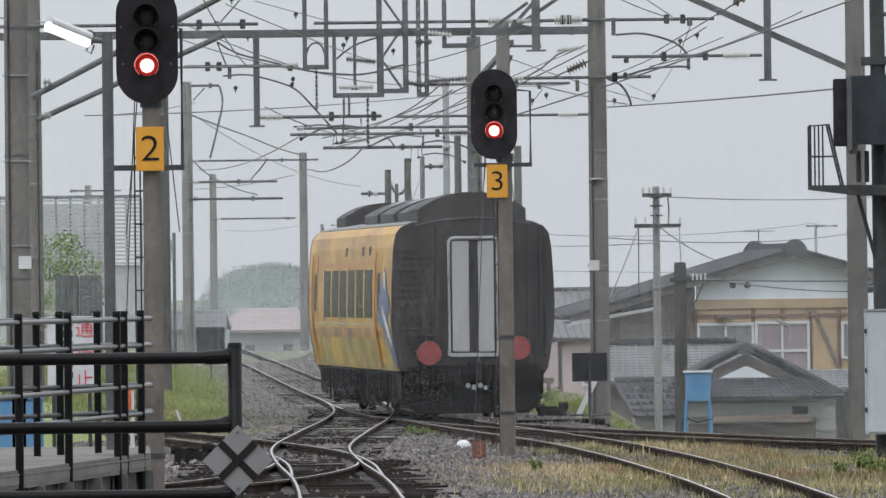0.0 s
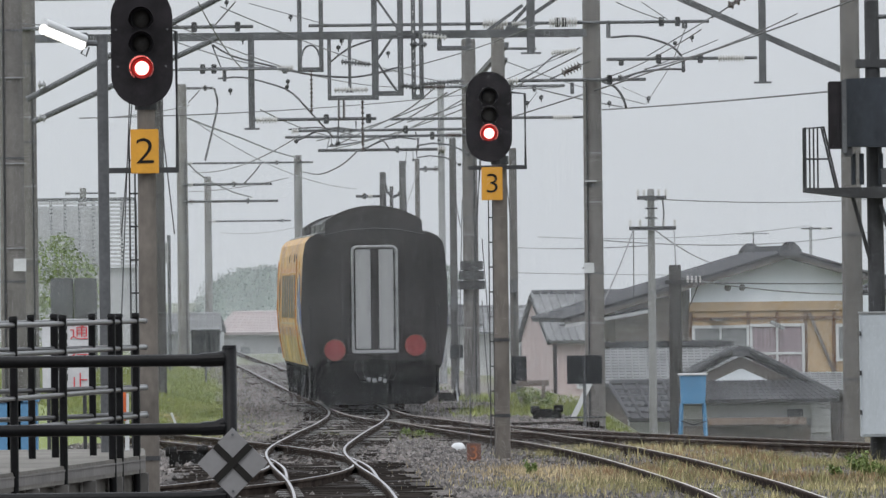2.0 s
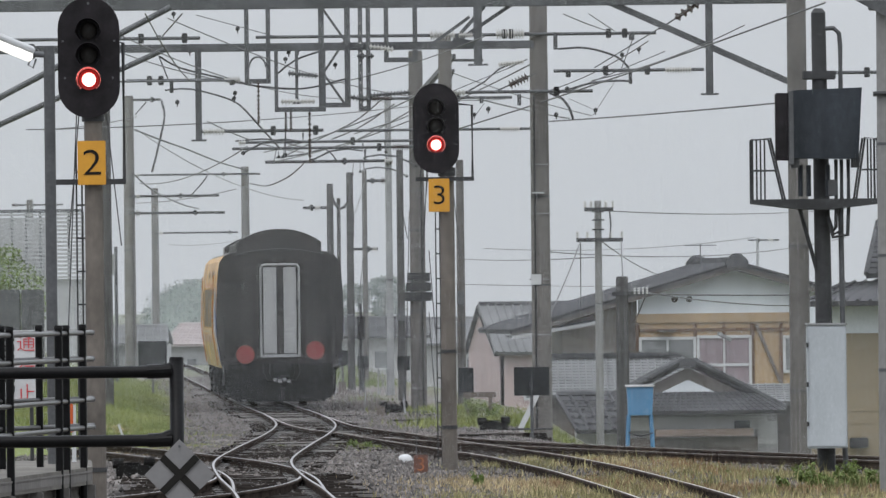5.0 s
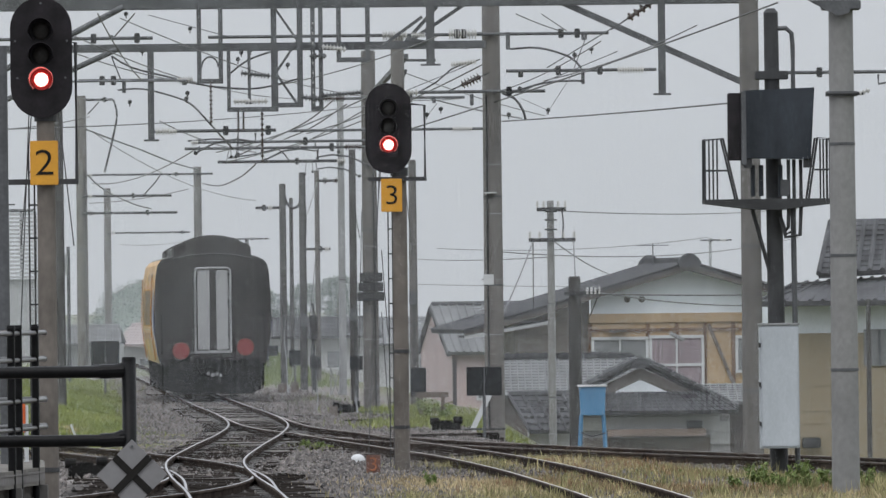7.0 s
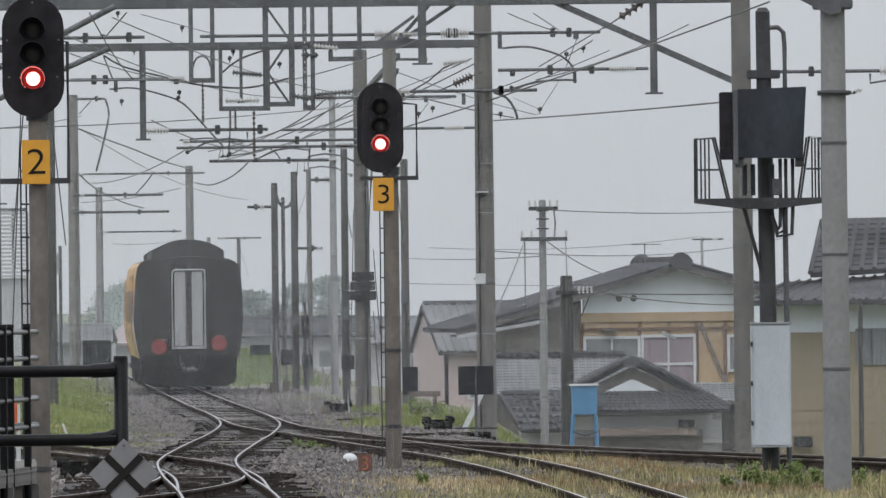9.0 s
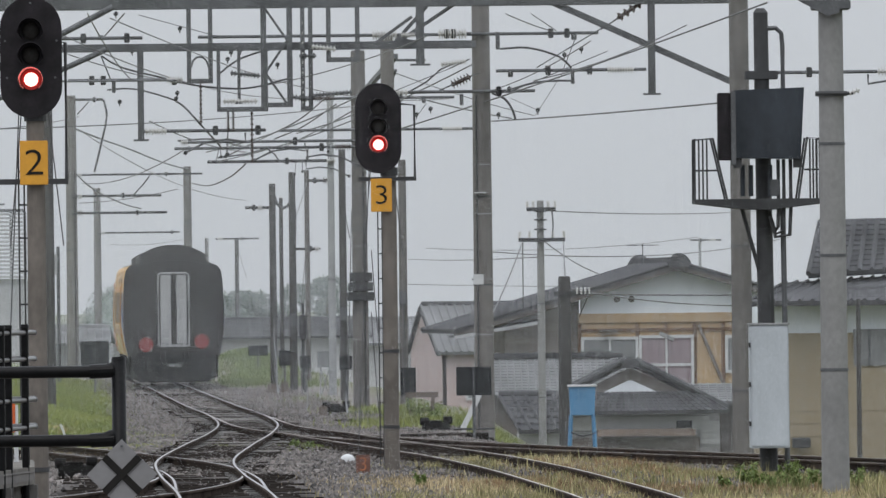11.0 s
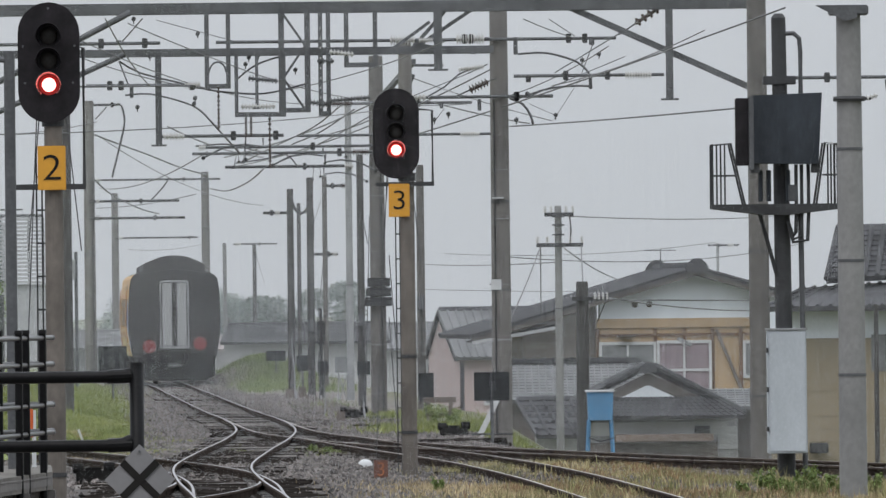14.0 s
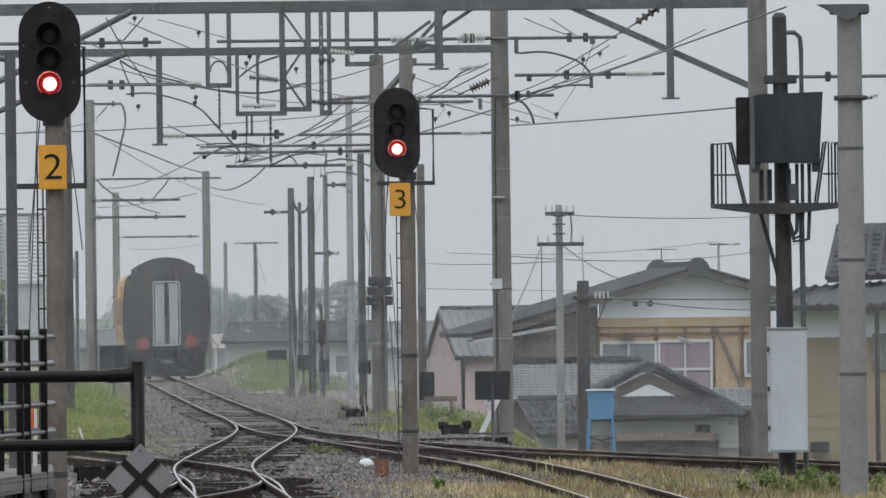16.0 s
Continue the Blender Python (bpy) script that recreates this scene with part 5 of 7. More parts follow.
nf = thing("pipe_barrier", (-0.861, 40.698, 0.85), "black painted steel pipe barrier, wet with rain", "barrier")
za, zb, zc = 2.028 - 0.85, 1.745 - 0.85, 1.463 - 0.85
part("end_post", rod((0, 0, 0), (0, 0, 2.081 - 0.85), 0.030, seg=18), BLACKPAINT, nf, smooth=True)
part("post_cap", rod((0, 0, 2.076 - 0.85), (0, 0, 2.088 - 0.85), 0.031, 0.026, 18), BLACKPAINT, nf)
for z in (za, zb, zc):
    part("rail", tube([(-3.4, 0, z - 0.012), (-1.5, 0, z), (-0.08, 0, z), (-0.03, 0, z + (0.012 if z == za else 0.02)), (-0.005, 0, z + 0.02)], 0.0255, 14), BLACKPAINT, nf, smooth=True)
    part("joint", rod((-0.12, 0, z), (-0.02, 0, z + 0.004), 0.030, seg=14), BLACKPAINT, nf)
part("end_post", rod((-2.4, 0, 0), (-2.4, 0, za + 0.06), 0.03, seg=16), BLACKPAINT, nf)

dm = thing("diamond_marker", (-0.832, 39.773, 0.85), "grey diamond marker board with a black cross", "sign")
dz = 1.620 - 0.85
k = 0.142
part("board", prism([(0, dz - k), (k, dz), (0, dz + k), (-k, dz)], -0.03, -0.018), GREYDIAMOND, dm)
for s in (-1, 1):
    a, w = k * 0.5, 0.0105
    part("cross_bar", prism([(-a - w, dz - s * a + s * w), (-a + w, dz - s * a - s * w), (a + w, dz + s * a - s * w), (a - w, dz + s * a + s * w)], -0.036 - 0.002 * s, -0.03), INK, dm)
part("stem", rod((0, 0, 0), (0, 0, dz), 0.012, seg=8), DARKSTEEL, dm)
for s in (-1, 1):
    part("bolt", rod((0, -0.04, dz + s * k * 0.8), (0, -0.03, dz + s * k * 0.8), 0.006, seg=6), GALV, dm)


def pipe_fence(x0, y0, x1, y1, posts, base, heights, label, foot, end):
    f = thing("pipe_fence", (x0, y0, base), label, "fence", "platform fences")
    dx, dy = x1 - x0, y1 - y0
    for p, r in posts:
        part("post", rod((dx * p, dy * p, foot), (dx * p, dy * p, heights[0] + 0.06), r, seg=16), BLACKPAINT, f)
        part("post_cap", rod((dx * p, dy * p, heights[0] + 0.05), (dx * p, dy * p, heights[0] + 0.08), r * 1.25, r, 12), BLACKPAINT, f)
    for h in heights:
        part("rail", rod((-dx * 0.1, -dy * 0.1, h), (dx * end, dy * end, h), 0.024, seg=14), WETPIPE, f, "wet dark pipe rail")
        part("rail_end", rod((dx * end, dy * end, h), (dx * (end + 0.008), dy * (end + 0.008), h), 0.026, seg=10), GALV, f)
    return f


FH = (1.19, 0.93, 0.53, 0.26)
pipe_fence(-3.916, 87.500, -2.934, 97.222, [(0.11, 0.038), (0.437, 0.038), (0.785, 0.038), (0.84, 0.036), (0.965, 0.036)], 0.85, FH, "black pipe fence along the platform edge with wet rails", -0.75, 1.035)
pipe_fence(-4.256, 95.109, -2.944, 98.870, [(0.23, 0.036), (0.385, 0.038), (0.64, 0.036), (0.945, 0.034)], 0.85, FH, "black pipe fence across the platform end", PTOP - 0.85, 1.0)

sb = thing("warning_board", (-3.809, 101.744 - 0.2, PTOP), "white no-entry board with red and black vertical characters", "sign")
bz = 1.701 - PTOP
part("board", box(-0.26, -0.02, bz - 0.36, 0.22, 0.02, bz + 0.36, 0.006), WHITEPAINT, sb, "white board")
for i, ch in enumerate("通行止"):
    letters("red_character", ch, 0.2, REDINK, sb, pose(0.12, -0.026, bz + 0.22 - 0.26 * i))
for j, xx in enumerate((-0.03, -0.12)):
    for i in range(6 - j):
        part("text_bar", box(xx - 0.03, -0.026, bz + 0.25 - 0.105 * i, xx + 0.03, -0.021, bz + 0.32 - 0.105 * i), INK, sb)
for xx in (-0.2, 0.17):
    part("leg", rod((xx, 0.03, 0), (xx, 0.03, bz + 0.3), 0.02, seg=8), DARKSTEEL, sb)

# platform lamp post with a lit tube
lp = thing("platform_lamp", (-3.348, 99.432, PTOP), "grey steel lamp post with a lit fluorescent fitting", "lamp post")
lt = 4.892 - PTOP
part("post", rod((0, 0, 0), (0, 0, lt), 0.056, seg=16), GALV, lp)
part("post_cap", rod((0, 0, lt), (0, 0, lt + 0.03), 0.062, seg=16), GALV, lp)
part("arm", rod((0, 0, lt - 0.06), (-0.2, -0.02, lt - 0.05), 0.03, seg=10), GALV, lp)
part("ballast_box", box(-0.24, -0.05, lt - 0.1, -0.14, 0.05, lt + 0.05, 0.01), GALV, lp)
fit = part("reflector", rod((-0.18, -0.05, lt - 0.02), (-0.56, -0.55, lt + 0.13), 0.052, seg=14), WHITEPAINT, lp, "white lamp reflector")
part("lit_tube", rod((-0.2, -0.07, lt - 0.075), (-0.57, -0.56, lt + 0.075), 0.052, seg=14), TUBE, fit, "glowing white tube")
part("cable_loop", tube([(-0.16, -0.04, lt - 0.05), (-0.21, -0.05, lt - 0.16), (-0.16, -0.05, lt - 0.19), (-0.13, -0.04, lt - 0.1)], 0.01, 6), GALV, lp)

# blue bins and orange post behind the fence
for bx, bw in ((-5.523, 0.26), (-5.273, 0.2)):
    t = thing("blue_bin", (bx, 125.000, -0.3), "blue painted box beyond the platform fence", "bin", "blue bins")
    part("bin_body", box(-bw, -0.2, 0, bw, 0.2, 0.958 + 0.3, 0.02), BLUEPAINT, t)
    part("bin_lid", box(-bw - 0.02, -0.22, 0.958 + 0.3, bw + 0.02, 0.22, 0.986 + 0.32, 0.01), BLUEPAINT, t)
ok = thing("marker_post", (-3.191, 100.575, PTOP), "orange and white marker post on the platform", "marker")
part("post", rod((0.015, 0, 0), (0.015, 0, 1.30 - PTOP), 0.022, seg=12), WHITEPAINT, ok)
part("marker_strip", box(-0.035, -0.03, 1.02 - PTOP, 0.008, 0.0, 1.311 - PTOP, 0.006), ORANGE, ok, "orange strip")

# ---------------------------------------------------------------- track-side gear


def black_board(x, y, zc, w, h, double, label="pair of dull black boards on a post"):
    t = thing("marker_board", (x, y, ground_z(x, y)), label, "board", "trackside boards")
    z = zc - ground_z(x, y)
    part("post", rod((0, 0, 0), (0, 0, z + h / 2), 0.03, seg=8), GALV, t)
    if double:
        part("board", box(-w / 2, -0.05, z - h / 2, -0.015, -0.03, z + h / 2, 0.004), BOARDBLACK, t)
        part("board", box(0.015, -0.05, z - h / 2, w / 2, -0.03, z + h / 2, 0.004), BOARDBLACK, t)
    else:
        part("board", box(-w / 2, -0.05, z - h / 2, w / 2, -0.03, z + h / 2, 0.004), BOARDBLACK, t)


black_board(2.658, 180.412, 0.842, 0.64, 0.52, True)
black_board(-6.245, 265.152, 1.015, 0.76, 0.66, True)
black_board(-2.200, 312.500, 0.816, 0.62, 0.32, True)
black_board(-1.270, 291.667, 0.690, 0.36, 0.45, False)
black_board(-0.628, 273.438, 0.675, 0.3, 0.34, False)
black_board(0.442, 243.056, 0.816, 0.32, 0.34, False)
black_board(1.772, 218.750, 0.536, 0.34, 0.62, False)

# blue tank on legs
bt = thing("blue_tank", (4.357, 169.903, -0.22), "sky-blue steel box on four splayed legs beside the track", "tank")
tz0, tz1 = 0.324 + 0.22, 0.809 + 0.22
part("tank_body", prism([(-0.20, tz0), (0.21, tz0), (0.23, tz1), (-0.22, tz1)], -0.2, 0.2), BLUEPAINT, bt)
part("tank_lid", box(-0.25, -0.23, tz1, 0.26, 0.23, tz1 + 0.035, 0.008), WHITEPAINT, bt, "pale lid")
for sx in (-1, 1):
    for sy in (-1, 1):
        part("leg", bar((sx * 0.19, sy * 0.17, tz0), (sx * 0.27, sy * 0.24, -1.05), 0.045, 0.045), BLUEPAINT, bt)
part("pipe", tube([(-0.2, -0.22, 0.25), (0.0, -0.24, 0.18), (0.22, -0.22, 0.24)], 0.012, 6), DARKSTEEL, bt)

# equipment pole: transformer box, basket, cabinet
EX, EY, ez, ESIZE = 6.386, 144.628, -0.4, 0.944
ep = thing("equipment_pole", (EX * ESIZE, EY * ESIZE, 2.3 + (ez - 2.3) * ESIZE), "dark pole with a slate-grey switch box, railed working basket and conduits", "equipment pole")
ep.scale = (ESIZE, ESIZE, ESIZE)

part("shaft", rod((0.05, 0, 0), (0, 0, 6.472 - ez), 0.135, 0.105, 20), DARKSTEEL, ep)
part("shaft_cap", rod((0, 0, 6.472 - ez), (0, 0, 6.538 - ez), 0.11, 0.06, 16), DARKSTEEL, ep)
sw = part("switch_box", prism([(-0.41, 4.340 - ez), (0.54, 4.323 - ez), (0.60, 5.364 - ez), (-0.42, 5.331 - ez)], -0.55, -0.13), SLATE, ep, "dark slate-grey steel box")
part("side_box", box(-0.66, -0.45, 4.313 - ez, -0.44, -0.16, 5.297 - ez, 0.015), SIGNALBLACK, ep)
part("box_edge", box(-0.47, -0.56, 4.245 - ez, -0.40, -0.14, 5.319 - ez, 0.008), GALV, sw)
for sx in (-0.38, 0.5):
    part("box_foot", box(sx - 0.06, -0.5, 4.199 - ez, sx + 0.06, -0.2, 4.340 - ez), DARKSTEEL, sw)
part("top_bracket", box(-0.24, -0.14, 5.497 - ez, 0.24, 0.14, 5.621 - ez, 0.01), DARKSTEEL, ep)
part("goose_neck", tube([(0.05, -0.02, 6.240 - ez), (0.22, -0.02, 6.247 - ez), (0.30, -0.02, 6.171 - ez), (0.315, -0.02, 5.973 - ez), (0.315, -0.02, 5.353 - ez)], 0.034, 8), GALV, ep)
fl = 3.687 - ez
bk = part("basket_floor", prism([(-1.0, fl), (-1.0, fl + 0.06), (0.84, fl + 0.06), (0.84, fl - 0.02), (0.1, fl - 0.10), (-0.3, fl - 0.09)], -0.42, 0.42), DARKSTEEL, ep, "dark steel working platform")
for s, xo, xi in ((-1, -1.0, -0.52), (1, 0.82, 0.5)):
    tt = fl + 0.93
    part("basket_rail", tube([(xo, -0.4, fl), (xo - s * -0.02, -0.4, tt), (xo + (xi - xo) * 0.55, -0.4, tt + 0.02), (xi, -0.4, fl)], 0.018, 6), DARKSTEEL, bk)
    part("basket_rail", tube([(xo, 0.4, fl), (xo, 0.4, tt), (xo + (xi - xo) * 0.55, 0.4, tt + 0.02), (xi, 0.4, fl)], 0.018, 6), DARKSTEEL, bk)
    part("mid_rail", rod((xo, -0.4, fl + 0.48), (xi + (xo - xi) * 0.3, -0.4, fl + 0.48), 0.014, seg=6), DARKSTEEL, bk)
    for i in range(4):
        part("baluster", rod((xo + (xi - xo) * 0.13 * i, -0.4 + 0.1 * i, fl), (xo + (xi - xo) * 0.13 * i, -0.4 + 0.1 * i, tt), 0.014, seg=6), DARKSTEEL, bk)
    part("side_rail", rod((xo, -0.4, tt), (xo, 0.4, tt), 0.018, seg=6), DARKSTEEL, bk)
for i, xx in enumerate((0.22, 0.30, 0.40)):
    part("conduit", tube([(xx, -0.3, 4.321 - ez), (xx, -0.3, fl - 0.05), (xx * 0.95, -0.3, fl - 0.35 - 0.06 * i), (0.17, -0.28, fl - 0.42 - 0.04 * i), (0.1, -0.2, fl - 0.2)], 0.028, 8), DARKSTEEL, ep, "looped black cable")
for xx in (-0.30, -0.18, 0.10):
    part("bushing", rod((xx, -0.3, 4.243 - ez), (xx, -0.3, fl + 0.1), 0.035, seg=8), SLATE, ep)
part("meter_box", box(0.10, -0.35, fl + 0.1, 0.24, -0.2, fl + 0.34, 0.01), GALV, ep)
part("brace", rod((-0.32, -0.2, fl - 0.05), (-0.06, -0.05, fl - 1.0), 0.03, seg=8), DARKSTEEL, ep)
cb = thing("steel_cabinet", ((EX + 0.03) * ESIZE, EY * ESIZE - 0.15, 2.3 + (ez - 2.3) * ESIZE), "tall pale grey steel cabinet strapped to a dark pole", "cabinet")
cb.scale = (ESIZE, ESIZE, ESIZE)
c0, c1 = 0.109 - ez, 1.904 - ez
part("body", box(-0.27, -0.42, c0, 0.30, -0.02, c1, 0.012), CABINET, cb)
dd = part("door", box(-0.24, -0.435, c0 + 0.03, 0.285, -0.42, c1 - 0.04, 0.006), CABINET, cb)
for zz in (0.18, 0.5, 0.82):
    part("hinge", box(-0.285, -0.44, c0 + (c1 - c0) * zz, -0.255, -0.40, c0 + (c1 - c0) * zz + 0.07), DARKSTEEL, dd)
part("cap", box(-0.285, -0.44, c1, 0.315, 0.0, c1 + 0.03, 0.006), GALV_PALE, cb)
part("conduit", rod((0.29, 0.05, 0), (0.26, 0.05, 3.647 - ez), 0.04, seg=10), GALV, cb, "grey conduit pipe")
part("strap", box(-0.14, -0.03, c0 + 0.3, 0.16, 0.16, c0 + 0.36), DARKSTEEL, cb)

# collar on the pale pole
co = thing("pole_collar", (6.251, 122.0, 5.865), "bolted steel collar at a pole's head", "collar")
part("collar_plate", box(-0.24, -0.22, -0.02, 0.24, 0.22, 0.10, 0.015), GALV, co)
part("gusset", prism([(-0.42, 0.1), (0.10, 0.1), (0.10, -0.06), (-0.05, -0.10)], -0.24, -0.22), GALV, co)
bwk = thing("wire_bracket", (6.251, 122.0 - 0.19, 4.811), "small steel wire bracket with porcelain knob", "bracket")
part("bracket_arm", rod((-0.2, 0, 0), (0.26, 0, 0.0), 0.02, seg=8), DARKSTEEL, bwk)
insulator((0.2, 0, 0.0), (0.34, 0, 0.04), 2, 0.04, bwk)
part("band", rod((0, 0.2, -0.03), (0, 0.2, 0.03), 0.2, seg=20), GALV, bwk)

# crossarm on the dark stub pole
sa_ = thing("stub_crossarm", (4.939, 205.882 - 0.16, 2.438), "short dark crossarm with four white knob insulators", "crossarm")
part("arm", box(-0.22, -0.05, -0.04, 0.55, 0.03, 0.04, 0.008), DARKSTEEL, sa_)
for i in range(4):
    insulator((0.26 + 0.085 * i, -0.06, -0.02), (0.26 + 0.085 * i, -0.06, 0.13), 2, 0.032, sa_)
part("stay", rod((0.5, 0, -0.02), (0.3, 0, -0.5), 0.012, seg=5), DARKSTEEL, sa_)
stk = thing("white_stake", (-4.818, 182.254, -0.2), "leaning weathered white stake in the grass", "stake")
part("stake_board", bar((0, 0, 0), (-0.12, 0, 0.32), 0.07, 0.04), WHITEPAINT, stk)

# cable box on the pole behind signal three
kx = thing("cable_drum_box", (0.754, 224.359, 2.657), "dark steel box clamped round a concrete pole", "box")
for i, zz in enumerate((-0.32, -0.1, 0.12)):
    part("box_tier", box(-0.30 + 0.03 * i, -0.3, zz, 0.31 - 0.02 * i, 0.3, zz + 0.20, 0.01), DARKSTEEL, kx)

# ground marker dome and number plaque
dome = thing("ground_lamp", (0.286, 153.121, -0.28), "white domed ground marker on a short black stem", "ground marker")
bm = bmesh.new()
bmesh.ops.create_uvsphere(bm, u_segments=16, v_segments=10, radius=0.115, matrix=Matrix.Translation((0, 0, 0.14)) @ Matrix.Diagonal((1, 1, 0.85, 1)))
part("dome", bm, WHITEPAINT, dome, "white dome", smooth=True)
part("flange", rod((0, 0, 0.09), (0, 0, 0.13), 0.125, seg=16), WHITEPAINT, dome)
part("stem", rod((0, 0, 0), (0, 0, 0.09), 0.06, seg=10), INK, dome)
pq = thing("number_plaque", (0.488, 141.458, -0.28), "small rust-brown plaque with a faded orange numeral", "sign")
pl = part("plaque", box(-0.10, -0.03, 0.12, 0.10, 0.03, 0.40, 0.006), RUSTBOX, pq)
letters("numeral", "3", 0.28, mat("faded_orange_numeral", (0.30, 0.11, 0.05), 0.7, bump=0), pl, pose(0, -0.034, 0.26))
part("stake", box(-0.025, -0.02, 0, 0.025, 0.02, 0.14), SLEEPER, pq)


def point_machine(x, y, turn, label="black switch machine with rods beside the rails"):
    t = thing("point_machine", (x, y, -0.2), label, "switch machine", "point machines", turn=turn)
    t.scale = (0.72, 0.72, 0.72)
    part("case", box(-0.35, -0.18, 0.05, 0.35, 0.18, 0.30, 0.03), BOGIE, t)
    part("lid", box(-0.2, -0.15, 0.30, 0.15, 0.15, 0.36, 0.02), BOGIE, t)
    part("motor", rod((0.2, 0, 0.36), (0.42, 0, 0.36), 0.10, seg=12), BOGIE, t)
    part("motor", rod((-0.42, 0, 0.34), (-0.2, 0, 0.34), 0.10, seg=12), BOGIE, t)
    part("rod", rod((0.3, 0.1, 0.12), (1.6, 0.1, 0.12), 0.025, seg=8), DARKSTEEL, t)
    part("base", box(-0.6, -0.25, -0.05, 0.6, 0.25, 0.05, 0.01), SLEEPER, t)


point_machine(-3.627, 141.797, 5)
point_machine(2.031, 186.835, 10)
point_machine(0.170, 218.480, 0)
for gu in ((-4.546, 218.357, 0.5), (-5.392, 274.445, 0.9), (0.069, 213.963, 1.3), (2.447, 182.019, 0.5)):
    solo("cable_trough", box(gu[0] - gu[2], gu[1] - 0.2, -0.32, gu[0] + gu[2], gu[1] + 0.2, -0.12, 0.015), SLEEPER, "low dark timber cable trough in the ballast", "trough", "cable troughs")

# timber stop frames and the leaning white prop
for fx, fy, w in ((-2.433, 313.873, 0.28), (2.047, 216.276, 0.28)):
    t = thing("timber_frame", (fx, fy, -0.3), "low brown timber frame beside the track", "frame", "timber frames")
    t.scale = (0.85, 0.85, 0.85)
    for sx in (-1, 1):
        part("upright", box(sx * w - 0.05, -0.05, 0, sx * w + 0.05, 0.05, 0.72, 0.008), WEATHERED_HAZED, t)
    part("crosspiece", box(-w - 0.14, -0.07, 0.60, w + 0.14, 0.0, 0.74, 0.008), WEATHERED_HAZED, t)
    part("crosspiece", box(-w, -0.05, 0.25, w, 0.02, 0.35, 0.008), WEATHERED_HAZED, t)
pr = thing("leaning_prop", (2.574, 190.217, -0.4), "white painted prop leaning against a pole foot", "prop")
part("strut", bar((-0.12, 0, 0.0), (0.34, 0, 0.92), 0.12, 0.10), WHITEPAINT, pr)
part("foot", box(-0.35, -0.2, 0, 0.6, 0.2, 0.08, 0.01), SLEEPER, pr)
wf = thing("lattice_stand", (-0.079, 265.152, -0.35), "small white steel lattice frame", "frame")
for xx in (-0.12, 0.12):
    part("upright", bar((xx, 0, 0), (xx, 0, 0.95), 0.04, 0.04), GALV_PALE, wf)
part("diagonal", bar((-0.12, 0, 0.1), (0.12, 0, 0.9), 0.03, 0.03), GALV_PALE, wf)
part("diagonal", bar((0.12, 0, 0.1), (-0.12, 0, 0.9), 0.03, 0.03), GALV_PALE, wf)
cn = thing("signal_stub", (-0.697, 282.258, -0.3), "slim dark pole with a small black lamp case", "signal")
part("stem", rod((0, 0, 0), (0, 0, 2.6), 0.045, seg=8), DARKSTEEL, cn)
part("lamp_case", box(-0.1, -0.12, 1.55, 0.12, 0.1, 2.25, 0.03), SIGNALBLACK, cn)
bxx = thing("pole_equipment", (-7.664, 282.258, -0.3), "thin grey pole carrying a small white box", "equipment pole")
part("stem", rod((0, 0, 0), (0, 0, 3.990 + 0.3), 0.05, seg=8), GALV, bxx)
part("case", box(-0.22, -0.15, 3.185 + 0.3, -0.02, 0.05, 3.782 + 0.3, 0.01), GALV_PALE, bxx)
for u_x, u_y, u_z in ((2.943, 192.308 - 0.19, 2.723), (-6.591, 156.250 - 0.18, 2.790)):
    t = thing("pole_number_card", (u_x, u_y, u_z), "small white card strapped to a pole", "card", "pole cards")
    part("card", box(-0.10, -0.02, -0.10, 0.10, 0.0, 0.10, 0.004), WHITEPAINT, t)
    part("strap", box(-0.13, -0.014, -0.015, 0.13, 0.012, 0.015), GALV, t)
# pale conduits and small blocks round the pole feet
for pts, r in (([(-1.347, 273.438, 2.057), (-1.479, 273.438, 1.434), (-1.403, 269.231, 0.677), (-1.361, 265.152, -0.116)], 0.035), ([(-1.298, 273.438, 0.807), (-1.256, 273.438, 0.369), (-1.333, 269.231, 0.061), (-1.331, 265.152, -0.132)], 0.025), ([(-0.710, 265.152, 1.149), (-0.717, 265.152, 0.543), (-0.695, 265.152, -0.185)], 0.028), ([(-0.488, 224.359, 1.068), (-0.471, 224.359, 0.299), (-0.483, 221.519, -0.144)], 0.022), ([(0.429, 218.750, 0.464), (0.389, 218.750, 0.214), (0.417, 216.049, -0.155)], 0.04)):
    solo("cable_conduit", tube(spline(pts, 0.12), r * 0.55, 7), GALV, "grey plastic cable conduit rising at a pole foot", "conduit", "cable conduits", smooth=True)
for bx, by, w, h in ((-0.113, 213.135, 0.09, 0.24), (-3.447, 323.403, 0.10, 0.20), (-1.494, 267.284, 0.14, 0.30), (-1.186, 270.234, 0.10, 0.32), (-3.402, 331.189, 0.2, 0.16)):
    solo("marker_block", box(bx - w, by - 0.1, -0.22, bx + w, by + 0.1, -0.165 + h, 0.012), WEATHERED_HAZED, "weathered brown block beside the track", "block", "marker blocks")
# Bright wet specks between the rails, added as short pale boards.
for bx, by, w, turn in ((-2.422, 266.855, 0.34, 0), (-3.309, 264.656, 0.26, 4), (-4.390, 265.976, 0.30, -25), (-2.416, 229.648, 0.30, 3), (-0.940, 164.553, 0.22, -3), (-1.979, 217.520, 0.28, 2), (-1.361, 208.412, 0.24, 2), (-1.403, 169.499, 0.32, 1), (-1.019, 162.106, 0.2, 4)):
    solo("worn_board", box(-w, -0.11, -0.08, w, 0.11, 0.02, 0.012), PALE_SLEEPER, "short pale board standing in for a wet glint between rails", "board", "worn boards", m=pose(bx, by, -0.12, 0, 0, turn))
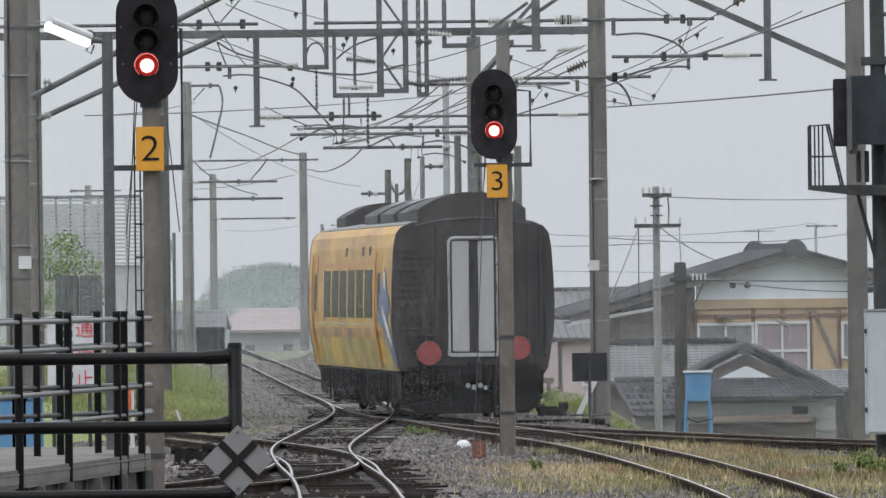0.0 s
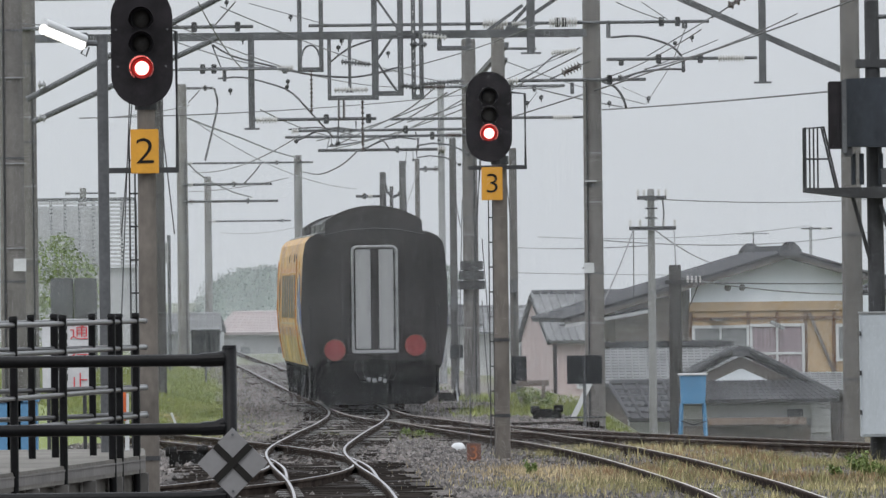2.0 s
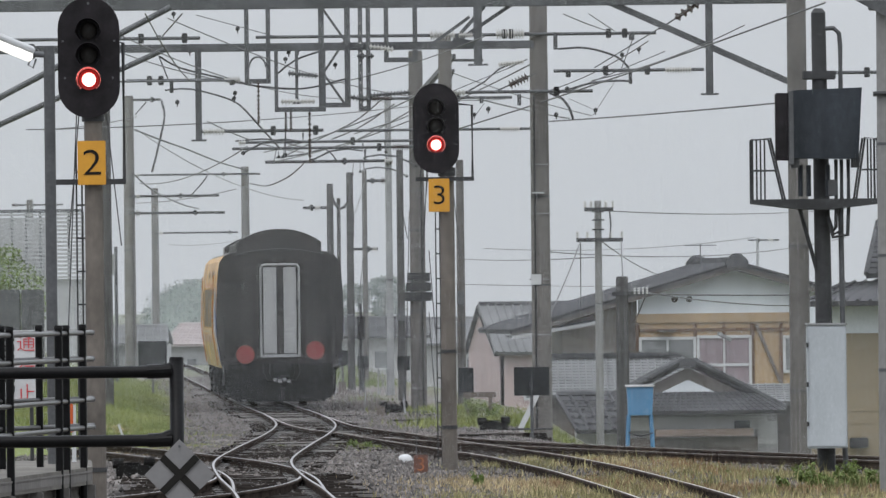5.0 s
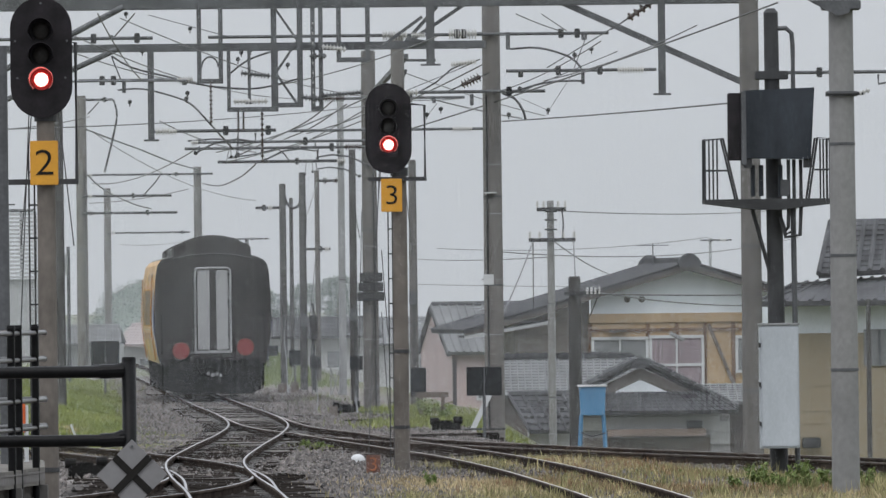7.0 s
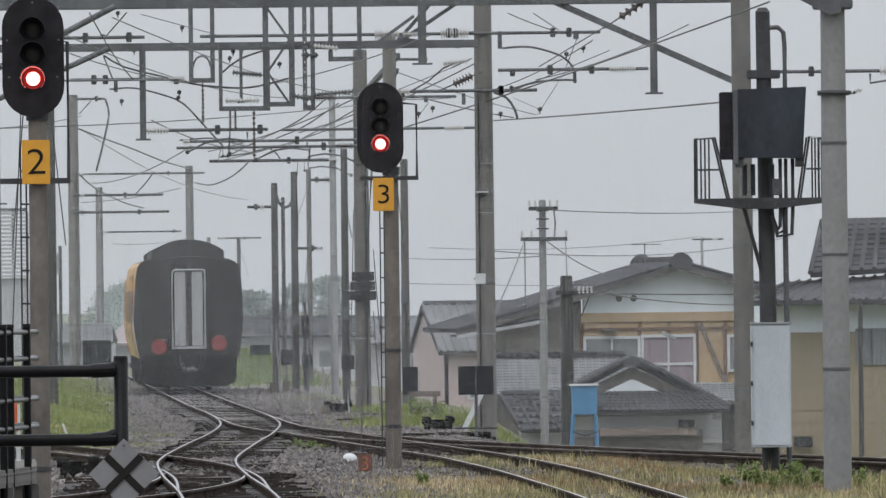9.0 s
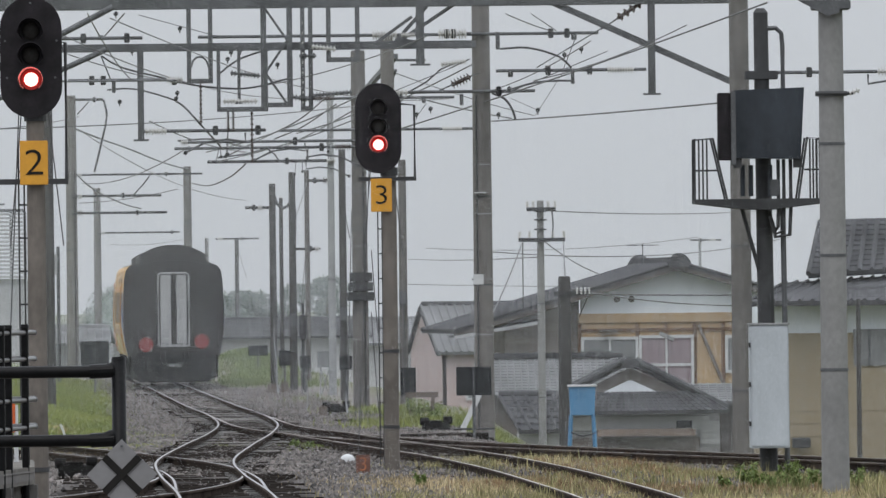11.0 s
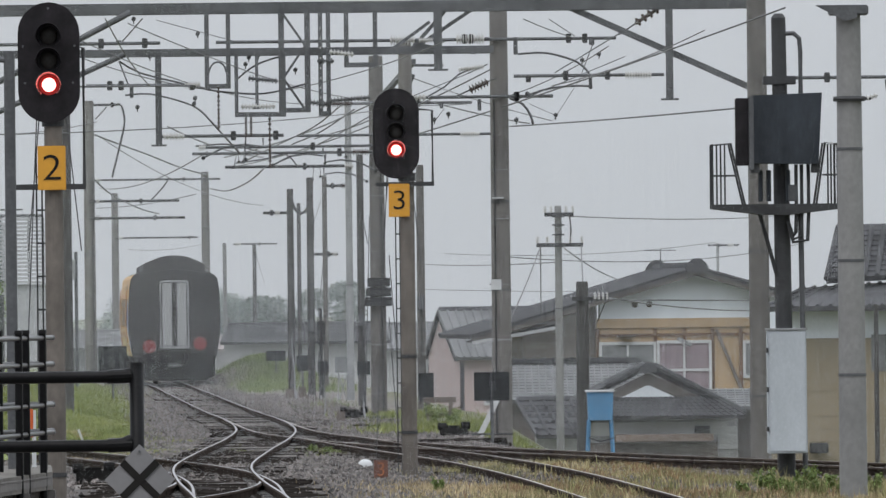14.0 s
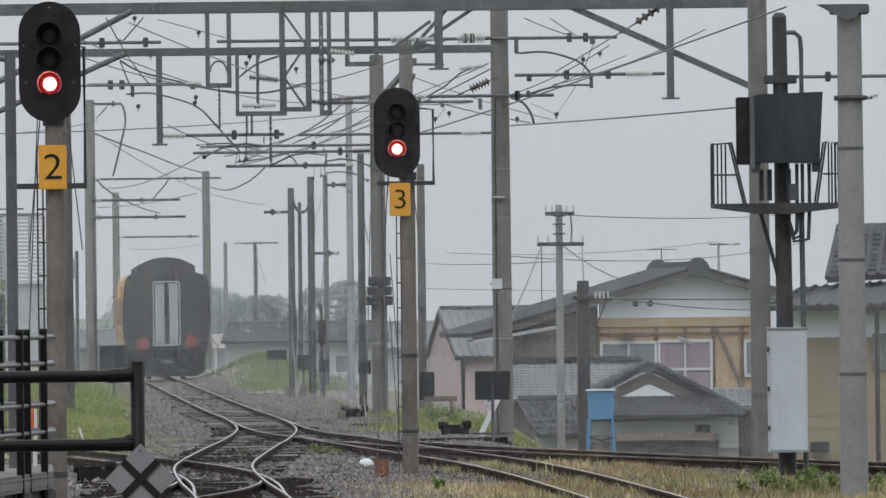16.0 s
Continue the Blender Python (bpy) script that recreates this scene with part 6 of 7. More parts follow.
for bx, by, w in ((-4.259, 263.418, 0.5), (-2.189, 219.972, 0.34), (0.528, 202.614, 0.42), (1.895, 178.993, 0.6)):
    solo("cable_trough", box(bx - w, by - 0.15, -0.30, bx + w, by + 0.15, -0.09, 0.015), SLEEPER, "low dark timber cable trough in the ballast", "trough", "cable troughs")
# ---------------------------------------------------------------- houses


def roof_slope(parent, name, mt, e0, e1, r1, r0, pitch=0.28, thick=0.12, rib=0.05, label="", course=0.34):
    """A tiled slope between an eave line e0-e1 and a ridge line r0-r1: a slab, with rolls that run down it and stepped courses as pieces."""
    e0, e1, r0, r1 = map(Vector, (e0, e1, r0, r1))
    nrm = (e1 - e0).cross(r0 - e0).normalized()
    if nrm.z < 0:
        nrm = -nrm
    bm = bmesh.new()
    lo, hi = [bm.verts.new(p) for p in (e0, e1, r1, r0)], [bm.verts.new(p + nrm * thick) for p in (e0, e1, r1, r0)]
    for k in range(4):
        bm.faces.new((lo[k], lo[(k + 1) % 4], hi[(k + 1) % 4], hi[k]))
    bm.faces.new(lo)
    bm.faces.new(hi)
    slab = part(name, bm, mt, parent, label)
    n = max(2, int((e1 - e0).length / pitch))
    for i in range(n + 1):
        a, b = e0 + (e1 - e0) * i / n, r0 + (r1 - r0) * i / n
        part("tile_roll", rod(a + nrm * thick, b + nrm * thick, rib, seg=6), mt, slab)
    if course:
        m = max(2, int((r0 - e0).length / course))
        for j in range(1, m):
            a, b = e0 + (r0 - e0) * j / m, e1 + (r1 - e1) * j / m
            part("tile_course", bar(a + nrm * (thick + 0.008), b + nrm * (thick + 0.008), 0.03, 0.03), mt, slab)
    return slab


def window(parent, x0, x1, z0, z1, y, panes, glass, label, cross=None):
    w = part("window", box(x0, y - 0.02, z0, x1, y + 0.05, z1), glass, parent, label)
    for a, b, c, d in ((x0 - 0.05, z0 - 0.05, x1 + 0.05, z0 + 0.03), (x0 - 0.05, z1 - 0.03, x1 + 0.05, z1 + 0.06), (x0 - 0.05, z0, x0 + 0.03, z1), (x1 - 0.03, z0, x1 + 0.05, z1)):
        part("window_frame", box(a, y - 0.07, b, c, y - 0.021, d), WHITEPAINT, w, "white window frame")
    for i in range(1, panes):
        xx = x0 + (x1 - x0) * i / panes
        part("mullion", box(xx - 0.03, y - 0.06, z0, xx + 0.03, y - 0.022, z1), WHITEPAINT, w)
    if cross:
        part("transom", box(x0, y - 0.065, cross - 0.04, x1, y - 0.024, cross + 0.04), WHITEPAINT, w)
    return w


HX, HY, HG = 10.634, 301.724, -4.6
hr, he = 3.309 - HG, 1.318 - HG
hw = 6.896
house = thing("two_storey_house", (HX, HY, HG), "old two-storey house with grey tile roof, white gable and ochre walls", "house", "houses", turn=6.0)
D = 8.0
wl_, wr_ = -hw + 4.0, hw - 0.6


def roof_at(x):
    return hr - (hr - he) * abs(x) / hw


za_, zb_ = 1.880 - HG, 1.622 - HG
xg = hw * (hr - za_ - 0.1) / (hr - he)
part("gable_wall", prism([(wl_, za_), (xg, za_), (0, hr - 0.12), (wl_, roof_at(wl_) - 0.12)], 0.0, 0.3), PLASTER, house, "white plaster gable")
part("trim_band", box(wl_ - 0.1, -0.08, zb_ - 0.03, xg, 0.25, za_ - 0.003, 0.01), OCHRE, house, "ochre band below the gable")
part("front_wall", prism([(wl_, 0), (wr_, 0), (wr_, roof_at(wr_) - 0.15), (xg, zb_ - 0.035), (wl_, zb_ - 0.035)], 0.0, D), OCHRE, house, "ochre earthen wall")
for px in (-2.965, -1.190, -0.293, 0.569, 1.448):
    part("timber_post", box(px - 0.06, -0.045, 0, px + 0.06, 0.02, zb_ - 0.05), TIMBER, house, "weathered timber post")
part("timber_beam", box(wl_, -0.05, zb_ - 0.30, xg, 0.02, zb_ - 0.20), TIMBER, house)
part("timber_brace", bar((0.690, -0.06, zb_ - 0.1), (1.552, -0.06, zb_ - 2.2), 0.05, 0.10), WEATHERED_HAZED, house)
for vu in (-1.810, -1.362):
    part("round_vent", rod((vu, -0.03, 2.310 - HG), (vu, 0.0, 2.310 - HG), 0.1, seg=16), DARKTIMBER, house, "round gable vent")
window(house, -2.879, -1.224, -0.012 - HG, 1.108 - HG, -0.03, 2, GREYGLASS, "pale sliding window with white frame")
window(house, -1.103, 0.483, -0.894 - HG, 1.140 - HG, -0.03, 2, CURTAIN, "tall window with mauve-grey curtains", 0.296 - HG)
window(house, 1.552, 2.241, 0.081 - HG, 1.115 - HG, -0.03, 1, GREYGLASS, "narrow window with white frame")
part("street_lamp_arm", bar((-0.552, -0.5, 1.263 - HG), (-0.138, -0.3, 1.052 - HG), 0.10, 0.10), GALV_PALE, house, "pale tube lamp")
part("window_hood", box(-2.379, -0.5, 1.316 - HG, -1.896, 0, 1.385 - HG, 0.01), DARKTIMBER, house)
roof_slope(house, "roof", ROOFTILE, (-hw, -0.7, he), (-hw, D, he), (0, D, hr), (0, -0.7, hr), pitch=0.24, rib=0.045, course=0.28, label="dark grey tiled roof slope")
roof_slope(house, "roof", ROOFTILE, (hw, -0.7, he), (hw, D, he), (0, D, hr), (0, -0.7, hr), pitch=0.24, rib=0.045, course=0.28, label="dark grey tiled roof slope")
for s in (-1, 1):
    part("barge_board", bar((s * hw, -0.66, he - 0.05), (0, -0.66, hr - 0.05), 0.05, 0.16), DARKTIMBER, house)
rid = part("ridge", box(-0.2, -0.75, hr + 0.02, 0.2, D, hr + 0.27, 0.08), ROOFTILE, house, "heavy tiled ridge")
part("ridge_end", prism([(-0.30, hr - 0.05), (-0.36, hr + 0.12), (-0.26, hr + 0.26), (-0.1, hr + 0.38), (0.1, hr + 0.38), (0.26, hr + 0.26), (0.36, hr + 0.12), (0.30, hr - 0.05)], -0.9, -0.72), ROOFTILE, rid)
part("ridge_end", prism([(-0.30, hr - 0.05), (-0.36, hr + 0.12), (-0.26, hr + 0.26), (-0.1, hr + 0.38), (0.1, hr + 0.38), (0.26, hr + 0.26), (0.36, hr + 0.12), (0.30, hr - 0.05)], D, D + 0.15), ROOFTILE, rid)
part("antenna", rod((-0.45, 4, hr), (-0.45, 4, hr + 0.72), 0.02, seg=6), GALV, house)
for dx in (-0.6, -0.2, 0.2, 0.6):
    part("antenna_bar", rod((-0.45 + dx * 0.7, 3.7, hr + 0.66), (-0.45 + dx * 0.7, 4.3, hr + 0.66), 0.012, seg=5), GALV, house)
part("antenna_boom", rod((-0.95, 4, hr + 0.66), (0.05, 4, hr + 0.66), 0.015, seg=5), GALV, house)
# side wing under the long eave
# Brown boards lightened in colour to look hazy.
part("side_wing", prism([(-hw + 1.7, 0), (wl_ - 0.003, 0), (wl_ - 0.003, roof_at(wl_) - 0.2), (-hw + 1.7, roof_at(hw - 1.7) - 0.2)], 0.6, D - 0.5), mat("haze_paled_side_boards", (0.27, 0.235, 0.21), 0.85, vary=0.25, scale=1.2, stretch=(0.4, 1, 2.5), bump=0.1), house, "boarded side wing, paled for haze")
part("pent_roof", prism([(-6.9, 1.20 - HG), (-4.1, 1.68 - HG), (-4.1, 1.74 - HG), (-6.9, 1.26 - HG)], -0.74, 0.7), ROOFTILE, house, "thin pent roof over the side wing")
part("eave_fascia", bar((-6.9, -0.76, 1.20 - HG), (-4.1, -0.76, 1.66 - HG), 0.03, 0.10), SHEETGREY, house, "pale eave board")

# low tiled house in front
LX, LY, LG = 8.609, 282.258, -4.6
low = thing("single_storey_house", (LX, LY, LG), "low house with grey tiled hip-and-gable roof and small pale gable", "house", "houses")
lr, le = 0.453 - LG, -0.916 - LG
lw = 2.742
part("wall", box(-lw + 0.5, -0.7, 0, 2.532, 6, le + 0.05), PALEBOARDS, low, "grey board wall, its tone lifted for haze")
part("wall_panel", box(-lw + 0.9, -0.76, -1.418 - LG, lw - 0.5, -0.7, -1.047 - LG), GREYWALL, low, "pale plaster strip")
part("canopy", box(-0.968, -1.3, -1.595 - LG, 1.822, -0.765, -1.386 - LG, 0.01), mat("faded_pinkish_boards", (0.20, 0.155, 0.13), 0.9, vary=0.2, scale=2, stretch=(0.4, 1, 3), bump=0.1, spec=0.1), low, "faded brown boarded canopy")
part("lower_boarding", box(-lw + 0.9, -0.79, 0.3, 1.952, -0.763, -1.628 - LG), WEATHERED_HAZED, low, "weathered boarding below the canopy, paled for haze")
for i in range(4):
    part("siding", box(1.984, -0.80, -1.676 - LG + 0.165 * i - 0.16, 2.516, -0.762, -1.676 - LG + 0.165 * i - 0.006, 0.006), GREYWALL, low, "pale siding" if i == 0 else "")
part("meter", box(lw - 1.45, -0.84, -1.450 - LG, lw - 1.0, -0.765, -1.160 - LG, 0.01), DARKSTEEL, low)
part("gable", prism([(-0.78, lr - 0.80), (0.78, lr - 0.80), (0.05, lr - 0.46), (-0.05, lr - 0.46)], -0.47, 0.0), PLASTER, low, "small pale gable face")
part("gable_boarding", prism([(-1.75, lr - 0.92), (1.75, lr - 0.92), (0.05, lr - 0.12), (-0.05, lr - 0.12)], -0.44, 0.1), DARKTIMBER, low, "weathered boarding round the gable")
roof_slope(low, "roof", ROOFTILE, (-lw, -0.5, le), (-lw, 7, le), (0, 7, lr), (0, -0.5, lr), pitch=0.22, rib=0.04, course=0.25, label="dark grey tiled slope")
roof_slope(low, "roof", ROOFTILE, (lw, -0.5, le), (lw, 7, le), (0, 7, lr), (0, -0.5, lr), pitch=0.22, rib=0.04, course=0.25, label="dark grey tiled slope")
roof_slope(low, "front_eave", ROOFTILE, (-lw, -1.5, le - 0.05), (lw, -1.5, le - 0.05), (1.9, -0.45, lr - 0.9), (-1.9, -0.45, lr - 0.9), pitch=0.2, rib=0.035, course=0.22, label="tiled front skirt roof")
rg = part("ridge", box(-0.16, -0.55, lr, 0.16, 7, lr + 0.16, 0.05), ROOFTILE, low)
part("ridge_end", prism([(-0.26, lr - 0.1), (-0.22, lr + 0.10), (0, lr + 0.24), (0.22, lr + 0.10), (0.26, lr - 0.1)], -0.7, -0.53), ROOFTILE, rg)
for s in (-1, 1):
    for i in range(22):
        f0, f1 = i / 22, (i + 0.92) / 22
        pa_, pb_ = Vector((s * lw, -0.6, le + 0.13)), Vector((s * 0.15, -0.6, lr + 0.13))
        part("hip_tile", rod(pa_ + (pb_ - pa_) * f0, pa_ + (pb_ - pa_) * f1, 0.105, 0.085, 8), ROOFTILE, low, "rounded hip tile" if i == 0 else "")

part("annex_wall", box(2.1, 5.4, 0, 4.6, 6.9, 4.6 - 0.78), DARKTIMBER, low, "dark boarded annex")
roof_slope(low, "annex_roof", ROOFPALE, (2.0, 4.9, 4.6 - 0.80), (4.7, 4.9, 4.6 - 0.80), (4.7, 7.0, 4.6 - 0.30), (2.0, 7.0, 4.6 - 0.30), pitch=0.24, rib=0.03, course=0.25, label="pale annex roof")
WX, WY = 6.480, 291.667
wing = thing("house_wing", (WX, WY, LG), "long low wing with pale grey tiled roof", "house", "houses")
w1, w0 = 0.485 - LG, -0.581 - LG
wa, wb = -2.000, 2.333
part("wall", box(wa + 0.2, 0.4, 0, wb, 4.5, w0 + 0.2), WEATHERED_HAZED, wing)
roof_slope(wing, "roof", ROOFPALE, (wa, -0.2, w0), (wb, -0.2, w0), (wb, 2.6, w1), (wa, 2.6, w1), pitch=0.2, rib=0.032, course=0.22, label="wet pale grey tiled slope")
roof_slope(wing, "roof_back", ROOFPALE, (wa, 5.4, w0), (wb, 5.4, w0), (wb, 2.6, w1), (wa, 2.6, w1), rib=0.05)
part("ridge", box(wa, 2.45, w1 + 0.02, wb, 2.75, w1 + 0.25, 0.06), ROOFTILE, wing)
for i in range(int((wb - wa) / 0.28)):
    part("ridge_roll", rod((wa + 0.28 * i, 2.3, w1 + 0.2), (wa + 0.28 * i, 2.9, w1 + 0.2), 0.09, seg=8), ROOFTILE, wing)
SX, SY = 5.285, 265.152
shed = thing("tiled_shed", (SX, SY, LG), "small shed with dark and pale chequered roof tiles", "shed")
s1, s0 = -0.358 - LG, -1.267 - LG
sa, sb_ = -0.682, 0.758
part("wall", box(sa + 0.5, 0.3, 0, sb_ + 0.2, 2.6, s0 + 0.1), GREYWALL, shed)
roof_slope(shed, "roof", ROOFTILE, (sa + 0.5, -0.2, s0), (sb_ + 0.4, -0.2, s0), (sb_, 1.8, s1), (sa, 1.8, s1), rib=0.05)
for i in range(8):
    for j in range(4):
        f, g = (i + 0.5) / 8, (j + 0.6) / 5
        p = Vector((sa + 0.45 - 0.4 * g + (sb_ - sa) * f, -0.2 + 2.0 * g, s0 + (s1 - s0) * g + 0.17))
        part("pale_tile", box(p.x - 0.05, p.y - 0.07, p.z - 0.03, p.x + 0.05, p.y + 0.07, p.z + 0.03, 0.008), ROOFPALE if (i + j) % 2 else ROOFTILE, shed)
part("ridge", rod((sa, 1.8, s1 + 0.12), (sb_, 1.8, s1 + 0.12), 0.12, seg=8), ROOFTILE, shed)

# pink house with sheet roof
PX, PY = 3.438, 336.538
pk = thing("pink_house", (PX, PY, LG), "house with grey corrugated roof and faded pink wall", "house", "houses")
p1, p0, pback = 2.080 - LG, 0.480 - LG, 0.634 - LG
xa_, xl_, xr_, pb = -0.225, -0.662, 0.342, 4.4
part("wall", box(xr_ + 0.12, 0.1, 0, pb, 0.35, p0 + 0.05), PINKWALL, pk, "faded pink rendered wall")
gable_bm = bmesh.new()
gable_pts = [(xr_ + 0.1, 0.1, 0), (xr_ + 0.1, 0.1, p0), (xa_ + 0.05, 2.9, p1 - 0.1), (xl_ + 0.1, 5.8, pback), (xl_ + 0.1, 5.8, 0)]
front_v, back_v = [gable_bm.verts.new(p) for p in gable_pts], [gable_bm.verts.new((p[0] + 0.15, p[1], p[2])) for p in gable_pts]
for k in range(5):
    gable_bm.faces.new((front_v[k], front_v[(k + 1) % 5], back_v[(k + 1) % 5], back_v[k]))
gable_bm.faces.new(front_v)
gable_bm.faces.new(back_v[::-1])
part("end_gable", gable_bm, PINKWALL, pk, "faded pink gable end wall")
roof_slope(pk, "roof", ROOFPALE, (xr_, -0.3, p0), (pb, -0.3, p0), (pb, 2.9, p1), (xa_, 2.9, p1), pitch=0.24, rib=0.05, course=0, label="grey corrugated roof slope")
roof_slope(pk, "roof_back", ROOFPALE, (xl_, 6.1, pback - 0.1), (pb, 6.1, pback - 0.1), (pb, 2.9, p1), (xa_, 2.9, p1), rib=0.05)
part("roof_edge", bar((xr_, -0.3, p0 + 0.02), (xa_, 2.9, p1 + 0.02), 0.16, 0.12), ROOFTILE, pk)
part("roof_edge", bar((xl_, 6.1, pback - 0.08), (xa_, 2.9, p1 + 0.02), 0.16, 0.12), ROOFTILE, pk)
part("ridge", rod((xa_, 2.9, p1 + 0.12), (pb, 2.9, p1 + 0.12), 0.11, seg=8), ROOFTILE, pk)
window(pk, 1.3, 1.7, p0 - 1.5, p0 - 0.5, 0.08, 1, GREYGLASS, "small window with white frame")

# tan house at the end of the bank
TX, TY, TG = 10.859, 218.750, -4.2
tan = thing("tan_house", (TX, TY, TG), "two-storey house with tan boards, white upper wall and tiled roofs", "house", "houses")
t0, t1 = 1.508 - TG, 2.158 - TG
ta, tb = -1.187, 5.0
part("lower_wall", box(ta, 0, 0, tb, 7, t0), TAN, tan, "tan clapboard wall")
part("upper_wall", box(ta + 0.003, 0.06, t0 + 0.003, tb, 6.9, t1), PLASTER, tan, "white plaster upper wall")
for zc in (0.346 - TG, -0.217 - TG, -0.491 - TG, -0.779 - TG):
    part("clapboard", box(ta, -0.012, zc, tb, -0.001, zc + 0.018), TAN, tan)
roof_slope(tan, "roof", ROOFTILE, (ta - 0.4, -0.7, t1 - 0.05), (tb, -0.7, t1 - 0.05), (tb, 2.4, 2.821 - TG), (ta + 0.6, 2.4, 2.521 - TG), rib=0.05, label="grey tiled skirt roof")
roof_slope(tan, "upper_roof", ROOFTILE, (-0.125, 1.6, 2.721 - TG), (tb, 1.6, 2.971 - TG), (tb, 4.8, 3.966 - TG), (0.312, 4.8, 3.904 - TG), rib=0.06, label="dark grey upper roof")
part("upper_ridge", rod((0.287, 4.8, 3.941 - TG), (tb, 4.8, 3.991 - TG), 0.12, seg=8), ROOFTILE, tan)
tw = part("window", box(0.775, -0.04, 0.772 - TG, 1.500, 0.02, 1.584 - TG), GREYGLASS, tan, "dull grey window")
part("window_frame", box(1.125 - 0.03, -0.07, 0.772 - TG, 1.125 + 0.03, -0.041, 1.584 - TG), GALV, tw)
part("crate", box(-0.625, -0.6, -1.023 - TG, -0.225, -0.1, -0.798 - TG, 0.02), DARKSTEEL, tan)

# far houses along the line, and the louvred building
def far_house(x, y, half, base, eave, ridge, wall, roof, label, ridge_half=None):
    t = thing("far_house", (x, y, base), label, "house", "far houses")
    e, r = eave - base, ridge - base
    rh = half * 0.92 if ridge_half is None else ridge_half
    part("wall", box(-half * 0.96, 0, 0, half * 0.96, 7, e), wall, t)
    roof_slope(t, "roof", roof, (-half, -0.6, e - 0.05), (half, -0.6, e - 0.05), (rh, 3.5, r), (-rh, 3.5, r), pitch=0.3, rib=0.025)
    roof_slope(t, "roof", roof, (-half, 7.6, e - 0.05), (half, 7.6, e - 0.05), (rh, 3.5, r), (-rh, 3.5, r), pitch=0.3, rib=0.025)
    part("ridge", rod((-rh, 3.5, r + 0.1), (rh, 3.5, r + 0.1), 0.13, seg=8), roof, t)
    for i in range(2):
        xx = -half * 0.45 + half * 0.8 * i
        w = part("window", box(xx, -0.04, e - 1.3, xx + half * 0.2, 0.0, e - 0.6), GREYGLASS, t)
        part("window_frame", box(xx - 0.06, -0.08, e - 1.36, xx + half * 0.2 + 0.06, -0.041, e - 1.28), WHITEPAINT, w)
    return t


far_house(-7.830, 437.500, 3.500 * 0.6, -3.0, 0.527, 1.302, GREYWALL, ROOFRED, "pale house with a faded pink sheet roof", 1.35)
far_house(-1.695, 416.667, 3.571, -3.0, 0.86, 1.52, GREYWALL, ROOFTILE, "long pale house with a grey tiled roof")
far_house(-6.144, 486.111, 1.667, -3.0, 0.301, 0.801, GREYWALL, ROOFRED, "small far house with a pink roof")
far_house(-9.852, 380.435, 1.522, -2.0, 0.814, 1.358, SHEETGREY, ROOFPALE, "grey far house behind the poles")
far_house(2.420, 437.500, 3.4, -3.5, 0.435, 1.435, GREYWALL, ROOFPALE, "grey far house beside the line")

lv = thing("louvred_building", (-15.579, 437.500, -0.5), "pale open louvred steel building in the haze", "building")
l0, l1 = 3.514 + 0.5, 6.464 + 0.5
la, lb = -4.000, 2.250
part("lower_wall", box(la, 0.2, 0, lb, 4, l0), SHEETGREY, lv)
part("back_wall", box(la, 1.6, l0, lb - 1.2, 1.8, l1 - 0.2), SHEETGREY, lv)
for i in range(17):
    z = l0 + (l1 - l0) * (i + 0.5) / 17
    part("louvre", box(la, -0.1, z - 0.05, lb, 0.0, z + 0.05), SHEETGREY, lv)
for i in range(11):
    x = la + (lb - la) * i / 10
    part("frame_post", box(x - 0.06, 0.0, l0, x + 0.06, 0.12, l1), GALV, lv)
part("top_rail", box(la, -0.1, l1, lb, 0.1, l1 + 0.15), GALV, lv)
for gx, gw in ((-8.989, 0.36), (-8.421, 0.36)):
    t = thing("relay_cabinet", (gx, 236.486, ground_z(gx, 236.486)), "weathered grey steel relay cabinet", "cabinet", "relay cabinets")
    zz = ground_z(gx, 236.486)
    part("body", box(-gw * 0.74, -0.3, 0.2, gw * 0.74, 0.3, 2.716 - zz, 0.02), GALV, t)
    part("plinth", box(-gw * 0.8, -0.32, 0, gw * 0.8, 0.32, 0.2), CONCRETE, t)
    part("door_seam", box(-0.01, -0.312, 0.3, 0.01, -0.301, 2.662 - zz), DARKSTEEL, t)

# ---------------------------------------------------------------- trees and hill


def leafy(name, x, y, z0, blobs, trunk_r, height, leaf, count, mat_leaf, label, seed, flat=1.0):
    rs = np.random.RandomState(seed)
    t = thing(name, (x, y, z0), label, "tree", "trees")
    part("trunk", rod((0, 0, 0), (0.1, 0, height * 0.75), trunk_r, trunk_r * 0.35, 10), BARK, t)
    for i in range(6):
        b = blobs[i % len(blobs)]
        part("limb", rod((0.05, 0, height * (0.3 + 0.06 * i)), (b[0] * 0.8, b[1] * 0.8, b[2]), trunk_r * 0.3, trunk_r * 0.1, 6), BARK, t)
    vs, fs = [], []
    for bx, by, bz, br in blobs:
        n = int(count * br * br)
        for _ in range(n):
            d = rs.normal(0, 1, 3)
            d /= np.linalg.norm(d)
            r = br * rs.uniform(0.55, 1.08)
            p = np.array((bx, by, bz)) + d * r * np.array((1, 1, flat))
            a, b = rs.normal(0, 1, 3), rs.normal(0, 1, 3)
            a *= leaf / np.linalg.norm(a) * rs.uniform(0.6, 1.3)
            b *= leaf * 0.7 / np.linalg.norm(b)
            k = len(vs)
            vs += [tuple(p - a), tuple(p + b), tuple(p + a), tuple(p - b)]
            fs.append((k, k + 1, k + 2, k + 3))
    me = bpy.data.meshes.new("crown")
    me.from_pydata(vs, [], fs)
    me.materials.append(mat_leaf)
    part("crown", me, None, t, "loose crown of many leaves")
    return t


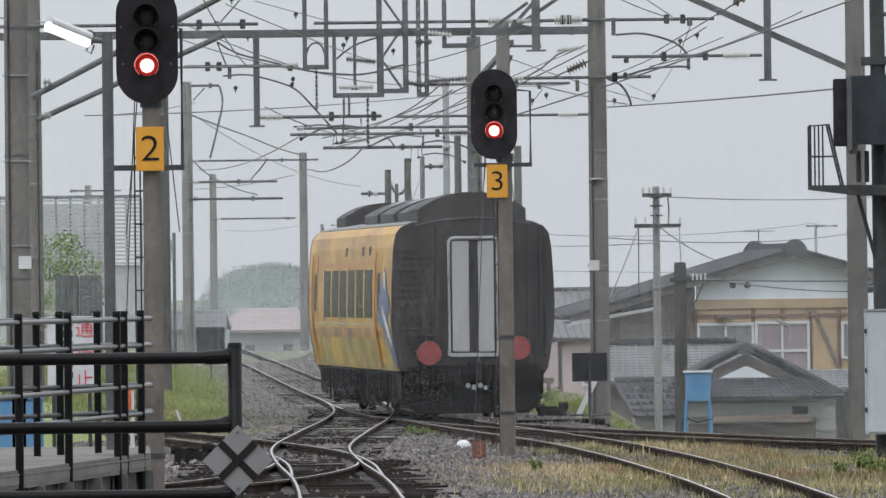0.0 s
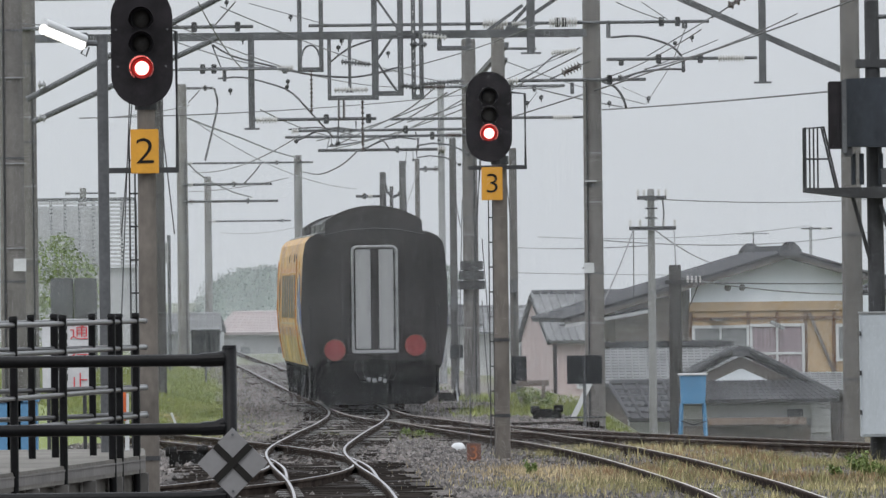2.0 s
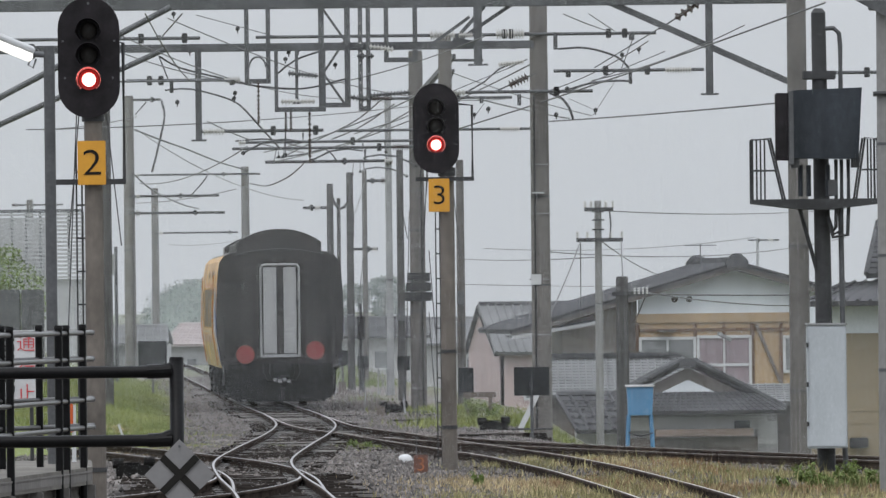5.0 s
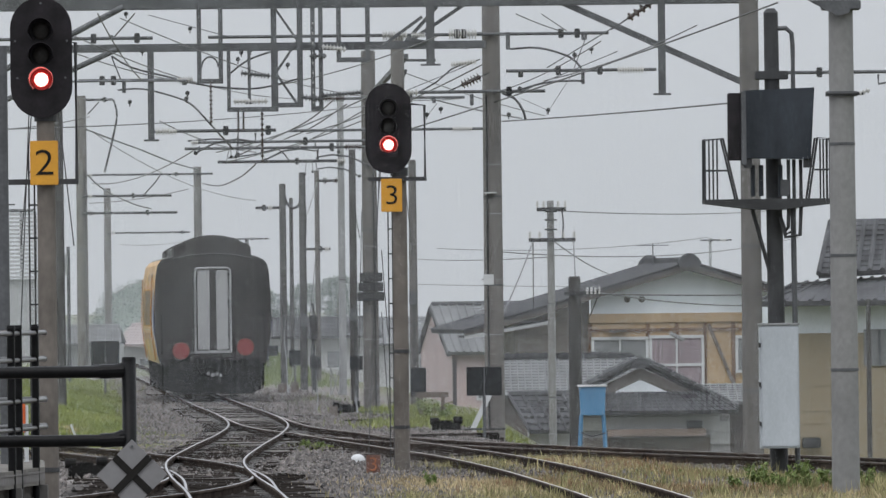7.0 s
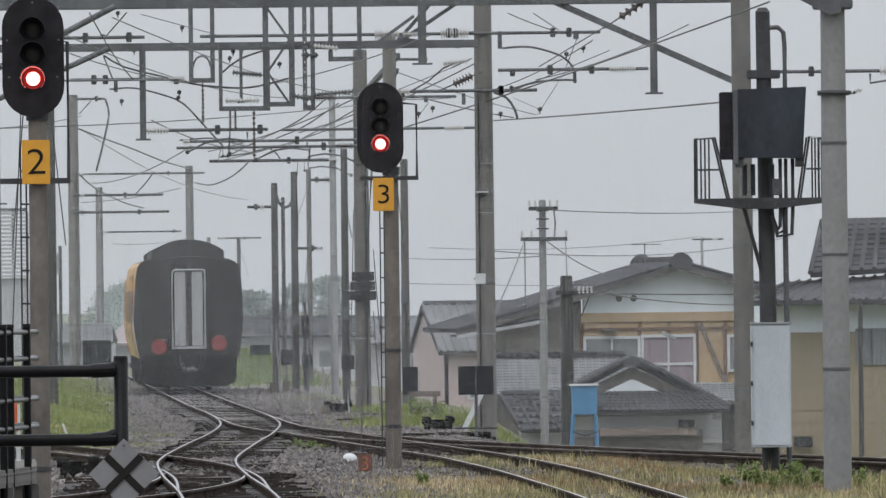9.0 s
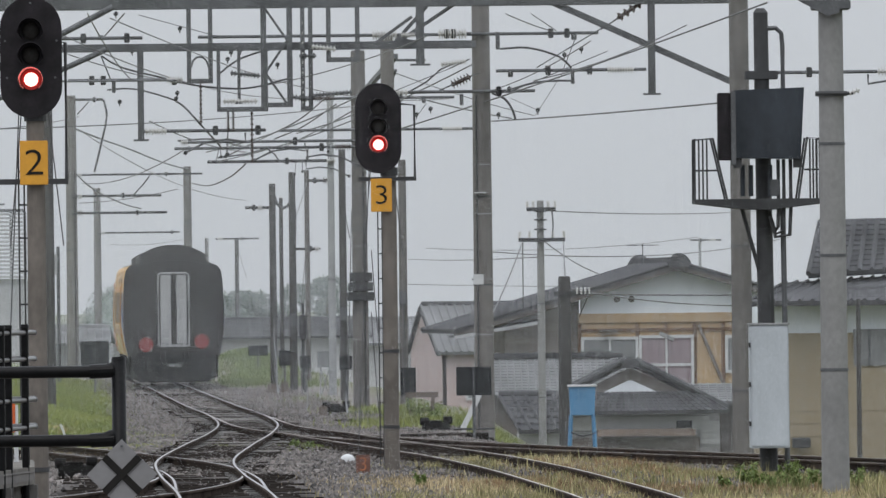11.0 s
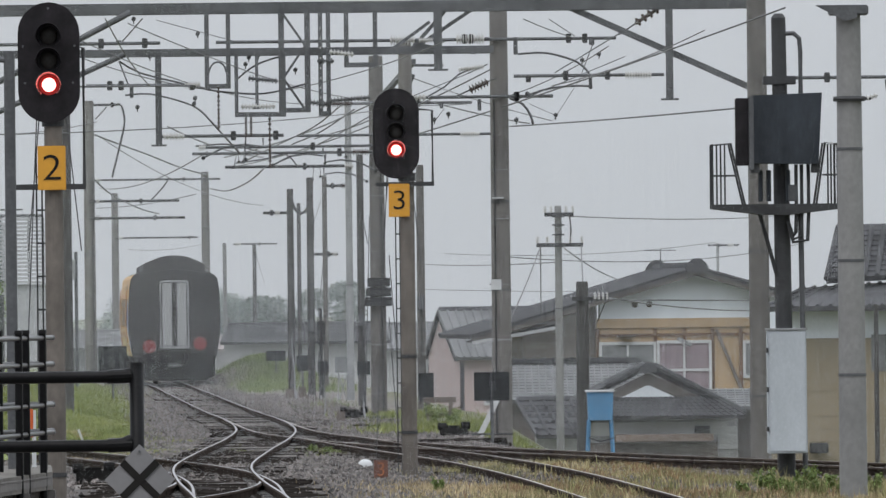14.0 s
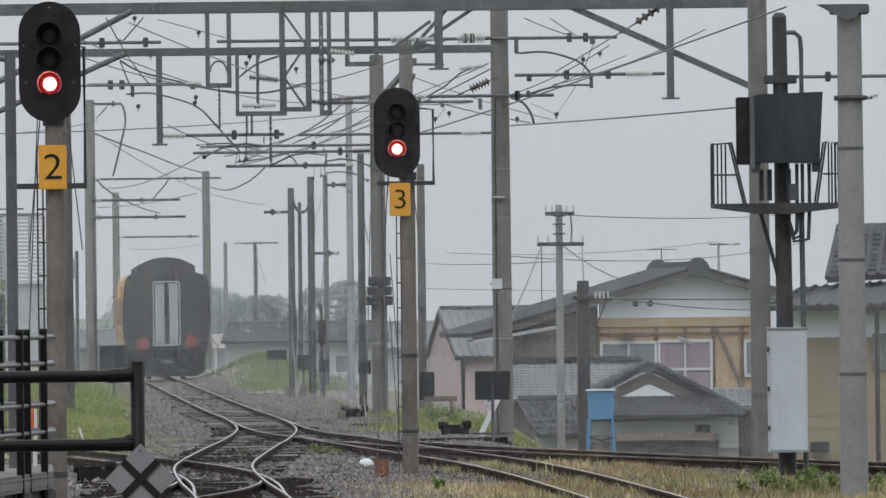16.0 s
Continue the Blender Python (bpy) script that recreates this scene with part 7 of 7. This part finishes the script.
TZ = 0.349
leafy("tree", -10.728, 282.258, TZ, [(-0.2, 0, 2.9, 0.75), (0.35, 0, 2.5, 0.7), (-0.5, 0, 2.2, 0.7), (0.5, 0.2, 1.8, 0.6), (0, 0, 3.35, 0.4), (-0.3, 0.2, 1.4, 0.7), (0.25, 0, 1.1, 0.6), (0.75, 0, 2.1, 0.4)], 0.12, 3.2, 0.06, 1100, LEAF, "bright green leafy tree behind the platform end", 5)


def pine_row(x0, x1, y, base, profile, label, seed, size=1.6):
    """Clumped dark crowns side by side, their tops following a profile of heights."""
    rs = np.random.RandomState(seed)
    n = max(2, int((x1 - x0) / size))
    for i in range(n):
        f = (i + 0.5) / n
        x = x0 + (x1 - x0) * f
        h = float(np.interp(f, [a for a, b in profile], [b for a, b in profile])) - base
        blobs = [(rs.uniform(-0.5, 0.5) * size, rs.uniform(-1, 1), h - size * rs.uniform(0.5, 0.7) - k * size * 0.8, size * rs.uniform(0.55, 0.8)) for k in range(max(2, int(h / size)))]
        leafy("pine_tree", x, y + rs.uniform(-2, 2), base, blobs, 0.2, h, 0.095, 800, HAZED_LEAF, label, seed + i, 0.6)


pine_row(-7.540, -5.206, 583.333, -2.0, [(0, 2.902), (1, 3.476)], "far pine tree, greyed for haze in its colour", 20)
pine_row(-5.206, 0.960, 583.333, -2.0, [(0, 3.409), (0.45, 3.844), (0.75, 4.321), (1, 3.739)], "far pine tree, greyed for haze in its colour", 40)


def hill_mesh():
    x0, x1, y = -31.298, -4.514, 1250.000
    vs, fs = [], []
    nx, ny = 220, 26
    for j in range(ny):
        for i in range(nx):
            f, g = i / (nx - 1), j / (ny - 1)
            top = float(np.interp(f, [0, 0.06, 0.18, 0.35, 0.5, 0.65, 1], [-0.808, 2.751, 4.575, 5.161, 4.399, 2.921, -1.112]))
            k = math.sin(math.pi * 0.5 * min(1, g * 1.3))
            z = -3 + (top + 3) * k + (noise.noise(Vector((i * 0.10, j * 0.3, 0))) * 0.8 + abs(noise.noise(Vector((i * 0.27, j * 0.6, 3)))) * 0.9 + noise.noise(Vector((i * 0.8, j * 0.9, 7))) * 0.25) * k
            vs.append((x0 + (x1 - x0) * f, y + 60 * g, z))
    for j in range(ny - 1):
        for i in range(nx - 1):
            a = j * nx + i
            fs.append((a, a + 1, a + nx + 1, a + nx))
    me = bpy.data.meshes.new("wooded_hill")
    me.from_pydata(vs, [], fs)
    return me


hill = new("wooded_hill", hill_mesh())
hill.data.materials.append(HAZED_LEAF)
tagged(hill, "low wooded hill, paled for haze in its colour", "hill", kind="structure")


def hill_trees():
    rs = np.random.RandomState(8)
    vs, fs = [], []
    me0 = hill.data.vertices
    for _ in range(26000):
        p = me0[rs.randint(0, len(me0))].co
        c = np.array(p) + rs.normal(0, 0.7, 3) * (1, 1, 0.35)
        a, b = rs.normal(0, 0.085, 3), rs.normal(0, 0.075, 3)
        k = len(vs)
        vs += [tuple(c - a), tuple(c + b), tuple(c + a), tuple(c - b)]
        fs.append((k, k + 1, k + 2, k + 3))
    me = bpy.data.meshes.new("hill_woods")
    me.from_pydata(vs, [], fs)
    me.materials.append(HAZED_LEAF)
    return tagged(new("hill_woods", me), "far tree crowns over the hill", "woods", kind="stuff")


hill_trees()

# ---------------------------------------------------------------- grass and weeds
RIGHT_WEEDS = [(1.2 + 0.75 * i, 131.5 - 1.5 * i, 0.8, 4.6, 1300, 0.14) for i in range(9)] + [(3.6 + 0.5 * i, 145 - 2 * i, 0.7, 3.0, 500, 0.11) for i in range(9)] + [(0.9, 135, 0.9, 6, 1400, 0.10), (2.0, 126, 1.2, 7.5, 2040, 0.14)]
blades("dry_weeds", RIGHT_WEEDS, DRYGRASS, "straw-coloured weeds between the curved tracks", "weeds", 1)
STRIP = [(3.57, 158), (3.92, 154), (4.05, 149), (4.2, 145.5), (4.4, 141), (4.7, 137), (3.0, 150), (3.2, 143), (3.4, 136), (2.6, 133)]
RUSTY = [(x + 0.15, y - 1.5, 0.55, 3.0, 420, 0.15) for x, y in STRIP] + [(2.2 + 0.8 * i, 129 - 1.2 * i, 0.7, 2.6, 420, 0.16) for i in range(6)]
blades("rusty_weeds", RUSTY, RUSTWEED, "rust-brown seeding weeds between the curved tracks", "weeds", 14)
MEADOW = [(1.3 + 0.85 * i + 0.3 * (j % 2), 113.5 + 4.6 * j) for i in range(10) for j in range(9)]
MEADOW = [(x, y, 0.55, 2.6, (150, 420, 60, 330, 240)[(i * 3) % 5], 0.15 if (i * 7) % 5 else 0.25) for i, (x, y) in enumerate(MEADOW) if x < float(np.interp(y, [115, 127, 139, 148, 157], [11.2, 8.6, 6.0, 3.8, 1.8])) and x > main_x(y) + 3.4 - max(0, (128 - y) * 0.06)]
blades("meadow_weeds", MEADOW, WEEDGREEN, "green and straw weeds between and beside the rails", "weeds", 21)
DULL = [(x, y, 0.5, 2.4, 360, 0.14) for x, y in STRIP] + [(0.9 + 0.9 * i, 123 - 0.8 * i, 0.8, 3.8, 900, 0.12) for i in range(8)] + [(5.2 + 0.4 * i, 135 - 1.4 * i, 0.5, 1.9, 560, 0.15) for i in range(7)] + [(7.5, 141, 1.0, 2.2, 700, 0.13)]
FARG = [(-0.6, 250, 0.8, 12, 700, 0.12), (-2.2, 312, 1.1, 12, 4600, 0.17), (-2.3, 326, 1.2, 12, 5200, 0.19), (-3.3, 334, 0.8, 9, 4200, 0.2), (-2.7, 302, 0.7, 9, 2400, 0.14), (-0.9, 300, 0.8, 10, 1800, 0.16)]
blades("dull_weeds", DULL, WEEDGREEN, "dull green weeds among the straw beside the curved tracks", "weeds", 11)
blades("meadow_grass", FARG, FARGRASS, "green grass on a low mound up the line, paled for haze", "grass", 12)
GREEN = [(-0.15, 167, 0.45, 2.8, 714, 0.10), (-3.2, 172, 0.9, 6, 1530, 0.07), (-1.3, 156, 0.5, 5, 510, 0.06), (1.7, 197, 1.1, 5, 3200, 0.2), (3.4, 204, 1.2, 6, 3200, 0.2), (1.4, 222, 1.0, 6, 2200, 0.18)]
TALL = [(1.0 + 0.62 * i + 0.3 * (i % 3), 118 + 2.3 * ((i * 7) % 5), 0.35, 1.4, 60, 0.26) for i in range(13)] + [(5.6 + 0.35 * i, 124 - 0.7 * i, 0.4, 1.2, 80, 0.30) for i in range(6)]
blades("tall_weeds", TALL, WEEDGREEN, "scattered tall weed stalks among the dry grass", "weeds", 7)
GREEN += [(-3.49, 187.8, 0.35, 2.2, 420, 0.07), (-3.06, 184.2, 0.35, 2.2, 420, 0.07), (-1.97, 171.7, 0.35, 2.2, 420, 0.07), (-1.70, 168.9, 0.35, 2.2, 420, 0.07), (-0.45, 170.5, 0.35, 2.2, 420, 0.07), (-0.70, 171.4, 0.35, 2.2, 420, 0.07), (-4.12, 167.5, 0.35, 2.2, 420, 0.07), (-4.82, 159.0, 0.35, 2.2, 420, 0.07), (0.92, 163.6, 0.35, 2.2, 420, 0.07)]
blades("green_grass", GREEN, GRASS, "wet green grass and low weeds along the tracks", "grass", 2)
BANK = [(-6.5 - 0.12 * i, 186 + 7.5 * i, 1.3, 6, 4200, 0.13) for i in range(18)] + [(-8.8, 195 + 12.5 * i, 1.4, 10, 2600, 0.16) for i in range(8)] + [(-5.75, 205, 0.7, 11, 3600, 0.11), (-5.75, 225, 0.7, 10, 3000, 0.11), (-6.1, 250, 0.7, 14, 3000, 0.12), (-5.6, 175, 1.0, 6, 2600, 0.13), (-4.7, 171, 0.7, 5, 2600, 0.10), (-5.0, 182, 0.8, 7, 2600, 0.11)]
blades("dry_bank_grass", [(-4.0, 164, 0.6, 4, 1500, 0.09), (-4.6, 160, 0.7, 3, 1100, 0.09), (-5.0, 178, 0.55, 5, 1500, 0.10), (-5.15, 192, 0.4, 7, 1400, 0.09)], DRYGRASS, "short straw-coloured grass at the foot of the bank", "grass", 15)
BANK += [(main_x(178 + 8 * i) - 2.95, 178 + 8 * i, 0.5, 7, 2000, 0.10) for i in range(14)]
blades("bank_grass", BANK, GRASS, "yellow-green grass on the bank beside the line", "grass", 3)


def weed_bush(x, y, size, seed):
    """A low leafy weed: stalks with broad leaves."""
    rs = np.random.RandomState(seed)
    t = thing("weed_bush", (x, y, ground_z(x, y) - 0.02), "low bright green leafy weed beside the track", "weed", "leafy weeds")
    stalks = bmesh.new()
    vs, fs = [], []
    for _ in range(9):
        a, h = rs.rand() * 6.28, size * rs.uniform(0.6, 1.1)
        tip = np.array((math.cos(a) * size * 0.45, math.sin(a) * size * 0.45, h))
        rod((0, 0, 0), tuple(tip), 0.008, 0.004, 5, stalks)
        for k in range(34):
            p = tip * rs.uniform(0.25, 1.0) + rs.normal(0, size * 0.07, 3)
            u, v = rs.normal(0, 1, 3), rs.normal(0, 1, 3)
            u *= 0.034 / np.linalg.norm(u)
            v *= 0.018 / np.linalg.norm(v)
            q = len(vs)
            vs += [tuple(p - u), tuple(p + v), tuple(p + u), tuple(p - v)]
            fs.append((q, q + 1, q + 2, q + 3))
    part("stalks", stalks, GRASS, t)
    me = bpy.data.meshes.new("leaves")
    me.from_pydata(vs, [], fs)
    me.materials.append(LEAF)
    part("leaves", me, None, t)


for i, (wx, wy, ws) in enumerate(((5.474, 130.122, 0.3), (5.456, 126.600, 0.26), (6.002, 128.997, 0.34), (5.931, 124.439, 0.25), (6.284, 127.256, 0.3), (5.619, 124.623, 0.22), (5.058, 125.701, 0.2), (6.682, 125.866, 0.3), (1.186, 130.337, 0.22), (-0.576, 168.284, 0.16), (-0.333, 166.795, 0.14), (1.850, 208.070, 0.45), (2.152, 202.917, 0.4))):
    weed_bush(wx, wy, ws, 60 + i)


# ---------------------------------------------------------------- haze needles
def haze_needle_mesh(areas, seed):
    """Thin upright needles that stand in for haze in the air. An area: x0, x1, y0, y1, z0, z1, needles in a cubic
    metre, width, length.
    """
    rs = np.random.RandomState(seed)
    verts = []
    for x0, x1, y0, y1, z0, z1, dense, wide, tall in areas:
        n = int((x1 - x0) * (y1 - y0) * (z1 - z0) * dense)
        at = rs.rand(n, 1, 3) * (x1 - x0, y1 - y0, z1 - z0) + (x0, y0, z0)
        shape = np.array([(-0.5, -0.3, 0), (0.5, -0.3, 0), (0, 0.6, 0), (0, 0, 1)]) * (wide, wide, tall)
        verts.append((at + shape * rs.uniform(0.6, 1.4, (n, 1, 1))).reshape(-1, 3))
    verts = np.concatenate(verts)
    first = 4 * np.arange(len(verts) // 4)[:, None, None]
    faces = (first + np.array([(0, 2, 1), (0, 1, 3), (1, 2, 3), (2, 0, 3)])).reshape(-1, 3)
    me = bpy.data.meshes.new("haze_needles")
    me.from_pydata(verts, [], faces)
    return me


# Pale milky needles lighten whatever lies behind them, as haze would.
HAZE_NEEDLE = bpy.data.materials.new("milky_haze_needles")
HAZE_NEEDLE.use_nodes = True
rn, rl = HAZE_NEEDLE.node_tree.nodes, HAZE_NEEDLE.node_tree.links
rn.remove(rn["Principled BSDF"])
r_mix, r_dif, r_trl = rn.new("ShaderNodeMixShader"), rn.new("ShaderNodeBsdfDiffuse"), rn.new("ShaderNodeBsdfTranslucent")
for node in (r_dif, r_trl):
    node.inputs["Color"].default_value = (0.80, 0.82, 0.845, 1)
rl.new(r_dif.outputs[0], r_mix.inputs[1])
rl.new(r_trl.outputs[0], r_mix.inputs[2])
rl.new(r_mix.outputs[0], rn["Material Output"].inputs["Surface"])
# Haze helper added in the air: needles too fine to see, wider far off.
haze_needles = new("haze_needles", haze_needle_mesh([(-11, 16, 130, 176, -9.5, 8, 2.9, 0.00006, 9.0), (-16, 20, 176, 330, -9.5, 9, 1.45, 0.00012, 9.0), (-36, 30, 330, 640, -12, 10, 0.32, 0.0004, 10.0)], 31))
haze_needles.data.materials.append(HAZE_NEEDLE)
tagged(haze_needles, "thin pale needles standing in for haze over tracks and houses", "rain", kind="stuff")

# ---------------------------------------------------------------- what moves
def motions():
    walk(coach, coach_rows())
    walk(haze_needles, [(0.0, pose(-1.2, 0, 0.4)), (8.0, pose(0, 0, 0)), (16.0, pose(1.2, 0, -0.4))])
    for wheel, place in WHEELS:
        walk(wheel, wheel_rows(place))


motions()
